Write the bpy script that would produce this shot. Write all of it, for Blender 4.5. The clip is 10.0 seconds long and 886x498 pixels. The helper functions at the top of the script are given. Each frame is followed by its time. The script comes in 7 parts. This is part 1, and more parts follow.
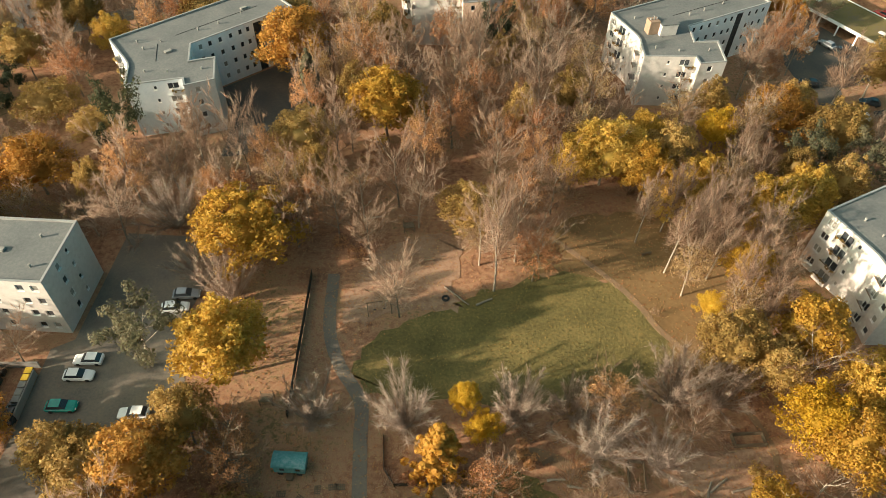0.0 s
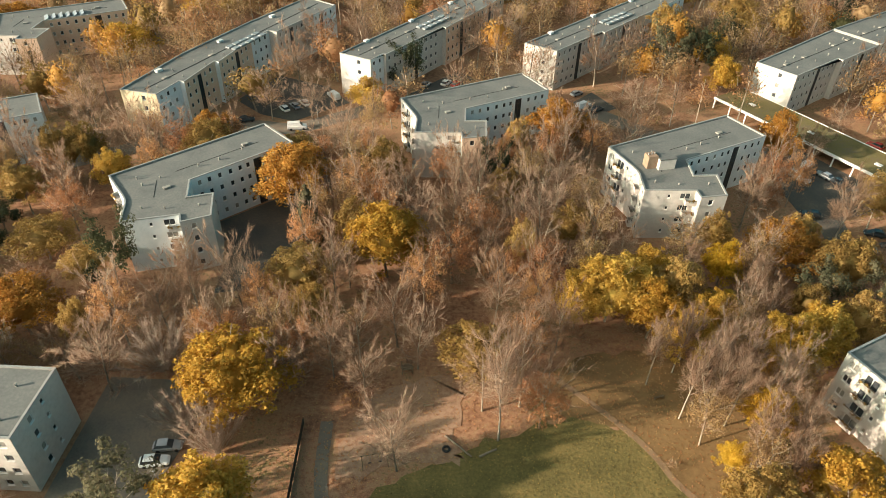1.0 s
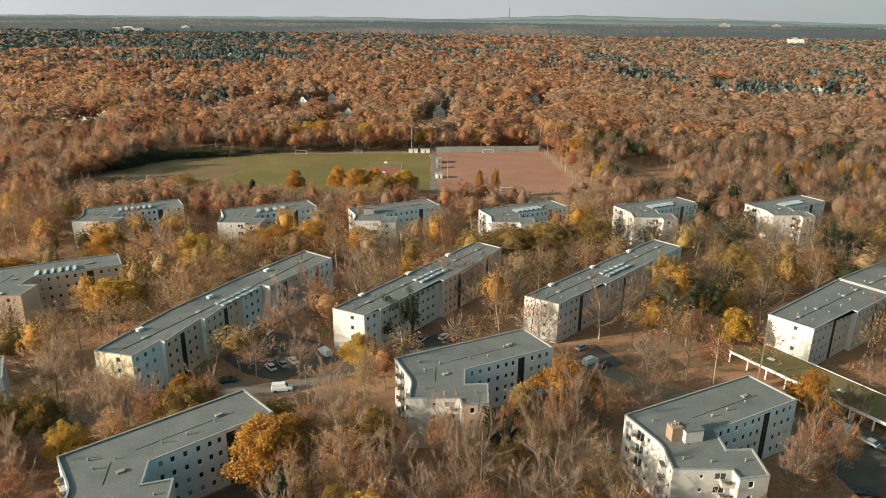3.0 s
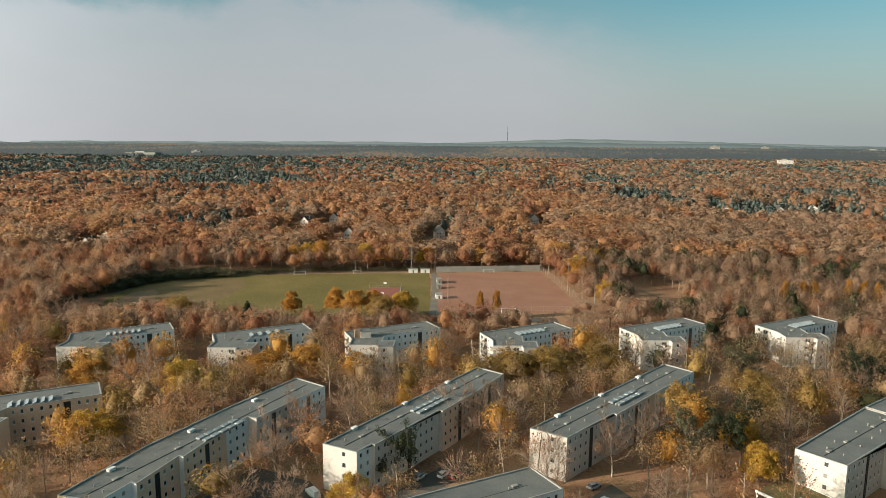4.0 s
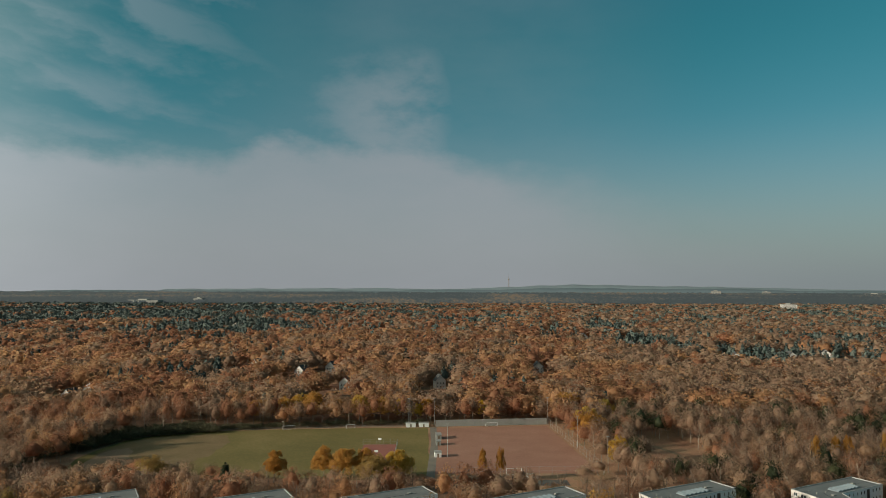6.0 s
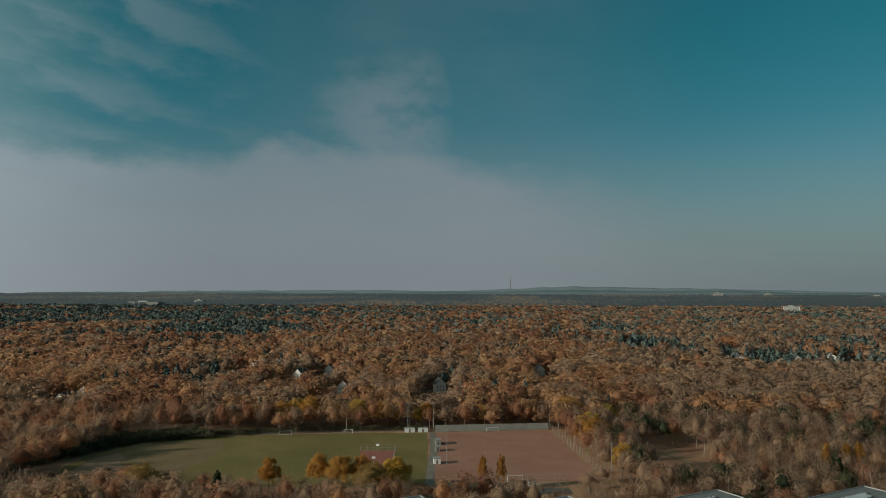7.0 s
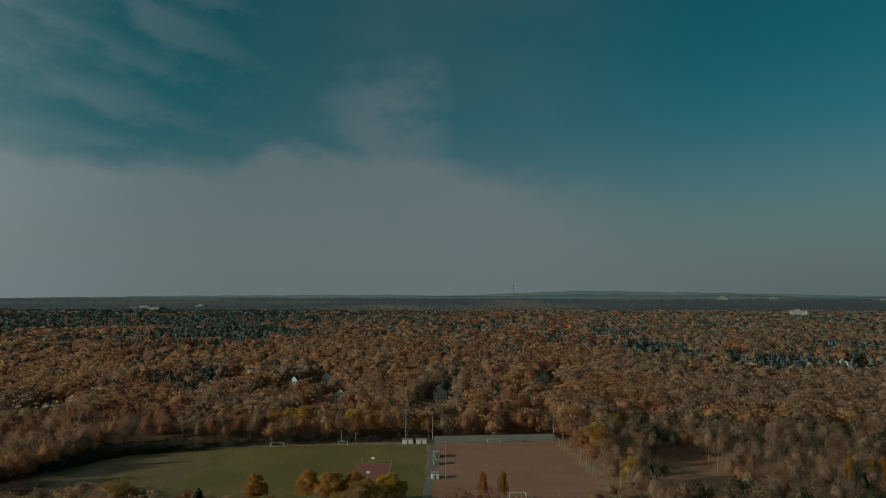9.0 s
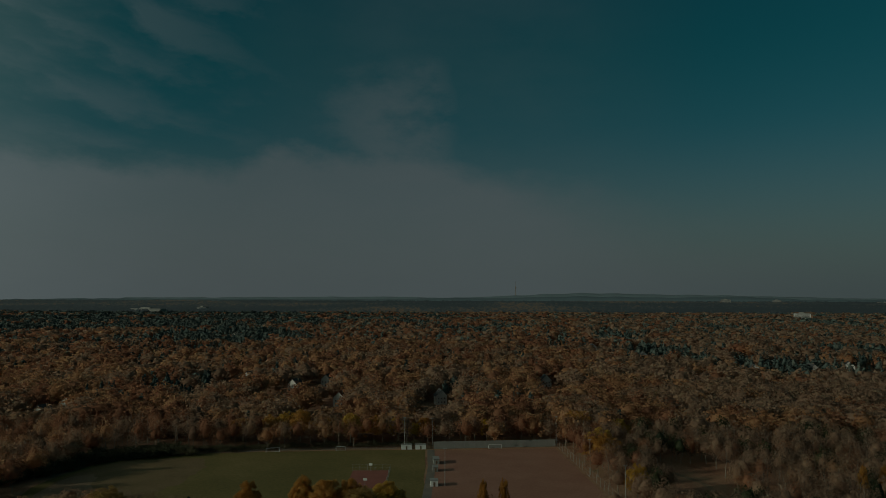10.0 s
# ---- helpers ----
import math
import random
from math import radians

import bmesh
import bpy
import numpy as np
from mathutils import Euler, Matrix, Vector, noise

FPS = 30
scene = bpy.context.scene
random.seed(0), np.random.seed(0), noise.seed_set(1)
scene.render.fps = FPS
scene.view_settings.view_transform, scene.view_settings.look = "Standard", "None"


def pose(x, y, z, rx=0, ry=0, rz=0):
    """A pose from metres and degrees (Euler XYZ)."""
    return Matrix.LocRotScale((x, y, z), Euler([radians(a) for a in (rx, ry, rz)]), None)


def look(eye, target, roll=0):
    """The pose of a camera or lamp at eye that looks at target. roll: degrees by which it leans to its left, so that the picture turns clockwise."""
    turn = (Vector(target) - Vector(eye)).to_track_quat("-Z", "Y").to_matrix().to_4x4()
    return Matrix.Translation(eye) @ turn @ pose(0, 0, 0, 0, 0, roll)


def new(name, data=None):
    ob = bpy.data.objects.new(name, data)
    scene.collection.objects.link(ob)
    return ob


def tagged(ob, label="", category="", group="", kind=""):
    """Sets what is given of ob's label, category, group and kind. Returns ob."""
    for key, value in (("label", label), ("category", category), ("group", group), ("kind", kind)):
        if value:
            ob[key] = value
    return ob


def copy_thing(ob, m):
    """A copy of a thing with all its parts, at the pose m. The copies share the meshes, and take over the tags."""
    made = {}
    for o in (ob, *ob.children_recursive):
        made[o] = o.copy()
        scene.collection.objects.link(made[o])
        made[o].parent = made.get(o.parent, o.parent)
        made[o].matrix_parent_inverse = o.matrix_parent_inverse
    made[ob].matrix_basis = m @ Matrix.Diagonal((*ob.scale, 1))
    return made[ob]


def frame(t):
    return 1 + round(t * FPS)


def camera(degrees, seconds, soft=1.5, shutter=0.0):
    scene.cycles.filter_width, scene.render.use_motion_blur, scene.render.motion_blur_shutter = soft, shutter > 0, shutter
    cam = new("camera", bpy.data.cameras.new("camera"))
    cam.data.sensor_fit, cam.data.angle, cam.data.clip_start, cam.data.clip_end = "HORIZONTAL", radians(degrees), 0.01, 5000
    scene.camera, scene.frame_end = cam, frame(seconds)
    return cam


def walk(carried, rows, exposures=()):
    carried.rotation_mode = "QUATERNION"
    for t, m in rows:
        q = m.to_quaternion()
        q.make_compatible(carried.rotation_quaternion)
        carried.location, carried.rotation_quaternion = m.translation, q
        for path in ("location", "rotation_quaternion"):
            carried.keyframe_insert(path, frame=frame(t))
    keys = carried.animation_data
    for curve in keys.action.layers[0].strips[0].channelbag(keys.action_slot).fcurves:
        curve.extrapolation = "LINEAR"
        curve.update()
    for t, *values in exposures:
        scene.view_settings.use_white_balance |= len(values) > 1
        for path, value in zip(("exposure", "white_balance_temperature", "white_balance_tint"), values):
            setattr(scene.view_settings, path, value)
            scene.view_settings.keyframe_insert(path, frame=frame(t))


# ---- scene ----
cam = camera(65.6, 10.0, soft=0.8)
PATH = [
    (0, (0.884, 0.681, 89.38), (0.847, 2.036, 87.909), 1.7),
    (0.5, (0.603, 3.718, 89.412), (0.561, 5.185, 88.053), 1.6),
    (1, (0.496, 7.204, 89.442), (0.445, 8.781, 88.214), 1.3),
    (1.5, (0.425, 10.871, 89.536), (0.368, 12.541, 88.437), 1.1),
    (2, (0.5, 15.028, 89.473), (0.434, 16.787, 88.523), 0.9),
    (2.5, (0.434, 19.163, 89.39), (0.364, 20.993, 88.585), 0.8),
    (4, (0.808, 32.297, 89.25), (0.723, 34.27, 88.931), 0.4),
    (4.5, (0.991, 36.888, 89.275), (0.903, 38.88, 89.115), 0.3),
    (5, (1.363, 41.469, 89.205), (1.272, 43.467, 89.213), 0.2),
    (5.5, (1.761, 45.72, 88.966), (1.668, 47.716, 89.057), 0.1),
    (7, (2.735, 58.76, 89.116), (2.636, 60.755, 89.224), 0.1),
    (7.5, (3.249, 63.22, 89.198), (3.147, 65.214, 89.309), 0.0),
    (8, (3.74, 67.684, 89.199), (3.635, 69.678, 89.315), 0.0),
    (8.5, (4.113, 72.264, 89.18), (4.006, 74.258, 89.299), 0.0),
    (9, (4.484, 76.916, 89.185), (4.375, 78.909, 89.306), 0.0),
    (9.5, (4.698, 81.662, 89.126), (4.587, 83.655, 89.25), 0.0),
    (10, (5.045, 86.314, 89.038), (4.93, 88.306, 89.165), 0.1),
]
# stops by which the clip's own picture darkens towards its end
EXPOSURE = [(0.0, 1.80, 6800, 12), (1.5, 1.68, 6600, 12), (2.5, 1.50, 6450, 11), (3.8, 1.18, 6300, 11), (4.5, 1.1, 6400, 12), (5.0, 1.0, 6400, 11), (5.5, 0.76, 6300, 10), (7.0, 0.08, 5750, 2), (7.5, -0.02, 5700, 0), (8.5, -0.14, 5650, -5), (9.0, -0.5, 5650, -6), (9.5, -1.0, 5650, -7), (10.0, -1.6, 5700, -9)]
walk(cam, [(t, look(e, g, r)) for t, e, g, r in PATH], EXPOSURE)

# ---------------------------------------------------------------- light
SUN_TO = Vector((-0.935, -0.354, 0.0)).normalized()
SUN_EL = radians(16.5)
sun_dir = Vector((SUN_TO.x * math.cos(SUN_EL), SUN_TO.y * math.cos(SUN_EL), math.sin(SUN_EL)))
sun = new("sun", bpy.data.lights.new("sun", "SUN"))
sun.data.energy, sun.data.angle, sun.data.color = 3.55, radians(0.8), (1.0, 0.84, 0.66)
sun.matrix_world = look(sun_dir * 300, (0, 0, 0))

world = bpy.data.worlds.new("sky")
scene.world = world
world.use_nodes = True


class Nodes:
    """Small helper to wire node trees."""

    def __init__(self, tree):
        self.t = tree
        self.t.nodes.clear()

    def n(self, kind, **sets):
        node = self.t.nodes.new(kind)
        for k, v in sets.items():
            if k == "op":
                node.operation = v
            elif k == "blend":
                node.blend_type = v
        return node

    def link(self, a, b):
        self.t.links.new(a, b)

    def put(self, socket, value):
        if isinstance(value, bpy.types.NodeSocket):
            self.t.links.new(value, socket)
        else:
            socket.default_value = value

    def math(self, op, a, b=0.0, c=0.0, clamp=False):
        node = self.n("ShaderNodeMath", op=op)
        node.use_clamp = clamp
        for s, v in zip(node.inputs, (a, b, c)):
            self.put(s, v)
        return node.outputs[0]

    def smooth(self, v, lo, hi):
        node = self.n("ShaderNodeMapRange")
        node.interpolation_type = "SMOOTHSTEP"
        self.put(node.inputs[0], v)
        self.put(node.inputs[1], lo)
        self.put(node.inputs[2], hi)
        return node.outputs[0]

    def mix(self, f, a, b, blend="MIX"):
        node = self.n("ShaderNodeMix")
        node.data_type, node.blend_type = "RGBA", blend
        self.put(node.inputs[0], f)
        self.put(node.inputs[6], a if isinstance(a, bpy.types.NodeSocket) else (*a, 1))
        self.put(node.inputs[7], b if isinstance(b, bpy.types.NodeSocket) else (*b, 1))
        return node.outputs[2]

    def noise(self, vec, scale, detail=3.0, rough=0.55):
        node = self.n("ShaderNodeTexNoise")
        self.put(node.inputs["Vector"], vec)
        node.inputs["Scale"].default_value, node.inputs["Detail"].default_value = scale, detail
        node.inputs["Roughness"].default_value = rough
        return node.outputs[0]

    def combine(self, x, y, z):
        node = self.n("ShaderNodeCombineXYZ")
        for s, v in zip(node.inputs, (x, y, z)):
            self.put(s, v)
        return node.outputs[0]


def make_sky():
    k = Nodes(world.node_tree)
    out, back = k.n("ShaderNodeOutputWorld"), k.n("ShaderNodeBackground")
    sky = k.n("ShaderNodeTexSky")
    sky.sky_type, sky.sun_disc = "NISHITA", False
    sky.sun_elevation, sky.sun_rotation = SUN_EL, math.atan2(SUN_TO.x, SUN_TO.y)
    sky.air_density, sky.dust_density, sky.ozone_density = 1.0, 2.5, 2.0
    way = k.n("ShaderNodeTexCoord").outputs["Generated"]
    sep = k.n("ShaderNodeSeparateXYZ")
    k.link(way, sep.inputs[0])
    x, y, z = sep.outputs
    az = k.math("ARCTAN2", x, y)
    el = k.math("ARCSINE", z)
    # thin autumn cloud: a low bank with a torn top, a plume that rises from it, and wisps above
    warp = k.noise(k.combine(k.math("MULTIPLY", az, 2.2), k.math("MULTIPLY", el, 5.0), 0.3), 2.2, 6.0, 0.58)
    fray = k.noise(k.combine(k.math("MULTIPLY", az, 5.0), k.math("MULTIPLY", el, 9.0), 2.7), 3.0, 7.0, 0.6)
    a, b = k.math("SUBTRACT", warp, 0.5), k.math("SUBTRACT", fray, 0.5)
    slope = k.math("MULTIPLY_ADD", az, 0.16, k.math("MULTIPLY_ADD", a, 0.10, el))
    streak = k.noise(k.combine(k.math("MULTIPLY", az, 3.0), k.math("MULTIPLY", slope, 11.0), 4.1), 1.9, 5.0, 0.5)
    top = k.math("MULTIPLY_ADD", k.smooth(az, -0.37, -0.29), 0.028, 0.172)
    top = k.math("MULTIPLY_ADD", k.smooth(az, -0.09, 0.01), -0.035, top)
    top = k.math("MULTIPLY_ADD", k.smooth(az, 0.0, 0.36), -0.10, top)
    top = k.math("MULTIPLY_ADD", a, 0.05, k.math("MULTIPLY_ADD", b, 0.06, top))
    soft = k.math("MULTIPLY_ADD", k.smooth(az, -0.12, 0.2), 0.05, 0.026)
    bank = k.math("SUBTRACT", 1.0, k.smooth(el, k.math("SUBTRACT", top, soft), k.math("ADD", top, soft)))
    bank = k.math("MULTIPLY", bank, k.math("SUBTRACT", 1.0, k.math("MULTIPLY", k.smooth(az, 0.0, 0.55), 0.9)))
    bend = k.math("MULTIPLY_ADD", a, 0.10, k.math("MULTIPLY_ADD", b, 0.08, az))
    plume = k.math("MULTIPLY", k.smooth(bend, -0.30, -0.12), k.math("SUBTRACT", 1.0, k.smooth(bend, -0.07, -0.02)))
    plume = k.math("MULTIPLY", plume, k.math("SUBTRACT", 1.0, k.smooth(k.math("MULTIPLY_ADD", a, 0.10, el), 0.26, 0.40)))
    plume = k.math("MULTIPLY", plume, k.smooth(k.math("MULTIPLY_ADD", fray, 0.4, k.math("MULTIPLY", warp, 0.6)), 0.28, 0.62))
    wisp = k.smooth(k.math("MULTIPLY_ADD", warp, 0.55, k.math("MULTIPLY", streak, 0.55)), 0.47, 0.68)
    wisp = k.math("MULTIPLY", wisp, k.math("SUBTRACT", 1.0, k.math("MULTIPLY", k.smooth(az, -0.50, -0.22), 0.72)))
    wisp = k.math("MULTIPLY", wisp, k.math("SUBTRACT", 1.0, k.smooth(az, -0.05, 0.20)))
    body = k.math("MULTIPLY", bank, k.math("MULTIPLY_ADD", warp, 0.35, 0.50))
    veil = k.math("MULTIPLY", k.smooth(az, -0.45, -0.15), k.math("SUBTRACT", 1.0, k.smooth(az, 0.0, 0.35)))
    veil = k.math("MULTIPLY", veil, k.math("MULTIPLY", warp, 0.26))
    body = k.math("MAXIMUM", body, veil)
    cloud = k.math("MAXIMUM", body, k.math("MAXIMUM", k.math("MULTIPLY", plume, 0.52), k.math("MULTIPLY", wisp, 0.27)))
    tint = k.mix(1.0, sky.outputs[0], k.mix(k.smooth(el, 0.05, 0.36), SKY_TINT, SKY_TOP), "MULTIPLY")
    low = k.math("SUBTRACT", 1.0, k.smooth(el, 0.0, 0.24))
    tint = k.mix(k.math("MULTIPLY", low, 0.66), tint, HAZE)
    # cloud is brightened towards the sun, mostly out of view, for more fill light
    near = k.n("ShaderNodeVectorMath", op="DOT_PRODUCT")
    k.link(way, near.inputs[0])
    near.inputs[1].default_value = sun_dir[:]
    bright = k.math("MULTIPLY_ADD", k.math("POWER", k.math("MAXIMUM", near.outputs["Value"], 0.0), 1.5), 2.5, 1.0)
    # a warm glow is added round the sun, out of view, to fill the shade
    glow = k.math("MULTIPLY_ADD", k.math("POWER", k.math("MAXIMUM", k.math("SUBTRACT", near.outputs["Value"], 0.2), 0.0), 1.2), 1.0, 0.0)
    white = k.mix(1.0, CLOUD, k.combine(bright, bright, bright), "MULTIPLY")
    tint = k.mix(1.0, tint, k.combine(k.math("MULTIPLY", glow, 11.0), k.math("MULTIPLY", glow, 8.2), k.math("MULTIPLY", glow, 5.9)), "ADD")
    colour = k.mix(cloud, tint, white)
    k.link(colour, back.inputs[0])
    back.inputs[1].default_value = 0.060
    k.link(back.outputs[0], out.inputs[0])


SKY_TINT, SKY_TOP, HAZE, CLOUD = (0.71, 1.0, 0.94), (0.31, 0.97, 0.76), (3.6, 3.9, 3.8), (3.9, 3.9, 3.95)
make_sky()


# ---------------------------------------------------------------- materials
def surface(name, colours, scales=(0.3, 3.0), rough=0.8, bump=0.0, metal=0.0, per_object=0.0, per_island=0.0, per_tree=0.0, glow_through=0.0, spec=0.3, spread=0.15):
    """A procedural surface: colours mixed by noise at two scales, at real-world size."""
    m = bpy.data.materials.new(name)
    m.use_nodes = True
    k = Nodes(m.node_tree)
    out, bsdf = k.n("ShaderNodeOutputMaterial"), k.n("ShaderNodeBsdfPrincipled")
    place = k.n("ShaderNodeNewGeometry")
    pos = place.outputs["Position"]
    big, fine = k.noise(pos, scales[0], 4.0), k.noise(pos, scales[1], 4.0, 0.65)
    speck = k.noise(pos, scales[1] * 4.5, 2.0, 0.6)
    f = k.math("MULTIPLY_ADD", fine, 0.40, k.math("MULTIPLY_ADD", speck, 0.18, k.math("MULTIPLY", big, 0.42)))
    if per_object:
        info = k.n("ShaderNodeObjectInfo")
        f = k.math("MULTIPLY_ADD", k.math("SUBTRACT", info.outputs["Random"], 0.5), per_object, f)
    if per_island:
        f = k.math("MULTIPLY_ADD", k.math("SUBTRACT", place.outputs["Random Per Island"], 0.5), per_island, f)
    if per_tree:
        own = k.n("ShaderNodeAttribute")
        own.attribute_name = "own_shade"
        f = k.math("MULTIPLY_ADD", own.outputs["Fac"], per_tree, f)
    ramp = k.n("ShaderNodeValToRGB")
    els = ramp.color_ramp.elements
    n = len(colours)
    for i, c in enumerate(colours):
        at = 0.5 + spread * (2 * i / max(1, n - 1) - 1)
        e = els[i] if i < 2 else els.new(at)
        e.position, e.color = at, (*c, 1)
    k.link(f, ramp.inputs[0])
    k.link(ramp.outputs[0], bsdf.inputs["Base Color"])
    bsdf.inputs["Roughness"].default_value, bsdf.inputs["Metallic"].default_value = rough, metal
    bsdf.inputs["Specular IOR Level"].default_value = spec
    if bump:
        b = k.n("ShaderNodeBump")
        b.inputs["Strength"].default_value, b.inputs["Distance"].default_value = 0.6, bump
        k.link(fine, b.inputs["Height"])
        k.link(b.outputs[0], bsdf.inputs["Normal"])
    last = bsdf.outputs[0]
    if glow_through:
        tr = k.n("ShaderNodeBsdfTranslucent")
        k.link(ramp.outputs[0], tr.inputs[0])
        mixer = k.n("ShaderNodeMixShader")
        mixer.inputs[0].default_value = glow_through
        k.link(last, mixer.inputs[1])
        k.link(tr.outputs[0], mixer.inputs[2])
        last = mixer.outputs[0]
    k.link(last, out.inputs[0])
    return m


def leaf_mat(name, colours, **more):
    return surface(name, colours, (0.35, 2.0), 0.65, per_object=0.30, per_island=0.10, per_tree=0.3, glow_through=0.5, spec=0.2, **more)


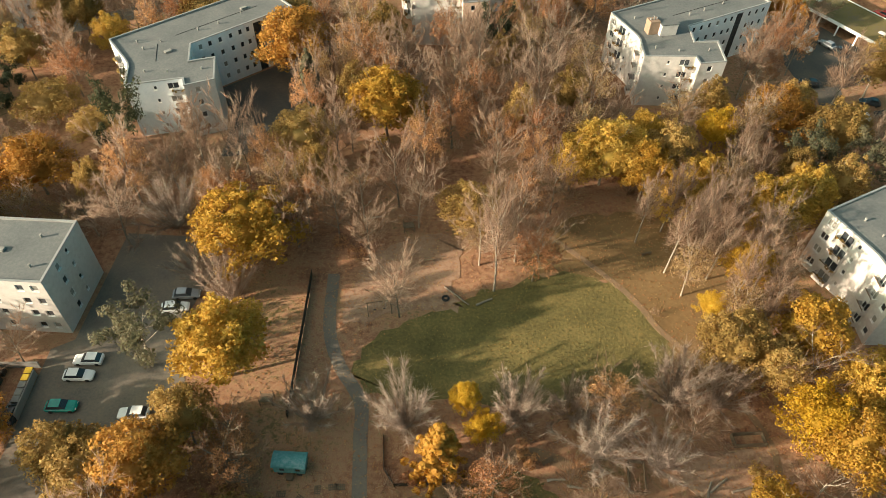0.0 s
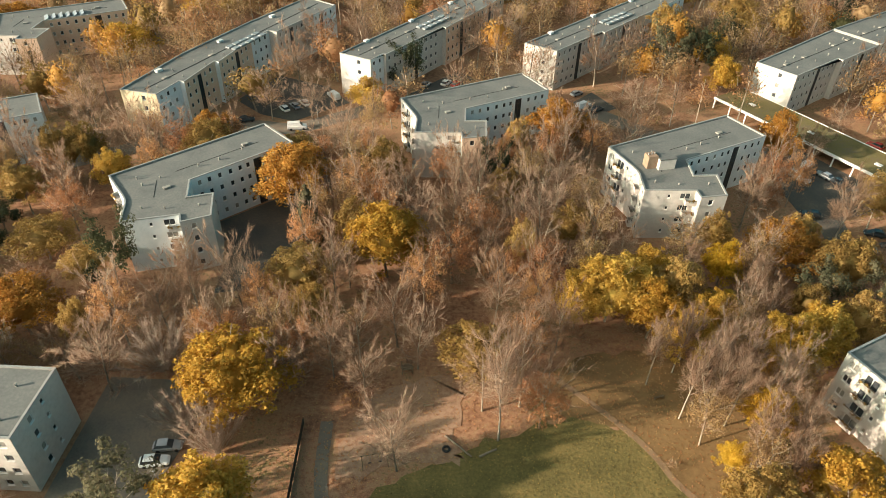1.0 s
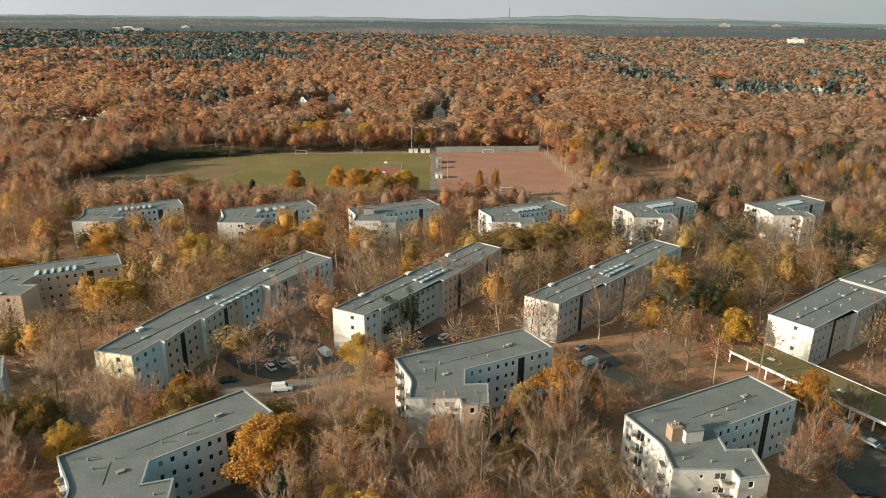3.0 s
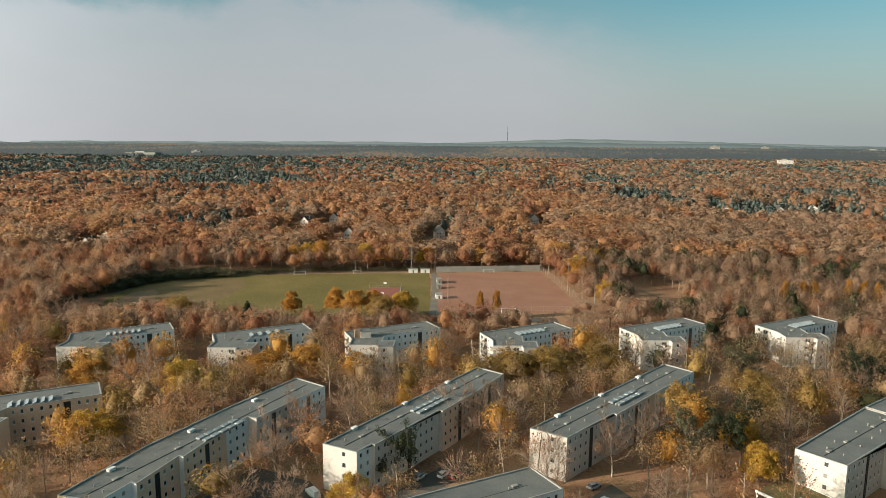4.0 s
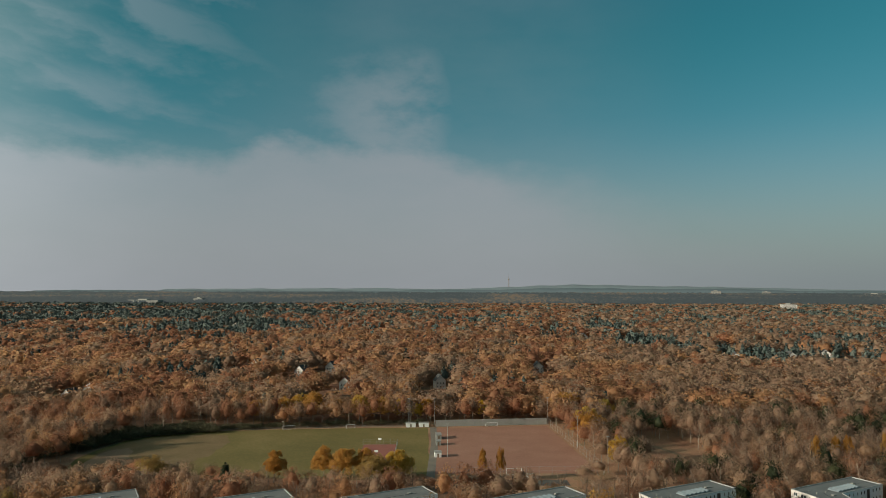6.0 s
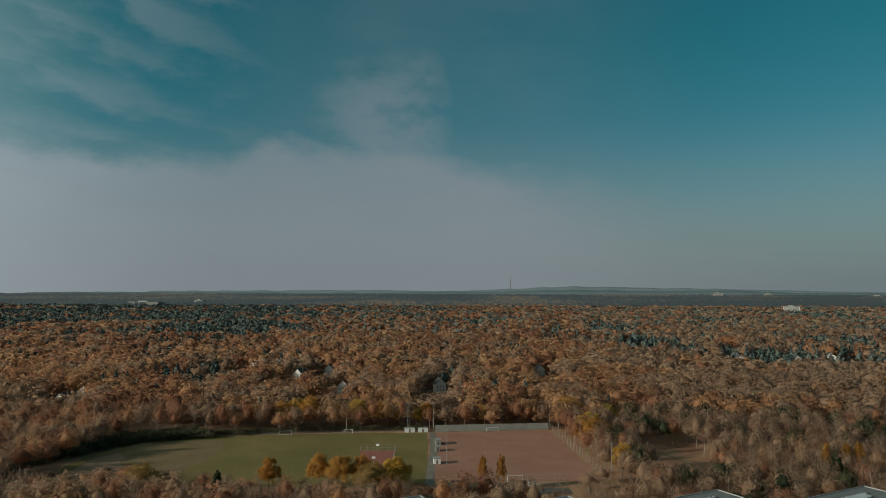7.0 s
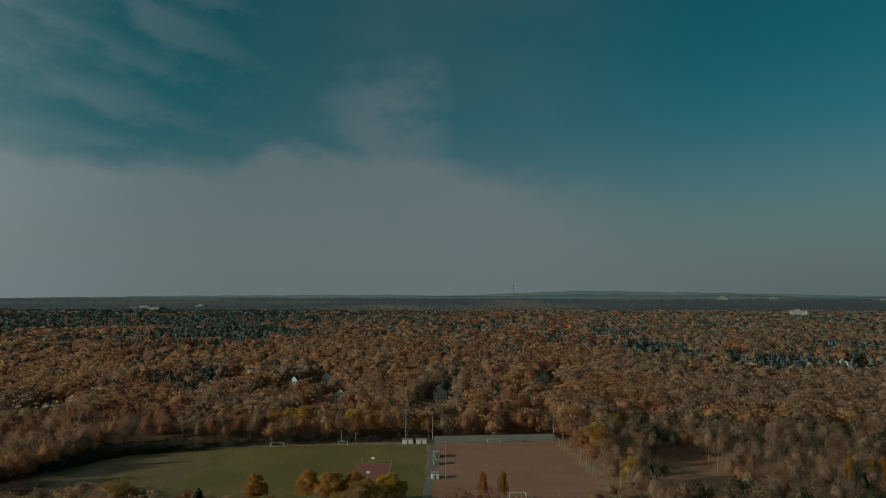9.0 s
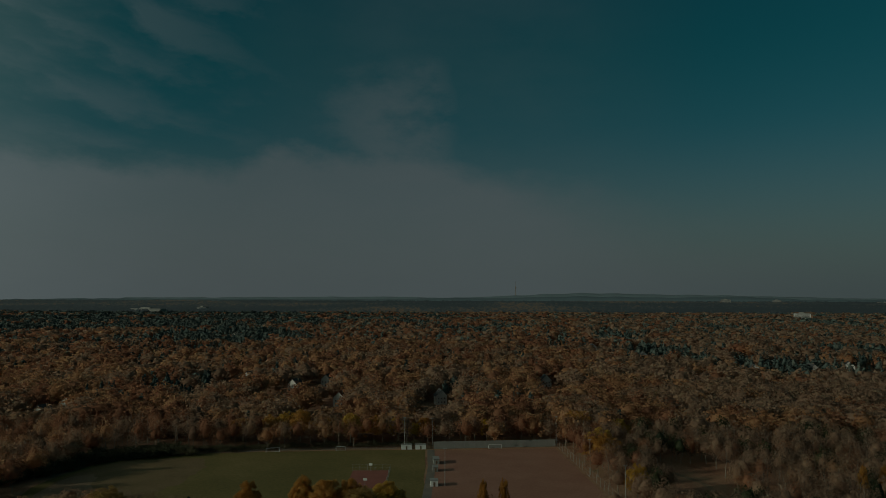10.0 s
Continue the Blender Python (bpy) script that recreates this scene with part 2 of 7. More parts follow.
M = {
    "litter": surface("leaf_litter", [(0.10, 0.052, 0.031), (0.19, 0.088, 0.049), (0.275, 0.142, 0.08), (0.35, 0.20, 0.115), (0.17, 0.12, 0.052), (0.125, 0.10, 0.045)], (0.055, 1.1), 0.95, 0.05),
    "lawn": surface("lawn_grass", [(0.07, 0.058, 0.02), (0.115, 0.093, 0.032), (0.165, 0.128, 0.045), (0.27, 0.175, 0.066)], (0.14, 1.9), 0.95, 0.16),
    "pitch": surface("sports_turf", [(0.10, 0.08, 0.02), (0.142, 0.108, 0.028), (0.21, 0.145, 0.052)], (0.03, 0.6), 0.95, 0.02),
    "worn_turf": surface("worn_turf", [(0.115, 0.082, 0.03), (0.16, 0.105, 0.045), (0.20, 0.13, 0.062)], (0.08, 0.7), 0.95, 0.02),
    "clay": surface("red_clay", [(0.235, 0.11, 0.07), (0.285, 0.138, 0.09), (0.33, 0.17, 0.118)], (0.05, 0.8), 0.95, 0.01),
    "red_court": surface("red_court", [(0.21, 0.075, 0.055), (0.28, 0.10, 0.07)], (0.2, 2.0), 0.9),
    # sand darkened slightly, partly for tree shade that is missing on it
    "sand": surface("sand", [(0.18, 0.09, 0.055), (0.26, 0.15, 0.095), (0.345, 0.22, 0.145), (0.23, 0.12, 0.07)], (0.16, 1.1), 0.95, 0.03),
    "dirt": surface("trodden_path", [(0.185, 0.115, 0.065), (0.26, 0.17, 0.10)], (0.2, 1.6), 0.95, 0.02),
    "asphalt": surface("asphalt", [(0.052, 0.052, 0.05), (0.085, 0.078, 0.068), (0.15, 0.12, 0.085)], (0.15, 2.5), 0.85, 0.01),
    "paving": surface("grey_paving", [(0.115, 0.10, 0.085), (0.165, 0.14, 0.112), (0.225, 0.172, 0.122)], (0.2, 2.5), 0.9, 0.01),
    "render": surface("white_render", [(0.45, 0.41, 0.37), (0.54, 0.50, 0.46), (0.60, 0.56, 0.515)], (0.18, 1.4), 0.85, 0.004),
    # white render for shaded walls: cool skylight and extra brightness put into its colour
    "render_blue": surface("cool_white_render", [(0.62, 0.66, 0.67), (0.73, 0.76, 0.77), (0.79, 0.80, 0.80)], (0.18, 1.4), 0.85, 0.004),
    # ochre paint, lightened because most of these walls stand in shade
    "render_tan": surface("ochre_render", [(0.64, 0.43, 0.30), (0.74, 0.52, 0.385), (0.78, 0.57, 0.43)], (0.18, 1.4), 0.85, 0.004),
    "render_yellow": surface("straw_render", [(0.62, 0.50, 0.33), (0.72, 0.60, 0.42)], (0.2, 1.4), 0.85, 0.004),
    "roof": surface("bitumen_roof", [(0.105, 0.11, 0.105), (0.14, 0.143, 0.137), (0.19, 0.185, 0.17)], (0.16, 2.0), 0.75, 0.01),
    "moss": surface("mossy_roof", [(0.10, 0.085, 0.04), (0.15, 0.12, 0.045), (0.13, 0.10, 0.075)], (0.25, 1.8), 0.95, 0.02),
    "metal": surface("zinc_flashing", [(0.28, 0.28, 0.265), (0.38, 0.38, 0.36)], (0.4, 3.0), 0.5, metal=0.3),
    "white": surface("white_paint", [(0.66, 0.65, 0.62), (0.78, 0.77, 0.74)], (0.5, 4.0), 0.5),
    "glass": surface("dark_glass", [(0.03, 0.035, 0.04), (0.07, 0.075, 0.08)], (0.3, 1.0), 0.08, spec=0.6, per_object=0.6),
    "curtain": surface("curtained_glass", [(0.20, 0.19, 0.17), (0.36, 0.34, 0.30)], (0.6, 2.0), 0.2, spec=0.6),
    "brick": surface("brown_brick", [(0.21, 0.14, 0.095), (0.31, 0.22, 0.155)], (0.6, 5.0), 0.9, 0.01),
    "bark": surface("grey_brown_bark", [(0.17, 0.135, 0.10), (0.26, 0.21, 0.16), (0.36, 0.30, 0.23)], (0.4, 4.0), 0.95, per_object=0.4),
    "birch_bark": surface("birch_bark", [(0.17, 0.135, 0.10), (0.28, 0.23, 0.18), (0.38, 0.32, 0.26)], (0.8, 5.0), 0.9, per_object=0.2),
    "twig": surface("bare_twigs", [(0.34, 0.22, 0.15), (0.46, 0.31, 0.215), (0.55, 0.39, 0.285)], (0.1, 1.5), 0.95, per_object=0.4, per_tree=0.25, glow_through=0.45),
    "pale_twig": surface("pale_bare_twigs", [(0.42, 0.31, 0.24), (0.54, 0.42, 0.335), (0.64, 0.52, 0.43)], (0.1, 1.5), 0.95, per_object=0.4, glow_through=0.45),
    # leafy grass, darkened: some of the woods' shade is put into its colours
    "meadow": surface("leafy_meadow", [(0.125, 0.075, 0.032), (0.165, 0.098, 0.041), (0.21, 0.128, 0.056), (0.14, 0.098, 0.038)], (0.12, 1.3), 0.95, 0.05),
    "gold": leaf_mat("gold_leaves", [(0.42, 0.235, 0.038), (0.53, 0.33, 0.058), (0.61, 0.405, 0.095)]),
    "yellow": leaf_mat("yellow_leaves", [(0.46, 0.27, 0.025), (0.57, 0.36, 0.035), (0.64, 0.43, 0.06)]),
    "amber": leaf_mat("amber_leaves", [(0.35, 0.165, 0.032), (0.46, 0.23, 0.046), (0.53, 0.295, 0.075)]),
    "olive": leaf_mat("olive_leaves", [(0.25, 0.16, 0.05), (0.36, 0.23, 0.072), (0.45, 0.30, 0.105)]),
    "russet": leaf_mat("russet_leaves", [(0.38, 0.175, 0.085), (0.50, 0.25, 0.115), (0.58, 0.33, 0.155)]),
    "tan": leaf_mat("tan_leaves", [(0.31, 0.20, 0.10), (0.41, 0.27, 0.13), (0.49, 0.34, 0.17)]),
    # darker copies of tan and russet: dimmer light on mid-distance woods, put into colour
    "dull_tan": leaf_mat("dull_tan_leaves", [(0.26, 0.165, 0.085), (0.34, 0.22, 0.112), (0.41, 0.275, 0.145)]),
    "russet_darkened": leaf_mat("brown_leaves", [(0.29, 0.14, 0.07), (0.385, 0.195, 0.095), (0.46, 0.255, 0.125)]),
    "needle": leaf_mat("dark_needles", [(0.022, 0.03, 0.016), (0.045, 0.055, 0.026), (0.08, 0.08, 0.035)]),
    "pale_needle": leaf_mat("grey_green_needles", [(0.09, 0.09, 0.05), (0.155, 0.14, 0.08), (0.22, 0.19, 0.11)]),
    "larch": leaf_mat("larch_needles", [(0.36, 0.17, 0.025), (0.48, 0.25, 0.04), (0.56, 0.32, 0.07)]),
    # autumn colours of the far woods, lightened and desaturated to carry some haze
    "wood_a": surface("far_orange_wood", [(0.375, 0.195, 0.10), (0.445, 0.238, 0.12), (0.505, 0.288, 0.144), (0.46, 0.28, 0.165)], (0.02, 0.7), 0.95, 0.0, per_tree=0.17, per_island=0.05, glow_through=0.6),
    "wood_b": surface("far_tan_wood", [(0.285, 0.18, 0.118), (0.345, 0.222, 0.145), (0.40, 0.266, 0.175), (0.38, 0.222, 0.12)], (0.02, 0.7), 0.95, 0.0, per_tree=0.17, per_island=0.05, glow_through=0.6),
    "wood_e": surface("far_rust_wood", [(0.30, 0.142, 0.08), (0.36, 0.174, 0.096), (0.42, 0.214, 0.117)], (0.02, 0.7), 0.95, 0.0, per_tree=0.17, per_island=0.05, glow_through=0.6),
    # conifer green shifted to a paler blue: distance haze put into the base colour
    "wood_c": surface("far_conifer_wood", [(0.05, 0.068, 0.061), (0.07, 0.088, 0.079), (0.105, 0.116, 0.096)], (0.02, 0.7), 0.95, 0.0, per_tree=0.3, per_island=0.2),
    # blue-grey base colour that stands in for the haze of the last kilometres
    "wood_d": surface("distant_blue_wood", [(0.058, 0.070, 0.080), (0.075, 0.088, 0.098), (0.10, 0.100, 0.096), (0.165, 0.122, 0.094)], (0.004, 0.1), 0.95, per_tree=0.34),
    "roof_glass": surface("roof_light_glass", [(0.16, 0.18, 0.19), (0.30, 0.32, 0.32)], (0.6, 2.0), 0.25, spec=0.6),
    "sky_glass": surface("skylight_glass", [(0.17, 0.205, 0.22), (0.27, 0.305, 0.32)], (0.6, 2.0), 0.2, spec=0.6),
    # haze is painted into both hill colours, more of it into the farther row
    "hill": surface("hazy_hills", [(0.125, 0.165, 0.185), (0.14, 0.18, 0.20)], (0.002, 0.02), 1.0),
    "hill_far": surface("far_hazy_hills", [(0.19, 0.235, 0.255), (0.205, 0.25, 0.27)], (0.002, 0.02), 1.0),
    "red_tile": surface("red_roof_tiles", [(0.20, 0.08, 0.05), (0.30, 0.12, 0.075)], (0.4, 4.0), 0.9),
    "dark_tile": surface("dark_roof_tiles", [(0.05, 0.05, 0.05), (0.09, 0.085, 0.08)], (0.4, 4.0), 0.9),
    "timber": surface("weathered_timber", [(0.12, 0.085, 0.055), (0.20, 0.145, 0.095)], (0.5, 5.0), 0.9),
    "fence": surface("dark_fence", [(0.035, 0.03, 0.025), (0.07, 0.055, 0.04)], (0.5, 4.0), 0.9),
    "grey_panel": surface("grey_panels", [(0.22, 0.21, 0.19), (0.30, 0.29, 0.26)], (0.3, 2.0), 0.8),
    "rubber": surface("black_rubber", [(0.015, 0.015, 0.015), (0.03, 0.03, 0.03)], (1.0, 6.0), 0.8),
    "teal": surface("teal_tarpaulin", [(0.04, 0.17, 0.17), (0.07, 0.25, 0.25), (0.25, 0.36, 0.36)], (0.7, 3.0), 0.5),
    "yellow_lid": surface("yellow_plastic", [(0.55, 0.36, 0.03), (0.65, 0.45, 0.05)], (1.0, 5.0), 0.5),
    "car_white": surface("white_car_paint", [(0.72, 0.72, 0.70), (0.80, 0.80, 0.78)], (0.5, 3.0), 0.2, spec=0.6),
    "car_silver": surface("silver_car_paint", [(0.42, 0.43, 0.44), (0.50, 0.51, 0.52)], (0.5, 3.0), 0.25, metal=0.5, spec=0.6),
    "car_dark": surface("dark_car_paint", [(0.03, 0.035, 0.04), (0.05, 0.055, 0.06)], (0.5, 3.0), 0.2, spec=0.6),
    "car_red": surface("red_car_paint", [(0.42, 0.03, 0.025), (0.50, 0.05, 0.04)], (0.5, 3.0), 0.2, spec=0.6),
    "car_green": surface("green_car_paint", [(0.0, 0.20, 0.16), (0.01, 0.27, 0.21)], (0.5, 3.0), 0.2, spec=0.6),
    "lamp_lens": surface("lamp_lens", [(0.6, 0.6, 0.58), (0.7, 0.7, 0.68)], (1.0, 5.0), 0.1, spec=0.6),
}


# ---------------------------------------------------------------- building meshes
def part(name, bm, material, parent, label=""):
    me = bpy.data.meshes.new(name)
    bm.to_mesh(me)
    bm.free()
    me.materials.append(M[material])
    ob = new(name, me)
    ob.parent = parent
    return tagged(ob, label)


def solid(verts, faces, name, material, parent=None, label="", smooth=False):
    me = bpy.data.meshes.new(name)
    me.from_pydata(verts, [], faces)
    for mt in (material if isinstance(material, (list, tuple)) else [material]):
        me.materials.append(M[mt])
    if smooth:
        me.polygons.foreach_set("use_smooth", [True] * len(me.polygons))
    ob = new(name, me)
    ob.parent = parent
    return tagged(ob, label)


def arrays(name, verts, faces, material, normals=None, shade=None):
    """A mesh from numpy arrays of vertices and of triangles or quads, with the normals of its foliage and a shade for each tree."""
    n = faces.shape[1]
    me = bpy.data.meshes.new(name)
    me.vertices.add(len(verts))
    me.vertices.foreach_set("co", np.asarray(verts, np.float32).ravel())
    me.loops.add(faces.size)
    me.loops.foreach_set("vertex_index", np.asarray(faces, np.int32).ravel())
    me.polygons.add(len(faces))
    me.polygons.foreach_set("loop_start", np.arange(0, faces.size, n, dtype=np.int32))
    me.update(calc_edges=True)
    if normals is not None:
        own = me.attributes.new("custom_normal", "FLOAT_VECTOR", "POINT")
        own.data.foreach_set("vector", np.asarray(normals, np.float32).ravel())
    if shade is not None:
        own = me.attributes.new("own_shade", "FLOAT", "POINT")
        own.data.foreach_set("value", np.asarray(shade, np.float32))
    me.materials.append(M[material])
    return me


def box_data(x0, y0, z0, x1, y1, z1):
    v = [(x, y, z) for z in (z0, z1) for x, y in ((x0, y0), (x1, y0), (x1, y1), (x0, y1))]
    f = [(3, 2, 1, 0), (4, 5, 6, 7), (0, 1, 5, 4), (1, 2, 6, 5), (2, 3, 7, 6), (3, 0, 4, 7)]
    return v, f


def block(name, material, parent, box, bevel=0.0, label="", turn=None):
    bm = bmesh.new()
    v, f = box_data(*box)
    vs = [bm.verts.new(p) for p in v]
    for q in f:
        bm.faces.new([vs[i] for i in q])
    if bevel:
        bmesh.ops.bevel(bm, geom=bm.edges[:], offset=bevel, segments=2, affect="EDGES")
    if turn is not None:
        bmesh.ops.transform(bm, matrix=turn, verts=bm.verts[:])
    return part(name, bm, material, parent, label)


def thing(name, label, category, at=(0, 0, 0), turn=0.0, group="", kind=""):
    ob = new(name)
    ob.empty_display_size = 0.5
    ob.matrix_basis = pose(*at, 0, 0, turn)
    return tagged(ob, label, category, group, kind)


def rod(bm, a, b, r0, r1=None, sides=8):
    """A tapered round bar between two places, added to bm."""
    a, b = Vector(a), Vector(b)
    r1 = r0 if r1 is None else r1
    q = (b - a).to_track_quat("Z", "Y").to_matrix()
    rings = []
    for p, r in ((a, r0), (b, r1)):
        rings.append([bm.verts.new(p + q @ Vector((r * math.cos(2 * math.pi * i / sides), r * math.sin(2 * math.pi * i / sides), 0))) for i in range(sides)])
    for i in range(sides):
        j = (i + 1) % sides
        bm.faces.new((rings[0][i], rings[0][j], rings[1][j], rings[1][i]))
    bm.faces.new(rings[0][::-1])
    bm.faces.new(rings[1])


def slab(name, outline, z, material, label, category, thick=0.3, kind="structure"):
    """A flat area of ground with a real edge, its top at z."""
    n = len(outline)
    v = [(x, y, z) for x, y in outline] + [(x, y, z - thick) for x, y in outline]
    f = [tuple(range(n))] + [(i, i + n, (i + 1) % n + n, (i + 1) % n) for i in range(n)]
    return tagged(solid(v, f, name, material), label, category, kind=kind)


def soft_outline(points, wobble=0.5, steps=5, seed=1):
    """Rounds a closed outline and makes it uneven."""
    rng, n, out = np.random.RandomState(seed), len(points), []
    p = [np.array(q, float) for q in points]
    for i in range(n):
        a, b, c, d = p[i - 1], p[i], p[(i + 1) % n], p[(i + 2) % n]
        for s in range(steps):
            t = s / steps
            q = 0.5 * (2 * b + (c - a) * t + (2 * a - 5 * b + 4 * c - d) * t * t + (3 * b - a - 3 * c + d) * t ** 3)
            out.append(tuple(q + rng.normal(0, wobble, 2)))
    return out


def strip(points, width):
    """The outline of a way along points."""
    p = [np.array(q, float) for q in points]
    left, right = [], []
    for i, q in enumerate(p):
        d = p[min(i + 1, len(p) - 1)] - p[max(i - 1, 0)]
        nrm = np.array((-d[1], d[0])) / np.hypot(*d)
        left.append(tuple(q + nrm * width / 2))
        right.append(tuple(q - nrm * width / 2))
    return right + left[::-1]


def smooth_line(points, steps=6):
    p = [np.array(q, float) for q in points]
    p = [2 * p[0] - p[1]] + p + [2 * p[-1] - p[-2]]
    out = []
    for i in range(1, len(p) - 2):
        a, b, c, d = p[i - 1:i + 3]
        for s in range(steps):
            t = s / steps
            out.append(tuple(0.5 * (2 * b + (c - a) * t + (2 * a - 5 * b + 4 * c - d) * t * t + (3 * b - a - 3 * c + d) * t ** 3)))
    return out + [tuple(p[-2])]


# ---------------------------------------------------------------- ground
slab("ground", [(-4900, -300), (4900, -300), (4900, 4980), (-4900, 4980)], 0.0, "litter", "leaf-strewn brown woodland floor reaching the horizon", "ground", 1.0)
LAWN = [(4.6, 72.6), (19.5, 78.8), (29.3, 75.9), (33, 69.5), (36, 65), (34.1, 60), (25.2, 55.5), (16.2, 53.5), (7.3, 53), (-7.4, 52.5), (-13.6, 56.2), (-11.4, 63)]
slab("lawn", soft_outline(LAWN, 0.5, 8, 2), 0.04, "lawn", "patchy green lawn in a hollow with fallen leaves", "lawn")
SAND = [(-16, 66), (-15.5, 75), (-12, 82.5), (-3, 86.5), (2, 84), (1.2, 74), (2.5, 70), (-5, 69)]
slab("lawn_lower", soft_outline([(3.5, 36), (5.5, 40.5), (8, 42.2), (11.5, 42.4), (15, 40), (17.5, 36)], 0.3, 6, 12), 0.04, "lawn", "small rough patch of lawn below the path", "lawn")
slab("meadow", soft_outline([(12, 80), (22, 92), (36, 94), (50, 88), (53, 70), (47, 58), (36, 60), (32, 70), (26, 78)], 0.5, 6, 14), 0.025, "meadow", "golden-brown leaf-strewn grass beside the lawn", "grass")
slab("playground_sand", soft_outline(SAND, 0.55, 8, 3), 0.06, "sand", "trodden pale sand of a playground", "playground")
slab("path_grey", strip(smooth_line([(-9.4, 28), (-10.3, 38), (-11.2, 46), (-12, 52), (-16, 58), (-18.6, 65), (-19.6, 76)]), 2.0), 0.05, "paving", "grey footpath beside a fence", "path")
slab("path_earth", strip(smooth_line([(12, 92), (19.9, 85.3), (27.5, 77.8), (31.5, 72.7), (34, 68), (37.1, 64.3), (43, 57), (47, 47), (44, 38), (36, 30)]), 1.05), 0.07, "dirt", "narrow trodden earth path round the lawn", "path")
slab("path_lower", strip(smooth_line([(-6, 36), (2, 39.6), (7.3, 42.6), (12.8, 45.2), (20, 42.5), (27, 38), (33, 30)]), 1.8), 0.06, "dirt", "sandy path below the bare trees", "path")
slab("sandy_yard", soft_outline([(33, 46), (44, 47.5), (49.5, 46), (48, 40), (39, 38), (34, 41)], 0.4, 6, 5), 0.045, "sand", "sandy yard strewn with leaves", "yard")
slab("parking_lot", [(-59, 30), (-37.5, 30), (-38.2, 53), (-42, 64), (-39.8, 76), (-40.5, 83), (-57.5, 83), (-57.5, 60), (-60.5, 58)], 0.05, "paving", "worn grey-brown asphalt car park beside a white block", "car park")
# dark patch laid where the house's shadow falls, to deepen it
slab("yard", [(-47, 105), (-38, 107), (-31, 113), (-29, 123), (-33, 137), (-37.9, 142.8), (-55.4, 126), (-54, 120.2), (-49.2, 122), (-47.2, 113.6)], 0.05, "asphalt", "dark asphalt patch that deepens the shadow beside a house", "yard")
slab("parking_court", [(79, 136), (92, 141), (104, 148), (97, 159), (86, 176), (81, 172), (77, 150)], 0.05, "asphalt", "shaded asphalt parking court before the carports", "car park")
# bay extended to the block's wall; its dark asphalt deepens the shade there
slab("parking_bay", [(-66, 188), (-57, 180), (-47, 176.5), (-33.5, 189), (-41, 199), (-58, 206)], 0.07, "asphalt", "asphalt parking bay, stretched to darken the shade by a long block", "car park")
slab("parking_side", [(22, 184), (30, 181), (44, 192), (38, 202)], 0.05, "asphalt", "asphalt parking place under bare trees", "car park")
slab("parking_back", [(-17, 196), (-8, 196), (4, 208), (-3, 214)], 0.07, "asphalt", "asphalt parking place beside a long block", "car park")
slab("road", strip(smooth_line([(-120, 138), (-95, 152), (-72, 167), (-58, 173), (-46, 172.5), (-32, 182), (-18, 192), (-2, 195), (20, 186), (34, 190), (52, 176), (68, 172), (84, 168)]), 6.0), 0.06, "paving", "grey access road between the blocks", "road")
slab("side_road", strip(smooth_line([(84, 166), (86, 150), (84, 138), (84, 124), (96, 120), (120, 124)]), 6.0), 0.055, "asphalt", "asphalt side road to the parking court", "road")
slab("sports_field", soft_outline([(-190, 372), (-197, 435), (-160, 461), (-96, 474), (-33, 481), (-27.5, 476), (-23.5, 420), (-22.5, 372), (-110, 366)], 0.3, 5, 6), 0.05, "pitch", "worn green grass sports field", "sports field")
slab("worn_turf", soft_outline([(-188, 380), (-193, 434), (-166, 452), (-146, 453), (-136, 432), (-137, 404), (-148, 381)], 0.8, 6, 9), 0.07, "worn_turf", "brown worn turf at the end of the field", "ground")
slab("field_corner", soft_outline([(-188, 374), (-194, 410), (-184, 418), (-174, 398), (-168, 376)], 0.7, 6, 7), 0.09, "dirt", "bare earth corner of the sports field", "ground")
slab("clay_pitch", [(-22, 480), (46.4, 491), (61, 384), (-17, 377)], 0.06, "clay", "reddish clay football pitch", "sports pitch")
slab("parking_pitch", [(-9, 358), (44, 362), (43.4, 371), (-9, 367)], 0.05, "asphalt", "asphalt parking strip before the clay pitch", "car park")
slab("path_clearing", strip(smooth_line([(90, 452), (100, 438), (108, 420), (110, 396), (118, 372)]), 3.0), 0.05, "dirt", "pale earth path across a clearing", "path")
slab("ball_court", [(-60, 434), (-42, 435.5), (-40, 404), (-58, 403)], 0.10, "red_court", "small red ball court by the grass field", "ball court")
slab("track_edge", strip(smooth_line([(-198, 442), (-160, 464), (-96, 477), (-33, 485)]), 3.0), 0.08, "dirt", "earth strip along the field", "path")
slab("walk_way", strip([(-24.5, 482), (-21, 440), (-19, 375), (-17, 350)], 4.0), 0.075, "paving", "grey walk between field and pitch", "path")


# ---------------------------------------------------------------- houses
STOREY, H = 2.95, 12.4
FLOORS = [1.35 + STOREY * i for i in range(4)]
WINDOW_MESH = {}


def join_boxes(boxes):
    v, f = [], []
    for b in boxes:
        bv, bf = box_data(*b)
        f += [tuple(i + len(v) for i in q) for q in bf]
        v += bv
    return v, f


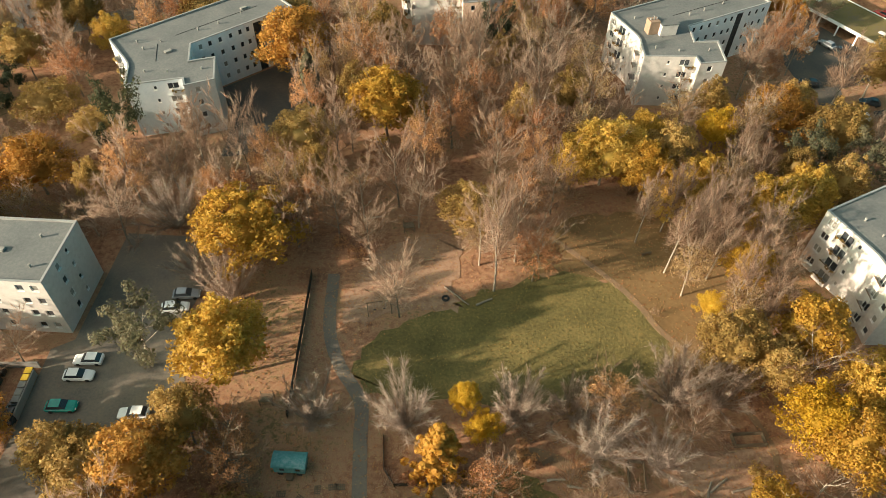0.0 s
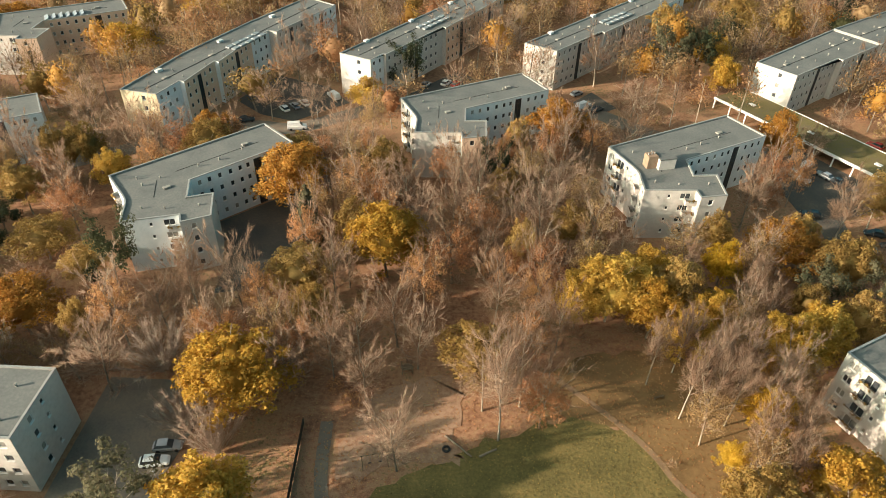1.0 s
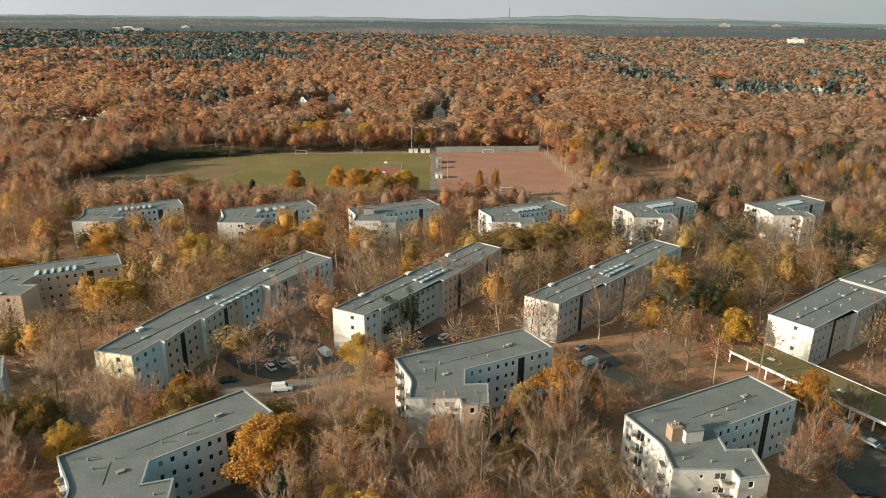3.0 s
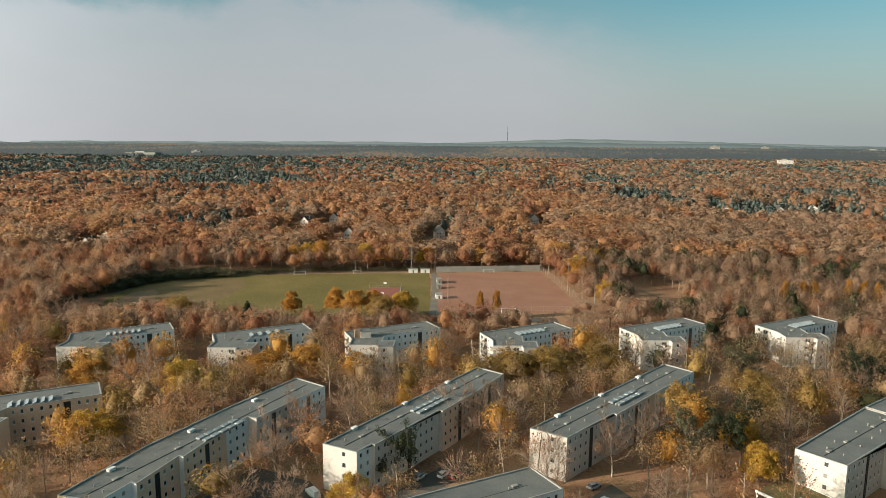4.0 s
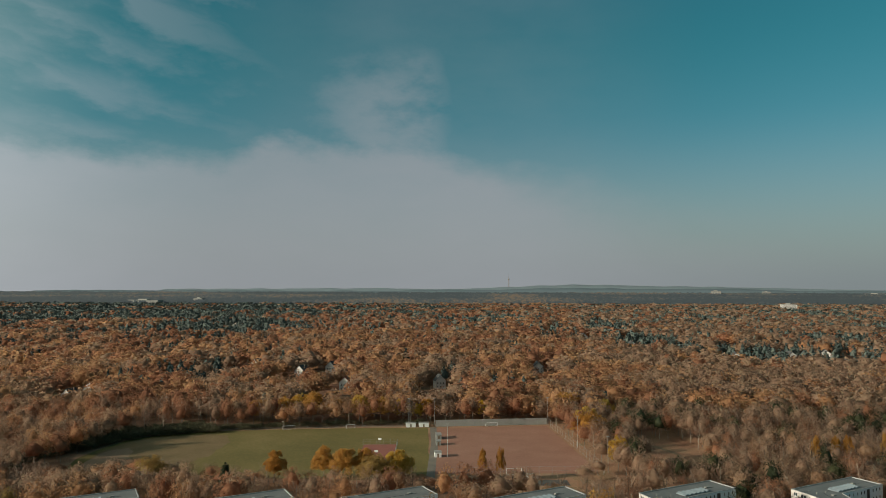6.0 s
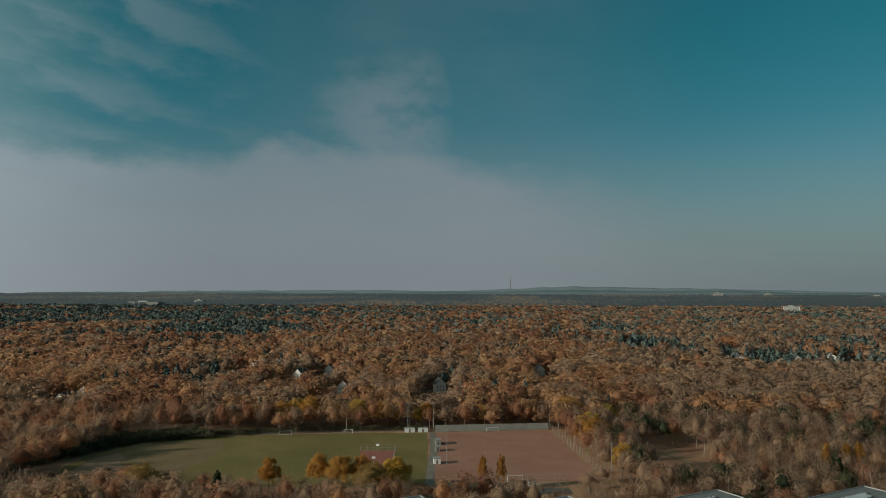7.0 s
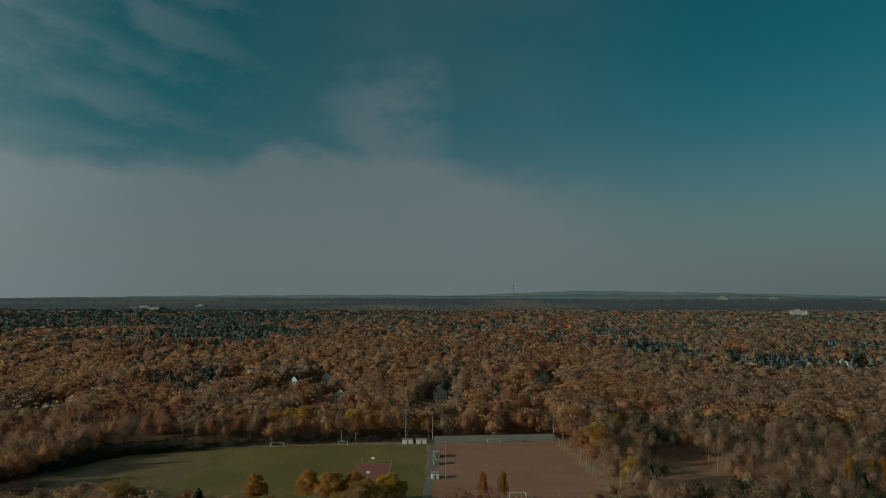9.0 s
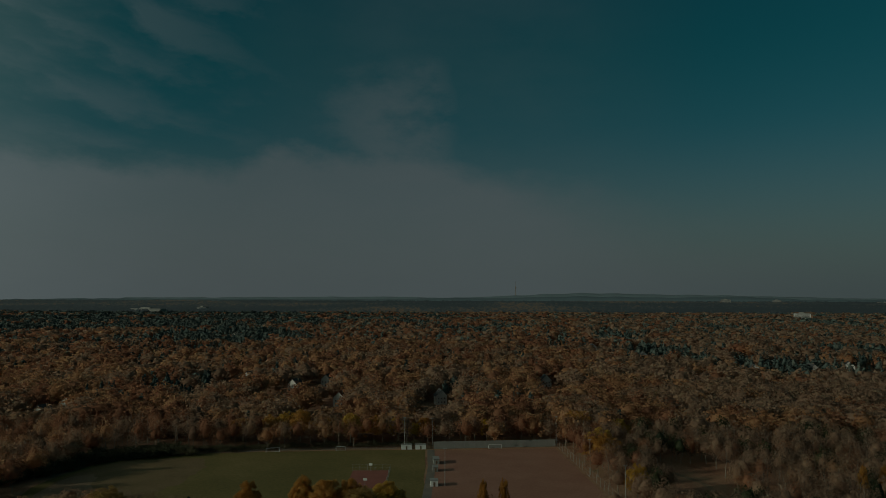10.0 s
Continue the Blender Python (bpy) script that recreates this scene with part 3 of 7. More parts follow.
def window_meshes(w, h, style):
    """Frame with sill, and pane, shared by all windows of one size."""
    key = (round(w, 2), round(h, 2), style)
    if key not in WINDOW_MESH:
        t = 0.07
        xs, zs, holes = [0, t, w - t, w], [-0.09, 0, t, h - t, h], []
        if style == "stair":
            xs, zs = [0, t, w / 2 - 0.04, w / 2 + 0.04, w - t, w], [0, t]
            for z in np.arange(1.45, h - 0.5, 1.475):
                zs += [z, z + 0.08]
            zs += [h - t, h]
        elif w > 1.1:
            xs = [0, t, w / 2 - 0.05, w / 2 + 0.05, w - t, w]
        first = 1 if style == "stair" else 2
        v, f, nx = [], [], len(xs)
        for y in (0.08, 0.18):
            for j, z in enumerate(zs):
                v += [(x, y - (0.2 if first == 2 and j == 0 and y < 0.1 else 0), z) for x in xs]
        size = nx * len(zs)
        full = {(i, j) for i in range(nx - 1) for j in range(len(zs) - 1) if not (i % 2 == 1 and j >= first and (j - first) % 2 == 0)}
        for i, j in full:
            c = [j * nx + i, j * nx + i + 1, (j + 1) * nx + i + 1, (j + 1) * nx + i]
            f.append(tuple(c))
            for (di, dj), (p, q) in (((0, -1), (0, 1)), ((1, 0), (1, 2)), ((0, 1), (2, 3)), ((-1, 0), (3, 0))):
                if (i + di, j + dj) not in full:
                    f.append((c[p], c[p] + size, c[q] + size, c[q]))
        fr = bpy.data.meshes.new("window")
        fr.from_pydata(v, [], f)
        fr.materials.append(M["fence" if style == "stair" else "white"])
        v, f = box_data(t, 0.135, t, w - t, 0.155, h - t)
        panes = []
        for mt in ("glass", "curtain"):
            pn = bpy.data.meshes.new("pane")
            pn.from_pydata(v, [], f)
            pn.materials.append(M[mt])
            panes.append(pn)
        WINDOW_MESH[key] = fr, panes
    return WINDOW_MESH[key]


def wall_panel(house, p, q, z1, windows, material, rng, label=""):
    """One wall of a house from p to q with real openings, and the windows in them."""
    p, q = Vector((*p, 0)), Vector((*q, 0))
    d = (q - p).normalized()
    inn = Vector((-d.y, d.x, 0))
    length = (q - p).length
    ok = [w for w in windows if w[0] > 0.1 and w[1] < length - 0.1]
    us = sorted({0.0, length, *(w[0] for w in ok), *(w[1] for w in ok)})
    zs = sorted({-0.5, z1, *(w[2] for w in ok), *(w[3] for w in ok)})
    v, f, at = [], [], {}

    def vert(u, z, depth=0.0):
        key = (round(u, 3), round(z, 3), depth)
        if key not in at:
            at[key] = len(v)
            v.append(p + d * u + inn * depth + Vector((0, 0, z)))
        return at[key]

    for u0, u1 in zip(us, us[1:]):
        for z0, zz in zip(zs, zs[1:]):
            um, zm = (u0 + u1) / 2, (z0 + zz) / 2
            if not any(w[0] < um < w[1] and w[2] < zm < w[3] for w in ok):
                f.append((vert(u0, z0), vert(u1, z0), vert(u1, zz), vert(u0, zz)))
    for w in ok:
        c = [(w[0], w[2]), (w[1], w[2]), (w[1], w[3]), (w[0], w[3])]
        for i in range(4):
            a, b = c[i], c[(i + 1) % 4]
            f.append((vert(*a), vert(*a, 0.2), vert(*b, 0.2), vert(*b)))
    solid(v, f, "wall", material, house, label)
    rot = Matrix(((d.x, inn.x, 0, 0), (d.y, inn.y, 0, 0), (0, 0, 1, 0), (0, 0, 0, 1)))
    for w in ok:
        fr, panes = window_meshes(w[1] - w[0], w[3] - w[2], w[4] if len(w) > 4 else "plain")
        ob = new("stair_glazing" if len(w) > 4 else "window", fr)
        ob.parent = house
        ob.matrix_basis = Matrix.Translation(p + d * w[0] + Vector((0, 0, w[2]))) @ rot
        pane = new("pane", panes[1 if rng.random_sample() < 0.22 and len(w) < 5 else 0])
        pane.parent = ob


def offset_outline(outline, dist):
    """Moves a counter-clockwise outline inwards."""
    n, out = len(outline), []
    p = [Vector(q) for q in outline]
    for i in range(n):
        d0, d1 = (p[i] - p[i - 1]).normalized(), (p[(i + 1) % n] - p[i]).normalized()
        n0, n1 = Vector((-d0.y, d0.x)), Vector((-d1.y, d1.x))
        m = n0 + n1
        k = dist / max(0.35, 1 + n0.dot(n1))
        out.append(p[i] + m * k)
    return out


def roof_and_parapet(house, outline, h=H, roof="roof"):
    n = len(outline)
    inner = offset_outline(outline, 0.3)
    outer = offset_outline(outline, -0.05)
    bm = bmesh.new()
    vs = [bm.verts.new((q.x, q.y, h - 0.32)) for q in inner]
    f = bm.faces.new(vs)
    bmesh.ops.triangulate(bm, faces=[f])
    part("roof", bm, roof, house)
    v, fs = [], []
    for ring, z in ((outer, h - 0.14), (outer, h), (inner, h), (inner, h - 0.33)):
        v += [(q.x, q.y, z) for q in ring]
    for r in range(3):
        for i in range(n):
            j = (i + 1) % n
            fs.append((r * n + i, r * n + j, (r + 1) * n + j, (r + 1) * n + i))
    for i in range(n):
        j = (i + 1) % n
        fs.append((3 * n + i, 3 * n + j, j, i))
    solid(v, fs, "parapet", "metal", house, "zinc-capped roof edge")


def grid(us, w, h, floors=FLOORS, lift=0.0):
    return [(u - w / 2, u + w / 2, z + lift, z + lift + h) for u in us for z in floors]


def roof_vent(house, x, y, z, r=0.16, h=0.55):
    bm = bmesh.new()
    rod(bm, (x, y, z), (x, y, z + h), r, r, 8)
    rod(bm, (x, y, z + h), (x, y, z + h + 0.12), r * 1.5, r * 1.2, 8)
    part("roof_vent", bm, "grey_panel", house)


def roof_hatch(house, x, y, z, turn):
    t = Matrix.Translation((x, y, z)) @ Matrix.Rotation(turn, 4, "Z")
    block("roof_hatch", "grey_panel", house, (-0.75, -0.5, 0, 0.75, 0.5, 0.35), 0.08, "pale grey roof hatch", t)


def balcony(house, p, q, u, width, z, deep=1.1, plants=0, rng=None):
    """A slab with a solid parapet on a wall from p to q."""
    p, q = Vector((*p, 0)), Vector((*q, 0))
    d = (q - p).normalized()
    m = Matrix(((d.x, d.y, 0, 0), (d.y, -d.x, 0, 0), (0, 0, 1, 0), (0, 0, 0, 1)))
    m = Matrix.Translation(p + d * u + Vector((0, 0, z))) @ m
    w = width / 2
    v, f = join_boxes([(-w, 0, -0.16, w, deep, 0), (-w, deep - 0.08, 0.005, w, deep, 0.95), (-w, 0, 0.005, -w + 0.08, deep - 0.085, 0.95), (w - 0.08, 0, 0.005, w, deep - 0.085, 0.95)])
    v = [m @ Vector(c) for c in v]
    f = [q[::-1] for q in f]
    ob = solid(v, f, "balcony", "render", house, "solid white balcony")
    rail = [m @ Vector(c) for c in box_data(-w - 0.03, deep - 0.12, 0.955, w + 0.03, deep + 0.03, 1.02)[0]]
    solid(rail, [q[::-1] for q in box_data(0, 0, 0, 1, 1, 1)[1]], "rail", "timber", ob)
    if plants:
        c = []
        for i in range(plants):
            o = m @ Vector((rng.uniform(-w, w), deep + rng.uniform(-0.1, 0.25), rng.uniform(0.7, 1.25)))
            c.append((o.x, o.y, o.z))
        lv, lf, ln = leaf_quads(rng, np.array(c), 0.22, 14, 0.16, np.array((0, 0, z)))
        me = arrays("balcony_plant", lv, lf, "olive", ln)
        pl = tagged(new("balcony_plant", me), kind="stuff")
        pl.parent = ob


def leaf_quads(rng, centres, radius, n, size, middle):
    """n loose leaf sprays round each centre, turned mostly outwards, one triangle each."""
    c = np.repeat(np.asarray(centres, float), n, 0)
    off = rng.normal(0, 1, c.shape)
    off *= (radius * rng.uniform(0.35, 1.0, (len(c), 1)) ** 0.6) / np.linalg.norm(off, axis=1, keepdims=True)
    p = c + off
    out = off / (np.linalg.norm(off, axis=1, keepdims=True) + 1e-6) + 0.5 * (p - middle) / (np.linalg.norm(p - middle, axis=1, keepdims=True) + 1e-6)
    nrm = out + rng.normal(0, 0.42, p.shape)
    nrm /= np.linalg.norm(nrm, axis=1, keepdims=True)
    a = np.cross(nrm, rng.normal(0, 1, p.shape))
    a /= np.linalg.norm(a, axis=1, keepdims=True)
    b = np.cross(nrm, a)
    s = size * rng.uniform(0.6, 1.35, (len(p), 1))
    k = s * rng.uniform(0.55, 0.95, (len(p), 1))
    v = np.stack([p - a * s - b * k * 0.6, p + a * s - b * k * 0.6, p + b * k * 1.2 + a * s * rng.uniform(-0.5, 0.5, (len(p), 1))], 1).reshape(-1, 3)
    return v, np.arange(len(v)).reshape(-1, 3), np.repeat(unit_rows(out), 3, 0)


def sprays(rng, p, d, size, loose):
    """One triangle of foliage at each place p, turned along d; its shading follows d, as that of a whole clump does."""
    nrm = d + rng.normal(0, loose, p.shape)
    nrm /= np.linalg.norm(nrm, axis=1, keepdims=True)
    a = np.cross(nrm, rng.normal(0, 1, p.shape))
    a /= np.linalg.norm(a, axis=1, keepdims=True)
    b = np.cross(nrm, a)
    s = size * rng.uniform(0.6, 1.35, (len(p), 1))
    k = s * rng.uniform(0.6, 1.0, (len(p), 1))
    v = np.stack([p - a * s - b * k * 0.6, p + a * s - b * k * 0.6, p + b * k * 1.2 + a * s * rng.uniform(-0.5, 0.5, (len(p), 1))], 1).reshape(-1, 3)
    return v, np.arange(len(v)).reshape(-1, 3), np.repeat(d, 3, 0)


def unit_rows(d):
    return d / (np.linalg.norm(d, axis=1, keepdims=True) + 1e-9)


def joined(sets):
    """One (vertices, faces, normals) from several."""
    v, f, d, n = [], [], [], 0
    for a, b, c in sets:
        v.append(a)
        f.append(b + n)
        d.append(c)
        n += len(a)
    return np.concatenate(v), np.concatenate(f), np.concatenate(d)


def leafy_crown(rng, n, size, wide=5.5, tall=5.8, mid=8.9, lobes=20, lobe=0.38, low=-0.55, loose=0.45, inner=0.6, core=1, core_size=0.6, conic=False, rough=0.42):
    """An uneven crown of many clumps: leaf sprays in the outer layer of each clump, and a leafy mass inside."""
    i = np.arange(lobes) + 0.5
    z = 1 - (1 - low) * i / lobes
    turn = i * 2.39996 + rng.uniform(0, 6.28)
    flat = np.sqrt(np.maximum(0.0, 1 - z * z))
    d = unit_rows(np.stack([np.cos(turn) * flat, np.sin(turn) * flat, z], 1) + rng.normal(0, 0.22, (lobes, 3)))
    r = lobe * rng.uniform(0.5, 1.35, lobes)
    c = d * (1.04 - 0.8 * r[:, None]) * rng.uniform(0.66, 1.12, (lobes, 1))
    k = rng.choice(lobes, int(n * 2.2), p=r ** 2 / np.sum(r ** 2))
    e = unit_rows(rng.normal(0, 1, (len(k), 3)))
    p = c[k] + e * r[k][:, None] * rng.uniform(inner, 1.12, (len(k), 1)) * np.array([1.0, 1.0, 0.8])
    far = np.linalg.norm(p[:, None, :] - c[None], axis=2) / r[None]
    far[np.arange(len(k)), k] = 9.0
    keep = (far.min(1) > 0.62) & (np.linalg.norm(p, axis=1) > 0.35)
    p, e = p[keep][:n], e[keep][:n]
    nrm = unit_rows(0.62 * e + 0.42 * unit_rows(p) + rng.normal(0, rough, p.shape))
    # broader on one side, narrower towards the top
    egg = np.clip(1.06 - 0.24 * p[:, 2:3], 0.7, 1.2) if not conic else np.clip(1.25 - 1.2 * np.clip((p[:, 2:3] + 1) / 2, 0, 1), 0.06, 1.2)
    q = p * np.array([wide * rng.uniform(0.88, 1.12), wide * rng.uniform(0.88, 1.12), tall])
    q[:, :2] *= egg
    out = [sprays(rng, q + np.array([0, 0, mid]), nrm, size, loose)]
    if core is not None:
        a, b, d = lump(rng, core, wide * core_size, tall * core_size, mid, 0.5, low - 0.1, conic)
        if not conic:
            a[:, :2] *= np.clip(1.06 - 0.24 * d[:, 2:3], 0.7, 1.2)
        out.insert(0, (a, b, d))
    return joined(out)


def loose_leaves(rng, n, size, wide, tall, mid, low=-0.55, inner=0.3):
    """The thin last leaves spread through an open crown."""
    d = unit_rows(rng.normal(0, 1, (n * 3, 3)))
    d = d[d[:, 2] > low][:n]
    clump = unit_rows(rng.normal(0, 1, (26, 3)))
    d = unit_rows(d + 0.55 * clump[np.argmax(d @ clump.T, 1)])
    p = d * rng.uniform(inner ** 2, 1.0, (len(d), 1)) ** 0.5 * np.array([wide, wide, tall]) + np.array([0, 0, mid])
    return sprays(rng, p, unit_rows(0.6 * d + rng.normal(0, 0.7, d.shape)), size, 0.7)


def blades(rng, p, w, length, width, nrm):
    """Narrow tapering twigs that start at p and go along w."""
    side = unit_rows(np.cross(w, rng.normal(0, 1, w.shape)))
    L = length * rng.uniform(0.55, 1.25, (len(p), 1))
    v = np.stack([p - side * width, p + side * width, p + w * L], 1).reshape(-1, 3)
    return v, np.arange(len(v)).reshape(-1, 3), np.repeat(nrm, 3, 0)


def twig_fans(rng, ends, n, length, width, mid, up=0.3, spread=0.38):
    """Fans of fine twigs at the ends of the branches."""
    e = np.array([a for a, _ in ends])
    d = np.array([b for _, b in ends])
    k = rng.randint(0, len(e), n)
    p = e[k] - d[k] * rng.uniform(0, 1.1, (n, 1)) * length * 0.6 + rng.normal(0, 0.05, (n, 3))
    w = unit_rows(d[k] + rng.normal(0, spread, (n, 3)) + np.array([0, 0, up]))
    return blades(rng, p, w, length, width, unit_rows(0.7 * unit_rows(p - np.array([0, 0, mid])) + rng.normal(0, 0.8, p.shape)))


def dome_twigs(rng, n, length, width, wide=6.0, tall=5.8, mid=8.4, inner=0.35, low=-0.55, up=0.5):
    """Fine twigs that fill a bare crown."""
    d = unit_rows(rng.normal(0, 1, (n * 3, 3)))
    d = d[d[:, 2] > low][:n]
    lobes = unit_rows(rng.normal(0, 1, (18, 3)))
    d = unit_rows(d + 0.35 * lobes[np.argmax(d @ lobes.T, 1)])
    p = d * rng.uniform(inner, 0.98, (len(d), 1)) * np.array([wide, wide, tall]) + np.array([0, 0, mid])
    w = unit_rows(d + rng.normal(0, 0.35, p.shape) + np.array([0, 0, up]))
    return blades(rng, p - w * length * 0.6, w, length, width, unit_rows(0.7 * d + rng.normal(0, 0.8, d.shape)))


def ball_mesh(level):
    """A sphere of triangles, finer with each level."""
    g = (1 + 5 ** 0.5) / 2
    v = [unit_of(p) for p in ((-1, g, 0), (1, g, 0), (-1, -g, 0), (1, -g, 0), (0, -1, g), (0, 1, g), (0, -1, -g), (0, 1, -g), (g, 0, -1), (g, 0, 1), (-g, 0, -1), (-g, 0, 1))]
    f = [(0, 11, 5), (0, 5, 1), (0, 1, 7), (0, 7, 10), (0, 10, 11), (1, 5, 9), (5, 11, 4), (11, 10, 2), (10, 7, 6), (7, 1, 8), (3, 9, 4), (3, 4, 2), (3, 2, 6), (3, 6, 8), (3, 8, 9), (4, 9, 5), (2, 4, 11), (6, 2, 10), (8, 6, 7), (9, 8, 1)]
    for _ in range(level):
        mid, new_f = {}, []

        def half(a, b):
            key = (min(a, b), max(a, b))
            if key not in mid:
                mid[key] = len(v)
                v.append(unit_of((v[a] + v[b]) / 2))
            return mid[key]

        for a, b, c in f:
            p, q, r = half(a, b), half(b, c), half(c, a)
            new_f += [(a, p, r), (b, q, p), (c, r, q), (p, q, r)]
        f = new_f
    return np.array(v), np.array(f)


def unit_of(p):
    p = np.array(p, float)
    return p / np.linalg.norm(p)


BALLS = [ball_mesh(i) for i in range(3)]


def lump(rng, level, wide, tall, mid, bump=0.3, low=-0.55, conic=False):
    """The uneven inner mass of a crown, open underneath."""
    d, f = BALLS[level]
    turn, shift = rng.uniform(0, 6.28), rng.uniform(0, 60, 3)
    c, s = math.cos(turn), math.sin(turn)
    d = np.stack([d[:, 0] * c - d[:, 1] * s, d[:, 0] * s + d[:, 1] * c, d[:, 2]], 1)
    k = np.array([1 + bump * noise.noise(Vector(tuple(q * 1.5 + shift))) + 0.9 * bump * noise.noise(Vector(tuple(q * 3.4 + shift))) for q in d])[:, None]
    p = d * k * np.array([wide, wide, tall])
    if conic:
        t = np.clip((p[:, 2:3] / tall + 1) / 2, 0, 1)
        p[:, :2] *= np.clip(1.25 - 1.15 * t, 0.05, 1.2)
    f = f[d[f][:, :, 2].mean(1) > low]
    used = np.unique(f)
    back = np.zeros(len(p), int)
    back[used] = np.arange(len(used))
    return p[used] + np.array([0, 0, mid]), back[f], d[used]


P_OUT = [(0, 0), (10.8, 0.6), (11.2, -2.0), (16.9, -0.7), (16.9, 7.4), (11.8, 6.7), (11.8, 13.2), (33.2, 25.8), (26.8, 36.0), (-4.9, 17.7), (-0.9, 9.4), (-0.3, 7.9), (0, 6.4)]
P_LONG = (1.9, 4.1, 6.5, 9.0, 11.3, 13.2, 18.7, 20.9, 23.0)


def corner_house(at, turn, wing="render", long_side="render_blue", seed=1, label="white four-storey flats with a flat grey roof", body="render"):
    """The bent four-storey point block that stands many times in this estate."""
    rng = np.random.RandomState(seed)
    ob = thing("apartment_house", label, "apartment house", (*at, 0), turn, "apartment houses")
    o, n = P_OUT, len(P_OUT)
    stair = [(14.6, 16.5, 0.0, H - 0.7, "stair")]
    wins = {0: grid((5.4,), 0.6, 0.8, lift=0.25) + grid((8.8,), 2.1, 1.35), 2: grid((2.4,), 1.0, 1.25), 3: [], 5: grid((3.2,), 0.8, 1.1),
            6: grid(P_LONG, 0.85, 1.2) + stair, 7: grid((3.5, 8.3), 1.0, 1.2), 9: grid((1.8,), 1.5, 1.35) + grid((5.2,), 2.3, 2.05, lift=-0.75) + grid((7.6,), 0.65, 0.9, lift=0.3),
            11: [], 12: grid((1.9,), 1.5, 2.0, lift=-0.75) + grid((4.9,), 1.1, 1.25)}
    for i in range(n):
        mt = wing if i in (2, 3, 4) else long_side if i in (5, 6) else body
        wall_panel(ob, o[i], o[(i + 1) % n], H - 0.13, wins.get(i, []), mt, rng)
    roof_and_parapet(ob, o)
    for z in FLOORS:
        balcony(ob, o[9], o[10], 5.2, 2.9, z - 0.8, 1.0, 6, rng)
        balcony(ob, o[12], o[0], 2.0, 2.3, z - 0.8, 1.0, 0, rng)
        balcony(ob, (8.4, 0.45), (10.9, 0.6), 1.35, 2.4, z - 0.55, 1.5, 5, rng)
    z = H - 0.34
    for x, y in ((3, 4), (7.5, 3.2), (2.2, 12.5), (6, 15.5), (12.6, 18.5), (17, 20.5), (21.5, 24.6), (13.8, 3.5), (0.5, 16)):
        roof_vent(ob, x + rng.uniform(-0.5, 0.5), y + rng.uniform(-0.5, 0.5), z, rng.uniform(0.11, 0.17), rng.uniform(0.35, 0.6))
    roof_hatch(ob, 7.4, 11.2, z, 0.5)
    roof_hatch(ob, 22.5, 26.8, z, 0.52)
    # welded seams of the roof felt
    for a, b in (((5.2, 8.0), (5.0, 14.5)), ((8.5, 17.5), (25.5, 27.5)), ((12.2, 7.0), (16.4, 7.1))):
        bm = bmesh.new()
        rod(bm, (*a, z + 0.02), (*b, z + 0.02), 0.07, 0.07, 5)
        part("roof_seam", bm, "rubber", ob)
    return ob


def skylight_row(house, a, b, count, tilt=0.5):
    """Rows of raised skylights on a roof."""
    a, b = Vector((*a, H - 0.3)), Vector((*b, H - 0.3))
    d = (b - a).normalized()
    ang = math.atan2(d.y, d.x)
    for i in range(count):
        c = a.lerp(b, (i + 0.5) / count)
        t = Matrix.Translation(c) @ Matrix.Rotation(ang, 4, "Z")
        bm = bmesh.new()
        v = [bm.verts.new(p) for p in ((-0.62, -2.1, 0), (0.62, -2.1, 0), (0.62, 2.1, 0), (-0.62, 2.1, 0), (-0.62, -2.1, 0.2), (0.62, -2.1, 0.2 + tilt), (0.62, 2.1, 0.2 + tilt), (-0.62, 2.1, 0.2))]
        for q in ((3, 2, 1, 0), (4, 5, 6, 7), (0, 1, 5, 4), (1, 2, 6, 5), (2, 3, 7, 6), (3, 0, 4, 7)):
            bm.faces.new([v[k] for k in q])
        bmesh.ops.transform(bm, matrix=t, verts=bm.verts[:])
        part("skylight", bm, "sky_glass", house, "raised sloping glass skylight")


def penthouse(house, dx=0.0, dy=0.0):
    """Stair head with a brick chimney on the roof."""
    t = Matrix.Translation((dx, dy, H - 0.33)) @ Matrix.Rotation(radians(15), 4, "Z")
    block("stair_head", "render", house, (6.6, 7.0, 0, 10.4, 11.4, 2.5), 0.03, "white stair head", t)
    block("stair_head_roof", "roof", house, (6.5, 6.9, 2.505, 10.5, 11.5, 2.7), 0.02, "grey flat roof", t)
    ch = block("chimney", "brick", house, (4.3, 8.0, 0, 6.55, 10.2, 3.0), 0.04, "brown brick chimney", t)
    for i in range(3):
        bm = bmesh.new()
        rod(bm, (4.7 + 0.7 * i, 9.1, 3.0), (4.7 + 0.7 * i, 9.1, 3.45), 0.16, 0.14, 8)
        bmesh.ops.transform(bm, matrix=t, verts=bm.verts[:])
        part("chimney_pot", bm, "metal", ch)


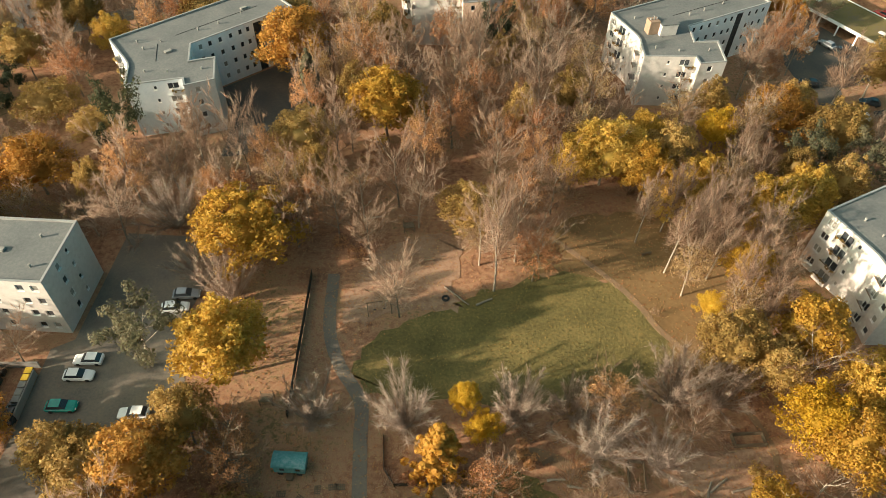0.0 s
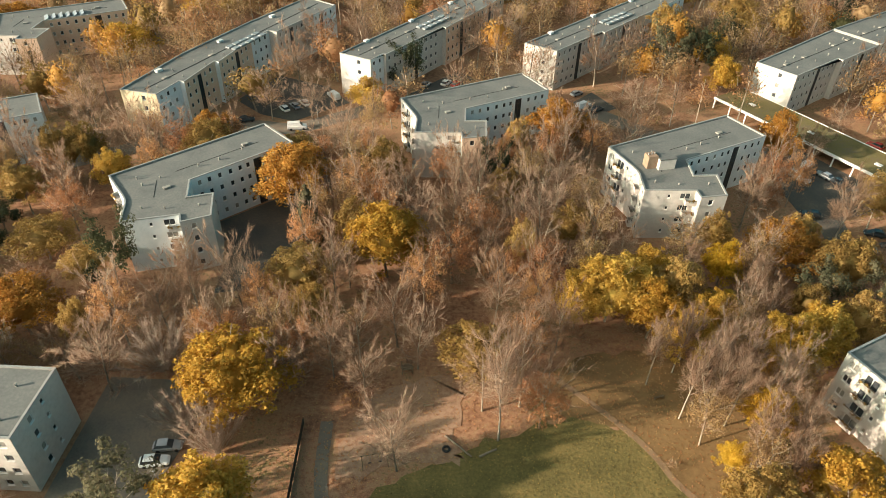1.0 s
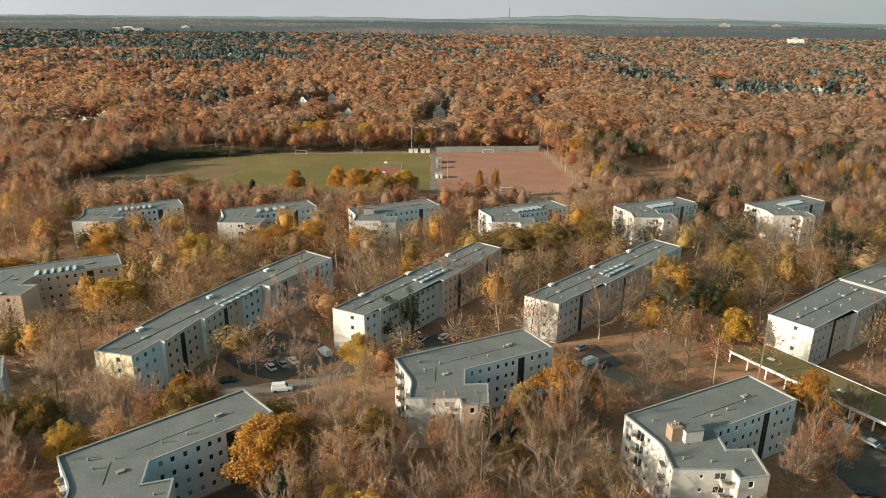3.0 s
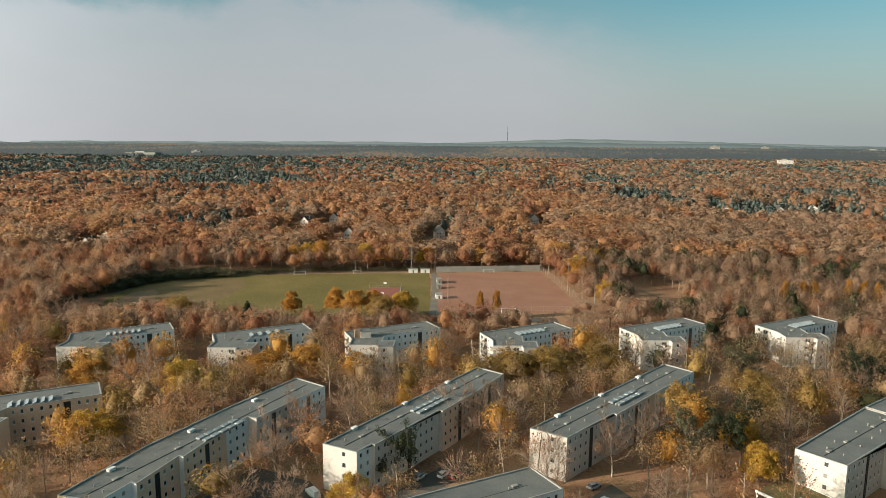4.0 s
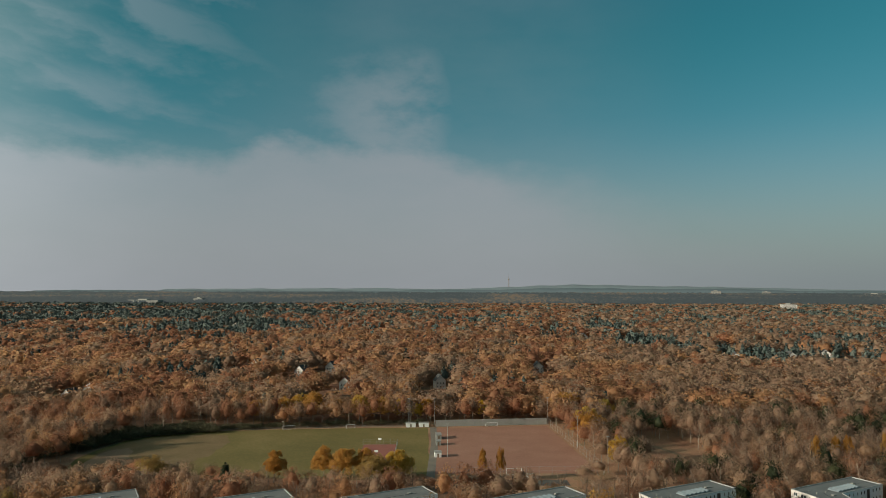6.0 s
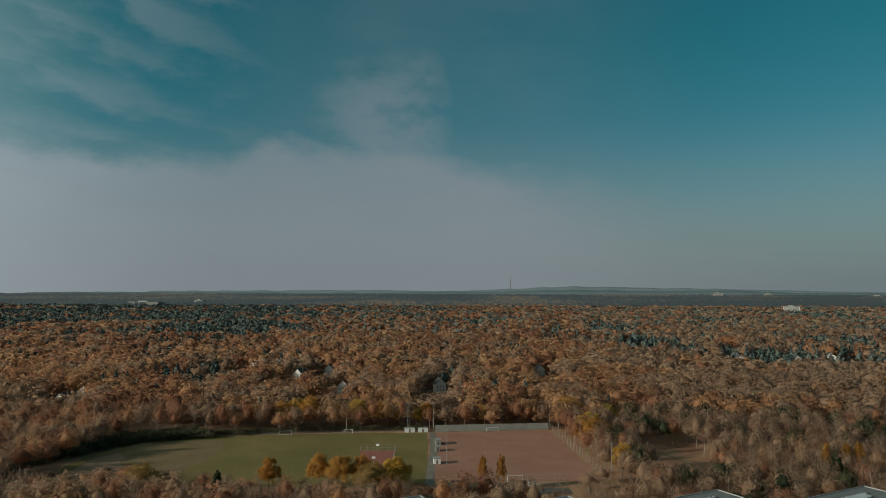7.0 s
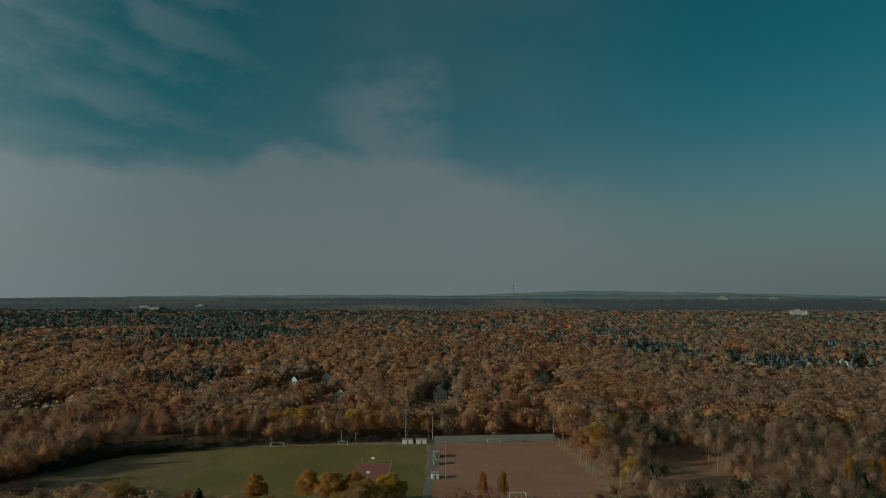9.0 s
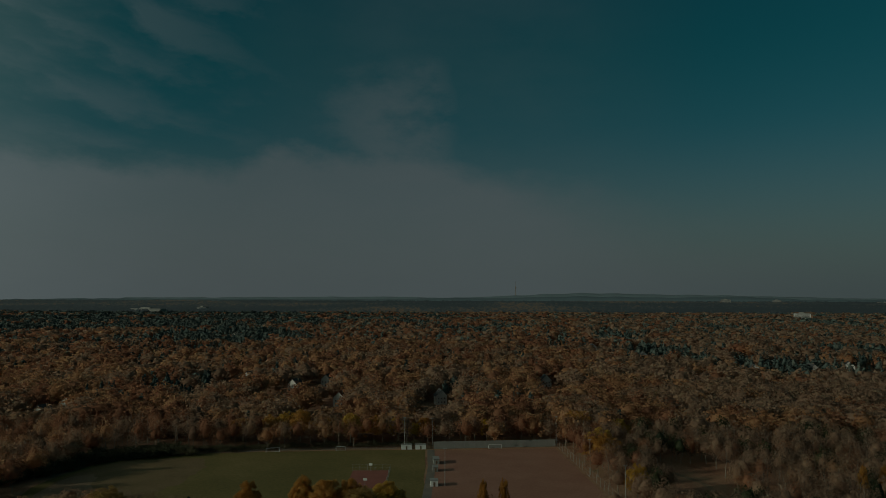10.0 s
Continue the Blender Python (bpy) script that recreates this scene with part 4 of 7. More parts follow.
def long_house(outline, facade, seed, label, back_steps=3):
    """A long four-storey block. facade: for the outline's second side on, the wall's colour, its windows' spacing."""
    rng = np.random.RandomState(seed)
    c = outline[0]
    ob = thing("apartment_block", label, "apartment house", (c[0], c[1], 0), 0, "apartment houses")
    o = [(x - c[0], y - c[1]) for x, y in outline]
    n = len(o)
    for i in range(n):
        a, b = o[i], o[(i + 1) % n]
        length = math.dist(a, b)
        wins, mt = [], "render_blue"
        if i == 0:
            wins, mt = grid((length * 0.62,), 1.1, 1.25), facade[0]
        elif i - 1 < len(facade) - 1:
            mt = facade[i]
            if length > 5:
                us = list(np.arange(1.6, length - 1.2, 2.55))
                if length > 9:
                    mid = us[len(us) // 2]
                    us = [u for u in us if abs(u - mid) > 1.5]
                    wins += [(mid - 0.9, mid + 0.9, 0.0, H - 0.8, "stair")]
                wins += grid(us, 0.95, 1.2)
        wall_panel(ob, a, b, H - 0.13, wins, mt, rng)
    roof_and_parapet(ob, o)
    # roof furniture along the spine
    a = (Vector(o[0]) + Vector(o[1])) / 2
    far = [Vector(q) for q in o[len(facade):len(facade) + 2]]
    b = (far[0] + far[1]) / 2
    d = (b - a).normalized()
    side = Vector((-d.y, d.x))
    z = H - 0.34
    length = (b - a).length
    for s in np.arange(5, length - 3, 8.4):
        for k in (-2.6, 1.8):
            q = a + d * (s + rng.uniform(-1.5, 1.5)) + side * (k + rng.uniform(-0.5, 0.5))
            roof_vent(ob, q.x, q.y, z, rng.uniform(0.11, 0.16), rng.uniform(0.35, 0.6))
    for s in (0.12, 0.34, 0.72, 0.9):
        q = a + d * length * s + side * 0.4
        roof_hatch(ob, q.x, q.y, z, math.atan2(d.y, d.x))
    ang = math.atan2(d.y, d.x)
    q = a + d * length * 0.5 - side * 2.0
    t = Matrix.Translation((q.x, q.y, z)) @ Matrix.Rotation(ang, 4, "Z")
    for j in range(2 if length > 50 else 0):
        for i in range(5):
            block("roof_light", "roof_glass", ob, (-7 + 2.9 * i, -1.3 + 2.2 * j, 0.0, -4.6 + 2.9 * i, 0.3 + 2.2 * j, 0.55), 0.1, "glazed metal roof light", t)
    bm = bmesh.new()
    p0, p1 = a + d * 2, a + d * (length - 2)
    rod(bm, (p0.x, p0.y, z + 0.03), (p1.x, p1.y, z + 0.03), 0.1, 0.1, 5)
    part("roof_seam", bm, "rubber", ob)
    for s in np.linspace(0.15, 0.75, back_steps):
        q = a + d * length * s + side * 4.9
        t = Matrix.Translation((q.x, q.y, z)) @ Matrix.Rotation(ang, 4, "Z")
        block("roof_stub", "white", ob, (-0.9, -0.5, 0, 0.9, 0.6, 0.7), 0.03, "white wall stub at the roof edge", t)
    return ob


# house_a has the shade-tinted white all round, as its front gets little sun
house_a = corner_house((-64.4, 110.3), 14, seed=11, body="render_blue")
house_b = corner_house((-11.4, 150.1), 0, wing="render_tan", long_side="render_blue", seed=12)
house_c = corner_house((38.1, 129.0), 0, seed=13)
penthouse(house_c)
house_r = corner_house((66.2, 66.8), 0, seed=14)
house_h = corner_house((-143.3, 199.3), 0, "render_tan", "render_tan", 15, "four-storey flats with ochre walls and a grey roof")
skylight_row(house_h, (10.5, 15.5), (21, 21.8), 6)
house_d = corner_house((-134.5, 127.1), 0, "render_tan", seed=16)
for spot, seed, wing in (((125.4, 301.0), 21, "render"), ((67.0, 293.0), 22, "render"), ((9.2, 282.0), 23, "render"), ((-96.5, 273.0), 24, "render_tan"), ((-152.0, 270.0), 25, "render_tan"), ((-228, 262), 26, "render")):
    far_house = corner_house(spot, 0, wing, seed=seed)
    skylight_row(far_house, (9.5, 16.5), (21, 23.3), 6 if seed != 24 else 4)
house_o = corner_house((-45, 279.5), 0, seed=27)
penthouse(house_o, -1.5, 1.0)

long_house([(-88.2, 166.9), (-78, 164.8), (-75.0, 173.2), (-73.6, 172.7), (-69.9, 186.6), (-68.6, 186.2), (-64.2, 203.0), (-60.9, 211.0), (-58.2, 210.2), (-51.4, 223.2), (-44.6, 236), (-55.4, 243), (-69, 217), (-80.5, 191.5)],
           ["render_yellow", "render_blue", "render_blue", "render_tan", "render_blue", "render_tan", "render_blue", "render", "render", "render_blue"], 31, "long four-storey block with ochre and pale walls", 3)
long_house([(-36.5, 195.5), (-27.1, 191.2), (-24.0, 196.0), (-23.2, 195.5), (-8.0, 219.0), (-6.9, 218.4), (2.5, 234.0), (11.9, 251), (3.1, 257.3)],
           ["render", "render_blue", "render", "render", "render", "render_tan", "render_tan"], 32, "long four-storey block with white and ochre walls", 3)
long_house([(17, 208), (26.2, 202.5), (41.5, 219.6), (42.4, 218.9), (57.5, 236.4), (75.8, 257.2), (68.1, 264.9)],
           ["render", "render", "render", "render", "render_blue"], 33, "long four-storey white block with a grey roof", 3)
long_house([(83.1, 199.7), (91.4, 190.8), (108, 204.3), (109, 203.2), (125.5, 216.6), (116, 228.6)],
           ["render", "render", "render", "render"], 34, "pale four-storey block with a grey roof", 0)
long_house([(116.6, 229.2), (126.2, 217.2), (160, 243.5), (151, 255.5)], ["render", "render"], 35, "white four-storey block adjoining another", 0)


def end_block():
    """White block beside the car park."""
    rng = np.random.RandomState(41)
    ob = thing("apartment_house", "white four-storey flats beside the car park", "apartment house", (-58.4, 61.2, 0), 0, "apartment houses")
    o = [(0, 0), (0, 12.6), (-34, 12.6), (-34, 0)]
    wall_panel(ob, o[0], o[1], H - 0.13, grid((4.4,), 1.0, 1.3) + grid((7.6,), 0.75, 0.9, lift=0.3), "render", rng)
    wall_panel(ob, o[1], o[2], H - 0.13, [], "render", rng)
    wall_panel(ob, o[2], o[3], H - 0.13, [], "render", rng)
    wall_panel(ob, o[3], o[0], H - 0.13, grid((30.2, 32.4, 25.5, 22), 1.1, 1.25), "render", rng)
    roof_and_parapet(ob, o)
    roof_hatch(ob, -9, 6, H - 0.34, 0.0)
    for x, y in ((-4, 9), (-12, 3.5), (-3, 3)):
        roof_vent(ob, x, y, H - 0.34)


end_block()


def carport():
    """Long flat mossy garage roof with a white fascia on pillars."""
    ob = thing("carport", "long carport with a mossy flat roof and white fascia on pillars", "carport", (72, 194.8, 0), math.degrees(math.atan2(-37.3, 25.2)))
    total = 82.0
    for i, x in enumerate(np.arange(0, total, 16.4)):
        block("roof_slab", "moss", ob, (x, 0.4, 2.95, x + 16.36, 12.6, 3.25), 0.02, "mossy felt roof")
        block("fascia", "white", ob, (x, 0.0, 2.75, x + 16.38, 0.39, 3.4), 0.02, "white concrete fascia")
        block("back_fascia", "white", ob, (x, 12.61, 2.75, x + 16.38, 12.9, 3.35), 0.02)
    for x in np.arange(0.3, total, 5.45):
        block("pillar", "white", ob, (x, 0.05, -0.1, x + 0.35, 0.35, 2.745), 0.02, "white concrete pillar")
    block("back_wall", "render", ob, (0.0, 7.4, -0.1, total, 7.6, 2.94), 0.0)
    for x in np.arange(8, total, 19):
        block("roof_light", "white", ob, (x, 5, 3.26, x + 1.8, 6.2, 3.5), 0.05)


carport()


# ---------------------------------------------------------------- trees
def tubes(segs, sides=3):
    """Tapered bars along many segments at once: rows of start, end, two radii."""
    s = np.array([(*a, *b, r, q) for a, b, r, q in segs], float)
    p, q, r0, r1 = s[:, :3], s[:, 3:6], s[:, 6:7], s[:, 7:8]
    d = q - p
    d /= np.linalg.norm(d, axis=1, keepdims=True) + 1e-9
    ref = np.where(np.abs(d[:, 2:3]) > 0.8, np.array([[1.0, 0, 0]]), np.array([[0, 0, 1.0]]))
    a = np.cross(d, ref)
    a /= np.linalg.norm(a, axis=1, keepdims=True)
    b = np.cross(d, a)
    rings = []
    for base, r in ((p, r0), (q, r1)):
        for i in range(sides):
            t = 2 * math.pi * i / sides
            rings.append(base + r * (a * math.cos(t) + b * math.sin(t)))
    v = np.stack(rings, 1).reshape(-1, 3)
    f = []
    for i in range(sides):
        j = (i + 1) % sides
        f.append(np.array([i, j, sides + j, sides + i]))
    f = (np.arange(len(s))[:, None, None] * 2 * sides + np.array(f)[None]).reshape(-1, 4)
    return v, f


def unit(v):
    return v / (np.linalg.norm(v) + 1e-9)


def frame_of_tree(rng, h=15.0, rad=6.0, base=0.25, limbs=9, kids=(2, 2), up=0.22, spread=1.0, lean=0.04, rise=0.25):
    """Trunk and limbs; returns segments of trunk, of limbs, and the ends with their directions, by order."""
    trunk, wood, ends1, ends2 = [], [], [], []
    p, r, d = np.zeros(3), h * 0.014 + 0.05, unit(np.array([rng.normal(0, lean), rng.normal(0, lean), 1.0]))
    joints = [p.copy()]
    for i in range(7):
        q = p + d * h * 0.82 / 7
        trunk.append((p, q, r, r * 0.84))
        p, r = q, r * 0.84
        d = unit(d + rng.normal(0, 0.05, 3) + np.array([0, 0, 0.1]))
        joints.append(p.copy())
    ends1.append((p, d))
    turn = rng.uniform(0, 6.28)
    for i in range(limbs):
        f = base + (0.80 - base) * (i + rng.uniform(0, 0.8)) / limbs
        k = f / 0.82 * 7
        j = min(6, int(k))
        start = joints[j] + (joints[j + 1] - joints[j]) * (k - j)
        turn += 2.4 + rng.normal(0, 0.3)
        lift = rise + 1.0 * (f - base) / (0.85 - base) + rng.uniform(-0.15, 0.2)
        way = unit(np.array([math.cos(turn), math.sin(turn), lift]))
        t = (f - base) / (1 - base)
        L = rad * spread * (0.55 + 0.75 * math.sin(math.pi * (0.25 + 0.68 * t))) * rng.uniform(0.8, 1.15)
        rr = h * 0.0048 + 0.015
        a = start
        for s in range(3):
            b = a + way * L / 3
            wood.append((a, b, rr, rr * 0.68))
            if s:
                for _ in range(kids[0]):
                    w1 = unit(way + rng.normal(0, 0.55, 3) + np.array([0, 0, 0.15]))
                    c, r1, L1 = a + (b - a) * rng.uniform(0.2, 1), rr * 0.55, L * rng.uniform(0.28, 0.46)
                    e = c + w1 * L1
                    wood.append((c, e, r1, r1 * 0.5))
                    ends1.append((e, w1))
                    for _ in range(kids[1]):
                        w2 = unit(w1 + rng.normal(0, 0.6, 3) + np.array([0, 0, 0.12]))
                        g = c + (e - c) * rng.uniform(0.3, 1)
                        m = g + w2 * L1 * rng.uniform(0.4, 0.75)
                        wood.append((g, m, r1 * 0.5, r1 * 0.22))
                        ends2.append((m, w2))
            a, rr = b, rr * 0.68
            way = unit(way + rng.normal(0, 0.14, 3) + np.array([0, 0, up]))
        ends1.append((a, way))
    return trunk, wood, ends1, ends2


def mesh_parts(name, sets, material):
    """One mesh from several (vertices, quads)."""
    v, f, n = [], [], 0
    for a, b in sets:
        v.append(a)
        f.append(b + n)
        n += len(a)
    return arrays(name, np.concatenate(v), np.concatenate(f), material)


def foliage(name, sets, material):
    """One mesh of leaves or twigs, shaded as clumps."""
    v, f, d = joined(sets)
    return arrays(name, v, f, material, d)


def broadleaf(seed, leaf, n_leaf, size, base=0.2, limbs=8, lobes=64, lobe=0.22, core=1, low=-0.6):
    """Meshes (trunk with limbs, crown) of a tree in leaf, 15 m high and 5.5 m in radius."""
    rng = np.random.RandomState(seed)
    trunk, wood, e1, e2 = frame_of_tree(rng, h=13.5, rad=3.9, base=base, limbs=limbs, kids=(1, 1))
    body = mesh_parts("trunk", [tubes(trunk, 5), tubes(wood, 3)], "bark")
    return body, foliage("crown", [leafy_crown(rng, n_leaf, size, lobes=lobes, lobe=lobe, core=core, low=low, inner=0.4, core_size=0.52, rough=0.75)], leaf)


def bare_tree(seed, bark="bark", base=0.22, limbs=11, n=3300, up=0.26, spread=0.95, leaf=None, n_leaf=0, length=1.9, width=0.025, narrow=1.0, rise=0.42):
    """A bare or half-bare tree: limbs, fine twigs, and the leaves that are left."""
    rng = np.random.RandomState(seed)
    trunk, wood, e1, e2 = frame_of_tree(rng, base=base, limbs=limbs, kids=(2, 1), up=up, spread=spread * narrow, rise=rise)
    body = mesh_parts("trunk", [tubes(trunk, 5), tubes(wood, 3)], bark)
    mid = 8.6 + 1.2 * (1 - narrow)
    crown = foliage("crown", [twig_fans(rng, e1 + e2, int(n * 0.6), length, width, mid), dome_twigs(rng, int(n * 0.4), length * 0.9, width, 5.6 * narrow, 6.0, mid)], "twig")
    if not leaf:
        return body, crown
    return body, crown, foliage("leaves", [loose_leaves(rng, n_leaf, 0.17, 5.7 * narrow, 6.0, mid)], leaf)


def fan_tree(seed, stems=30, n=5600, spread=1.15):
    """A bare, many-stemmed tree that opens like a fan from its foot."""
    rng = np.random.RandomState(seed)
    wood, p, w = [], [], []
    for i in range(stems):
        a, up = i * 2.4 + rng.normal(0, 0.25), rng.uniform(0.35, 1.0) ** 0.7
        d = unit(np.array([math.cos(a) * (1.15 - up) * spread, math.sin(a) * (1.15 - up) * spread, 0.35 + up]))
        L, q, r = rng.uniform(10.5, 14.5) * (0.72 + 0.28 * up), np.array([math.cos(a), math.sin(a), 0]) * 0.25 + np.array([0, 0, rng.uniform(0, 1.6)]), 0.075
        for k in range(4):
            e = q + d * L / 4
            wood.append((q, e, r, r * 0.62))
            m = int(n / stems * (0.12, 0.24, 0.32, 0.32)[k])
            t = rng.uniform(0, 1, (m, 1))
            p.append(q + (e - q) * t)
            w.append(np.tile(d, (m, 1)))
            q, r, d = e, r * 0.62, unit(d + rng.normal(0, 0.10, 3) + np.array([0, 0, 0.10]))
    p, w = np.concatenate(p), np.concatenate(w)
    w = unit_rows(w + rng.normal(0, 0.5, w.shape) + np.array([0, 0, 0.12]))
    d = unit_rows(0.6 * unit_rows(p - np.array([0, 0, 6.0])) + rng.normal(0, 0.8, p.shape))
    return mesh_parts("trunk", [tubes(wood, 3)], "pale_twig"), foliage("crown", [blades(rng, p, w, 1.9, 0.028, d)], "pale_twig")


def conifer(seed, leaf, tiers=15, base=0.12, rad=3.6, droop=-0.12, n=9, size=0.5, bark="bark", crown_top=0.0):
    """A needle tree of whorled branches, 15 m high."""
    rng = np.random.RandomState(seed)
    h = 15.0
    trunk = [((0, 0, z), (rng.normal(0, 0.03), rng.normal(0, 0.03), z + h / 6), 0.24 * (1 - z / h) + 0.03, 0.24 * (1 - (z + h / 6) / h) + 0.02) for z in np.arange(0, h - 0.1, h / 6)]
    wood, tufts = [], []
    for i in range(tiers):
        f = base + (0.98 - base) * i / tiers
        L0 = rad * ((1 - f) ** 0.8) + 0.25
        for k in range(7):
            a = rng.uniform(0, 6.28)
            L = L0 * rng.uniform(0.65, 1.15)
            s, e = np.array([0, 0, f * h]), np.array([math.cos(a) * L, math.sin(a) * L, f * h + droop * L + rng.normal(0, 0.1)])
            wood.append((s, e, 0.05, 0.015))
            for t in (0.4, 0.68, 0.95):
                tufts.append(s + (e - s) * t + rng.normal(0, 0.08, 3))
    tufts.append(np.array([0, 0, h]))
    body = mesh_parts("trunk", [tubes(trunk, 6), tubes(wood, 3)], bark)
    return body, foliage("crown", [leaf_quads(rng, np.array(tufts), 0.5, 2 * n, size * 0.75, np.array([0, 0, 6.0]))], leaf)


def pine(seed, leaf):
    """A pine with a high uneven crown of flat needle pads."""
    rng = np.random.RandomState(seed)
    trunk, wood, e1, e2 = frame_of_tree(rng, base=0.38, limbs=10, kids=(2, 1), up=0.1, spread=0.85)
    body = mesh_parts("trunk", [tubes(trunk, 6), tubes(wood, 3)], "bark")
    return body, foliage("crown", [leaf_quads(rng, np.array([e[0] for e in e1 + e2]), 1.25, 46, 0.25, np.array([0, 0, 8.0]))], leaf)


def bush_mesh(seed, leaf):
    rng = np.random.RandomState(seed)
    wood = []
    c = []
    for i in range(9):
        a, L = rng.uniform(0, 6.28), rng.uniform(2.5, 5)
        d = unit(np.array([math.cos(a), math.sin(a), rng.uniform(0.5, 2)]))
        wood.append((np.zeros(3), d * L, 0.06, 0.02))
        c += [d * L, d * L * 0.6 + rng.normal(0, 0.4, 3)]
    return mesh_parts("trunk", [tubes(wood, 3)], "twig"), foliage("crown", [leaf_quads(rng, np.array(c), 1.1, 60, 0.2, np.array([0, 0, 1.0]))], leaf)


KINDS = {
    "gold": ([broadleaf(101 + i, "gold", 9400, 0.19) for i in range(4)], "golden-leaved maple in full autumn colour", "tree"),
    "yellow": ([broadleaf(111 + i, "yellow", 8200, 0.18) for i in range(3)], "bright yellow-leaved tree in autumn", "tree"),
    "amber": ([broadleaf(121 + i, "amber", 8600, 0.19) for i in range(3)], "amber and orange-leaved autumn tree", "tree"),
    "olive": ([broadleaf(131 + i, "olive", 7000, 0.18) for i in range(3)], "olive-brown tree with thinning leaves", "tree"),
    "russet": ([bare_tree(141 + i, leaf="russet", n_leaf=3600, n=1500) for i in range(4)], "half-bare tree with russet leaves", "tree"),
    "bare": ([bare_tree(151 + i, base=0.08 + 0.05 * i, limbs=11) for i in range(4)], "bare grey-brown tree with fine twigs", "tree"),
    "fan": ([fan_tree(251 + i) for i in range(4)], "bare many-stemmed tree spreading like a fan", "tree"),
    "bare_gold": ([bare_tree(155 + i, leaf="tan", n_leaf=3000, n=1500) for i in range(4)], "nearly bare tree with last dull gold leaves", "tree"),
    "birch": ([bare_tree(161 + i, "birch_bark", base=0.35, limbs=11, up=0.5, narrow=0.72, rise=0.8) for i in range(2)], "tall pale-trunked bare birch", "tree"),
    "pine": ([pine(171 + i, "pale_needle" if i else "needle") for i in range(2)], "dark green pine with an open crown", "tree"),
    "spruce": ([conifer(181, "pale_needle"), conifer(182, "needle")], "dark narrow spruce with drooping branches", "tree"),
    "larch": ([conifer(191, "larch", 13, 0.1, 4.6, -0.05, 9, 0.42)], "golden larch with drooping branches", "tree"),
    "bush": ([bush_mesh(195, "russet"), bush_mesh(196, "olive")], "low leafy brown bush", "bush"),
}
PLACED = []
COUNT = {k: 0 for k in KINDS}


def tree(kind, x, y, h, rad, rng):
    meshes, label, category = KINDS[kind]
    parts_ = meshes[COUNT[kind] % len(meshes)]
    COUNT[kind] += 1
    ob = thing(category if category == "bush" else {"gold": "golden", "bare_gold": "thinning", "fan": "many_stemmed"}.get(kind, kind) + "_tree", label, category, group="trees of the estate")
    full = 15.0 if kind != "bush" else 5.0
    wide = 3.9 if kind in ("spruce",) else 4.6 if kind == "larch" else 4.0 if kind == "bush" else 5.3 if kind in ("gold", "yellow", "amber", "olive") else 7.0
    ob.matrix_basis = pose(x, y, -0.05, rng.uniform(-2, 2), rng.uniform(-2, 2), rng.uniform(0, 360)) @ Matrix.Diagonal((rad / wide, rad / wide, h / full, 1))
    for me in parts_:
        o = new(me.name.split(".")[0], me)
        o.parent = ob
    PLACED.append((x, y, rad))


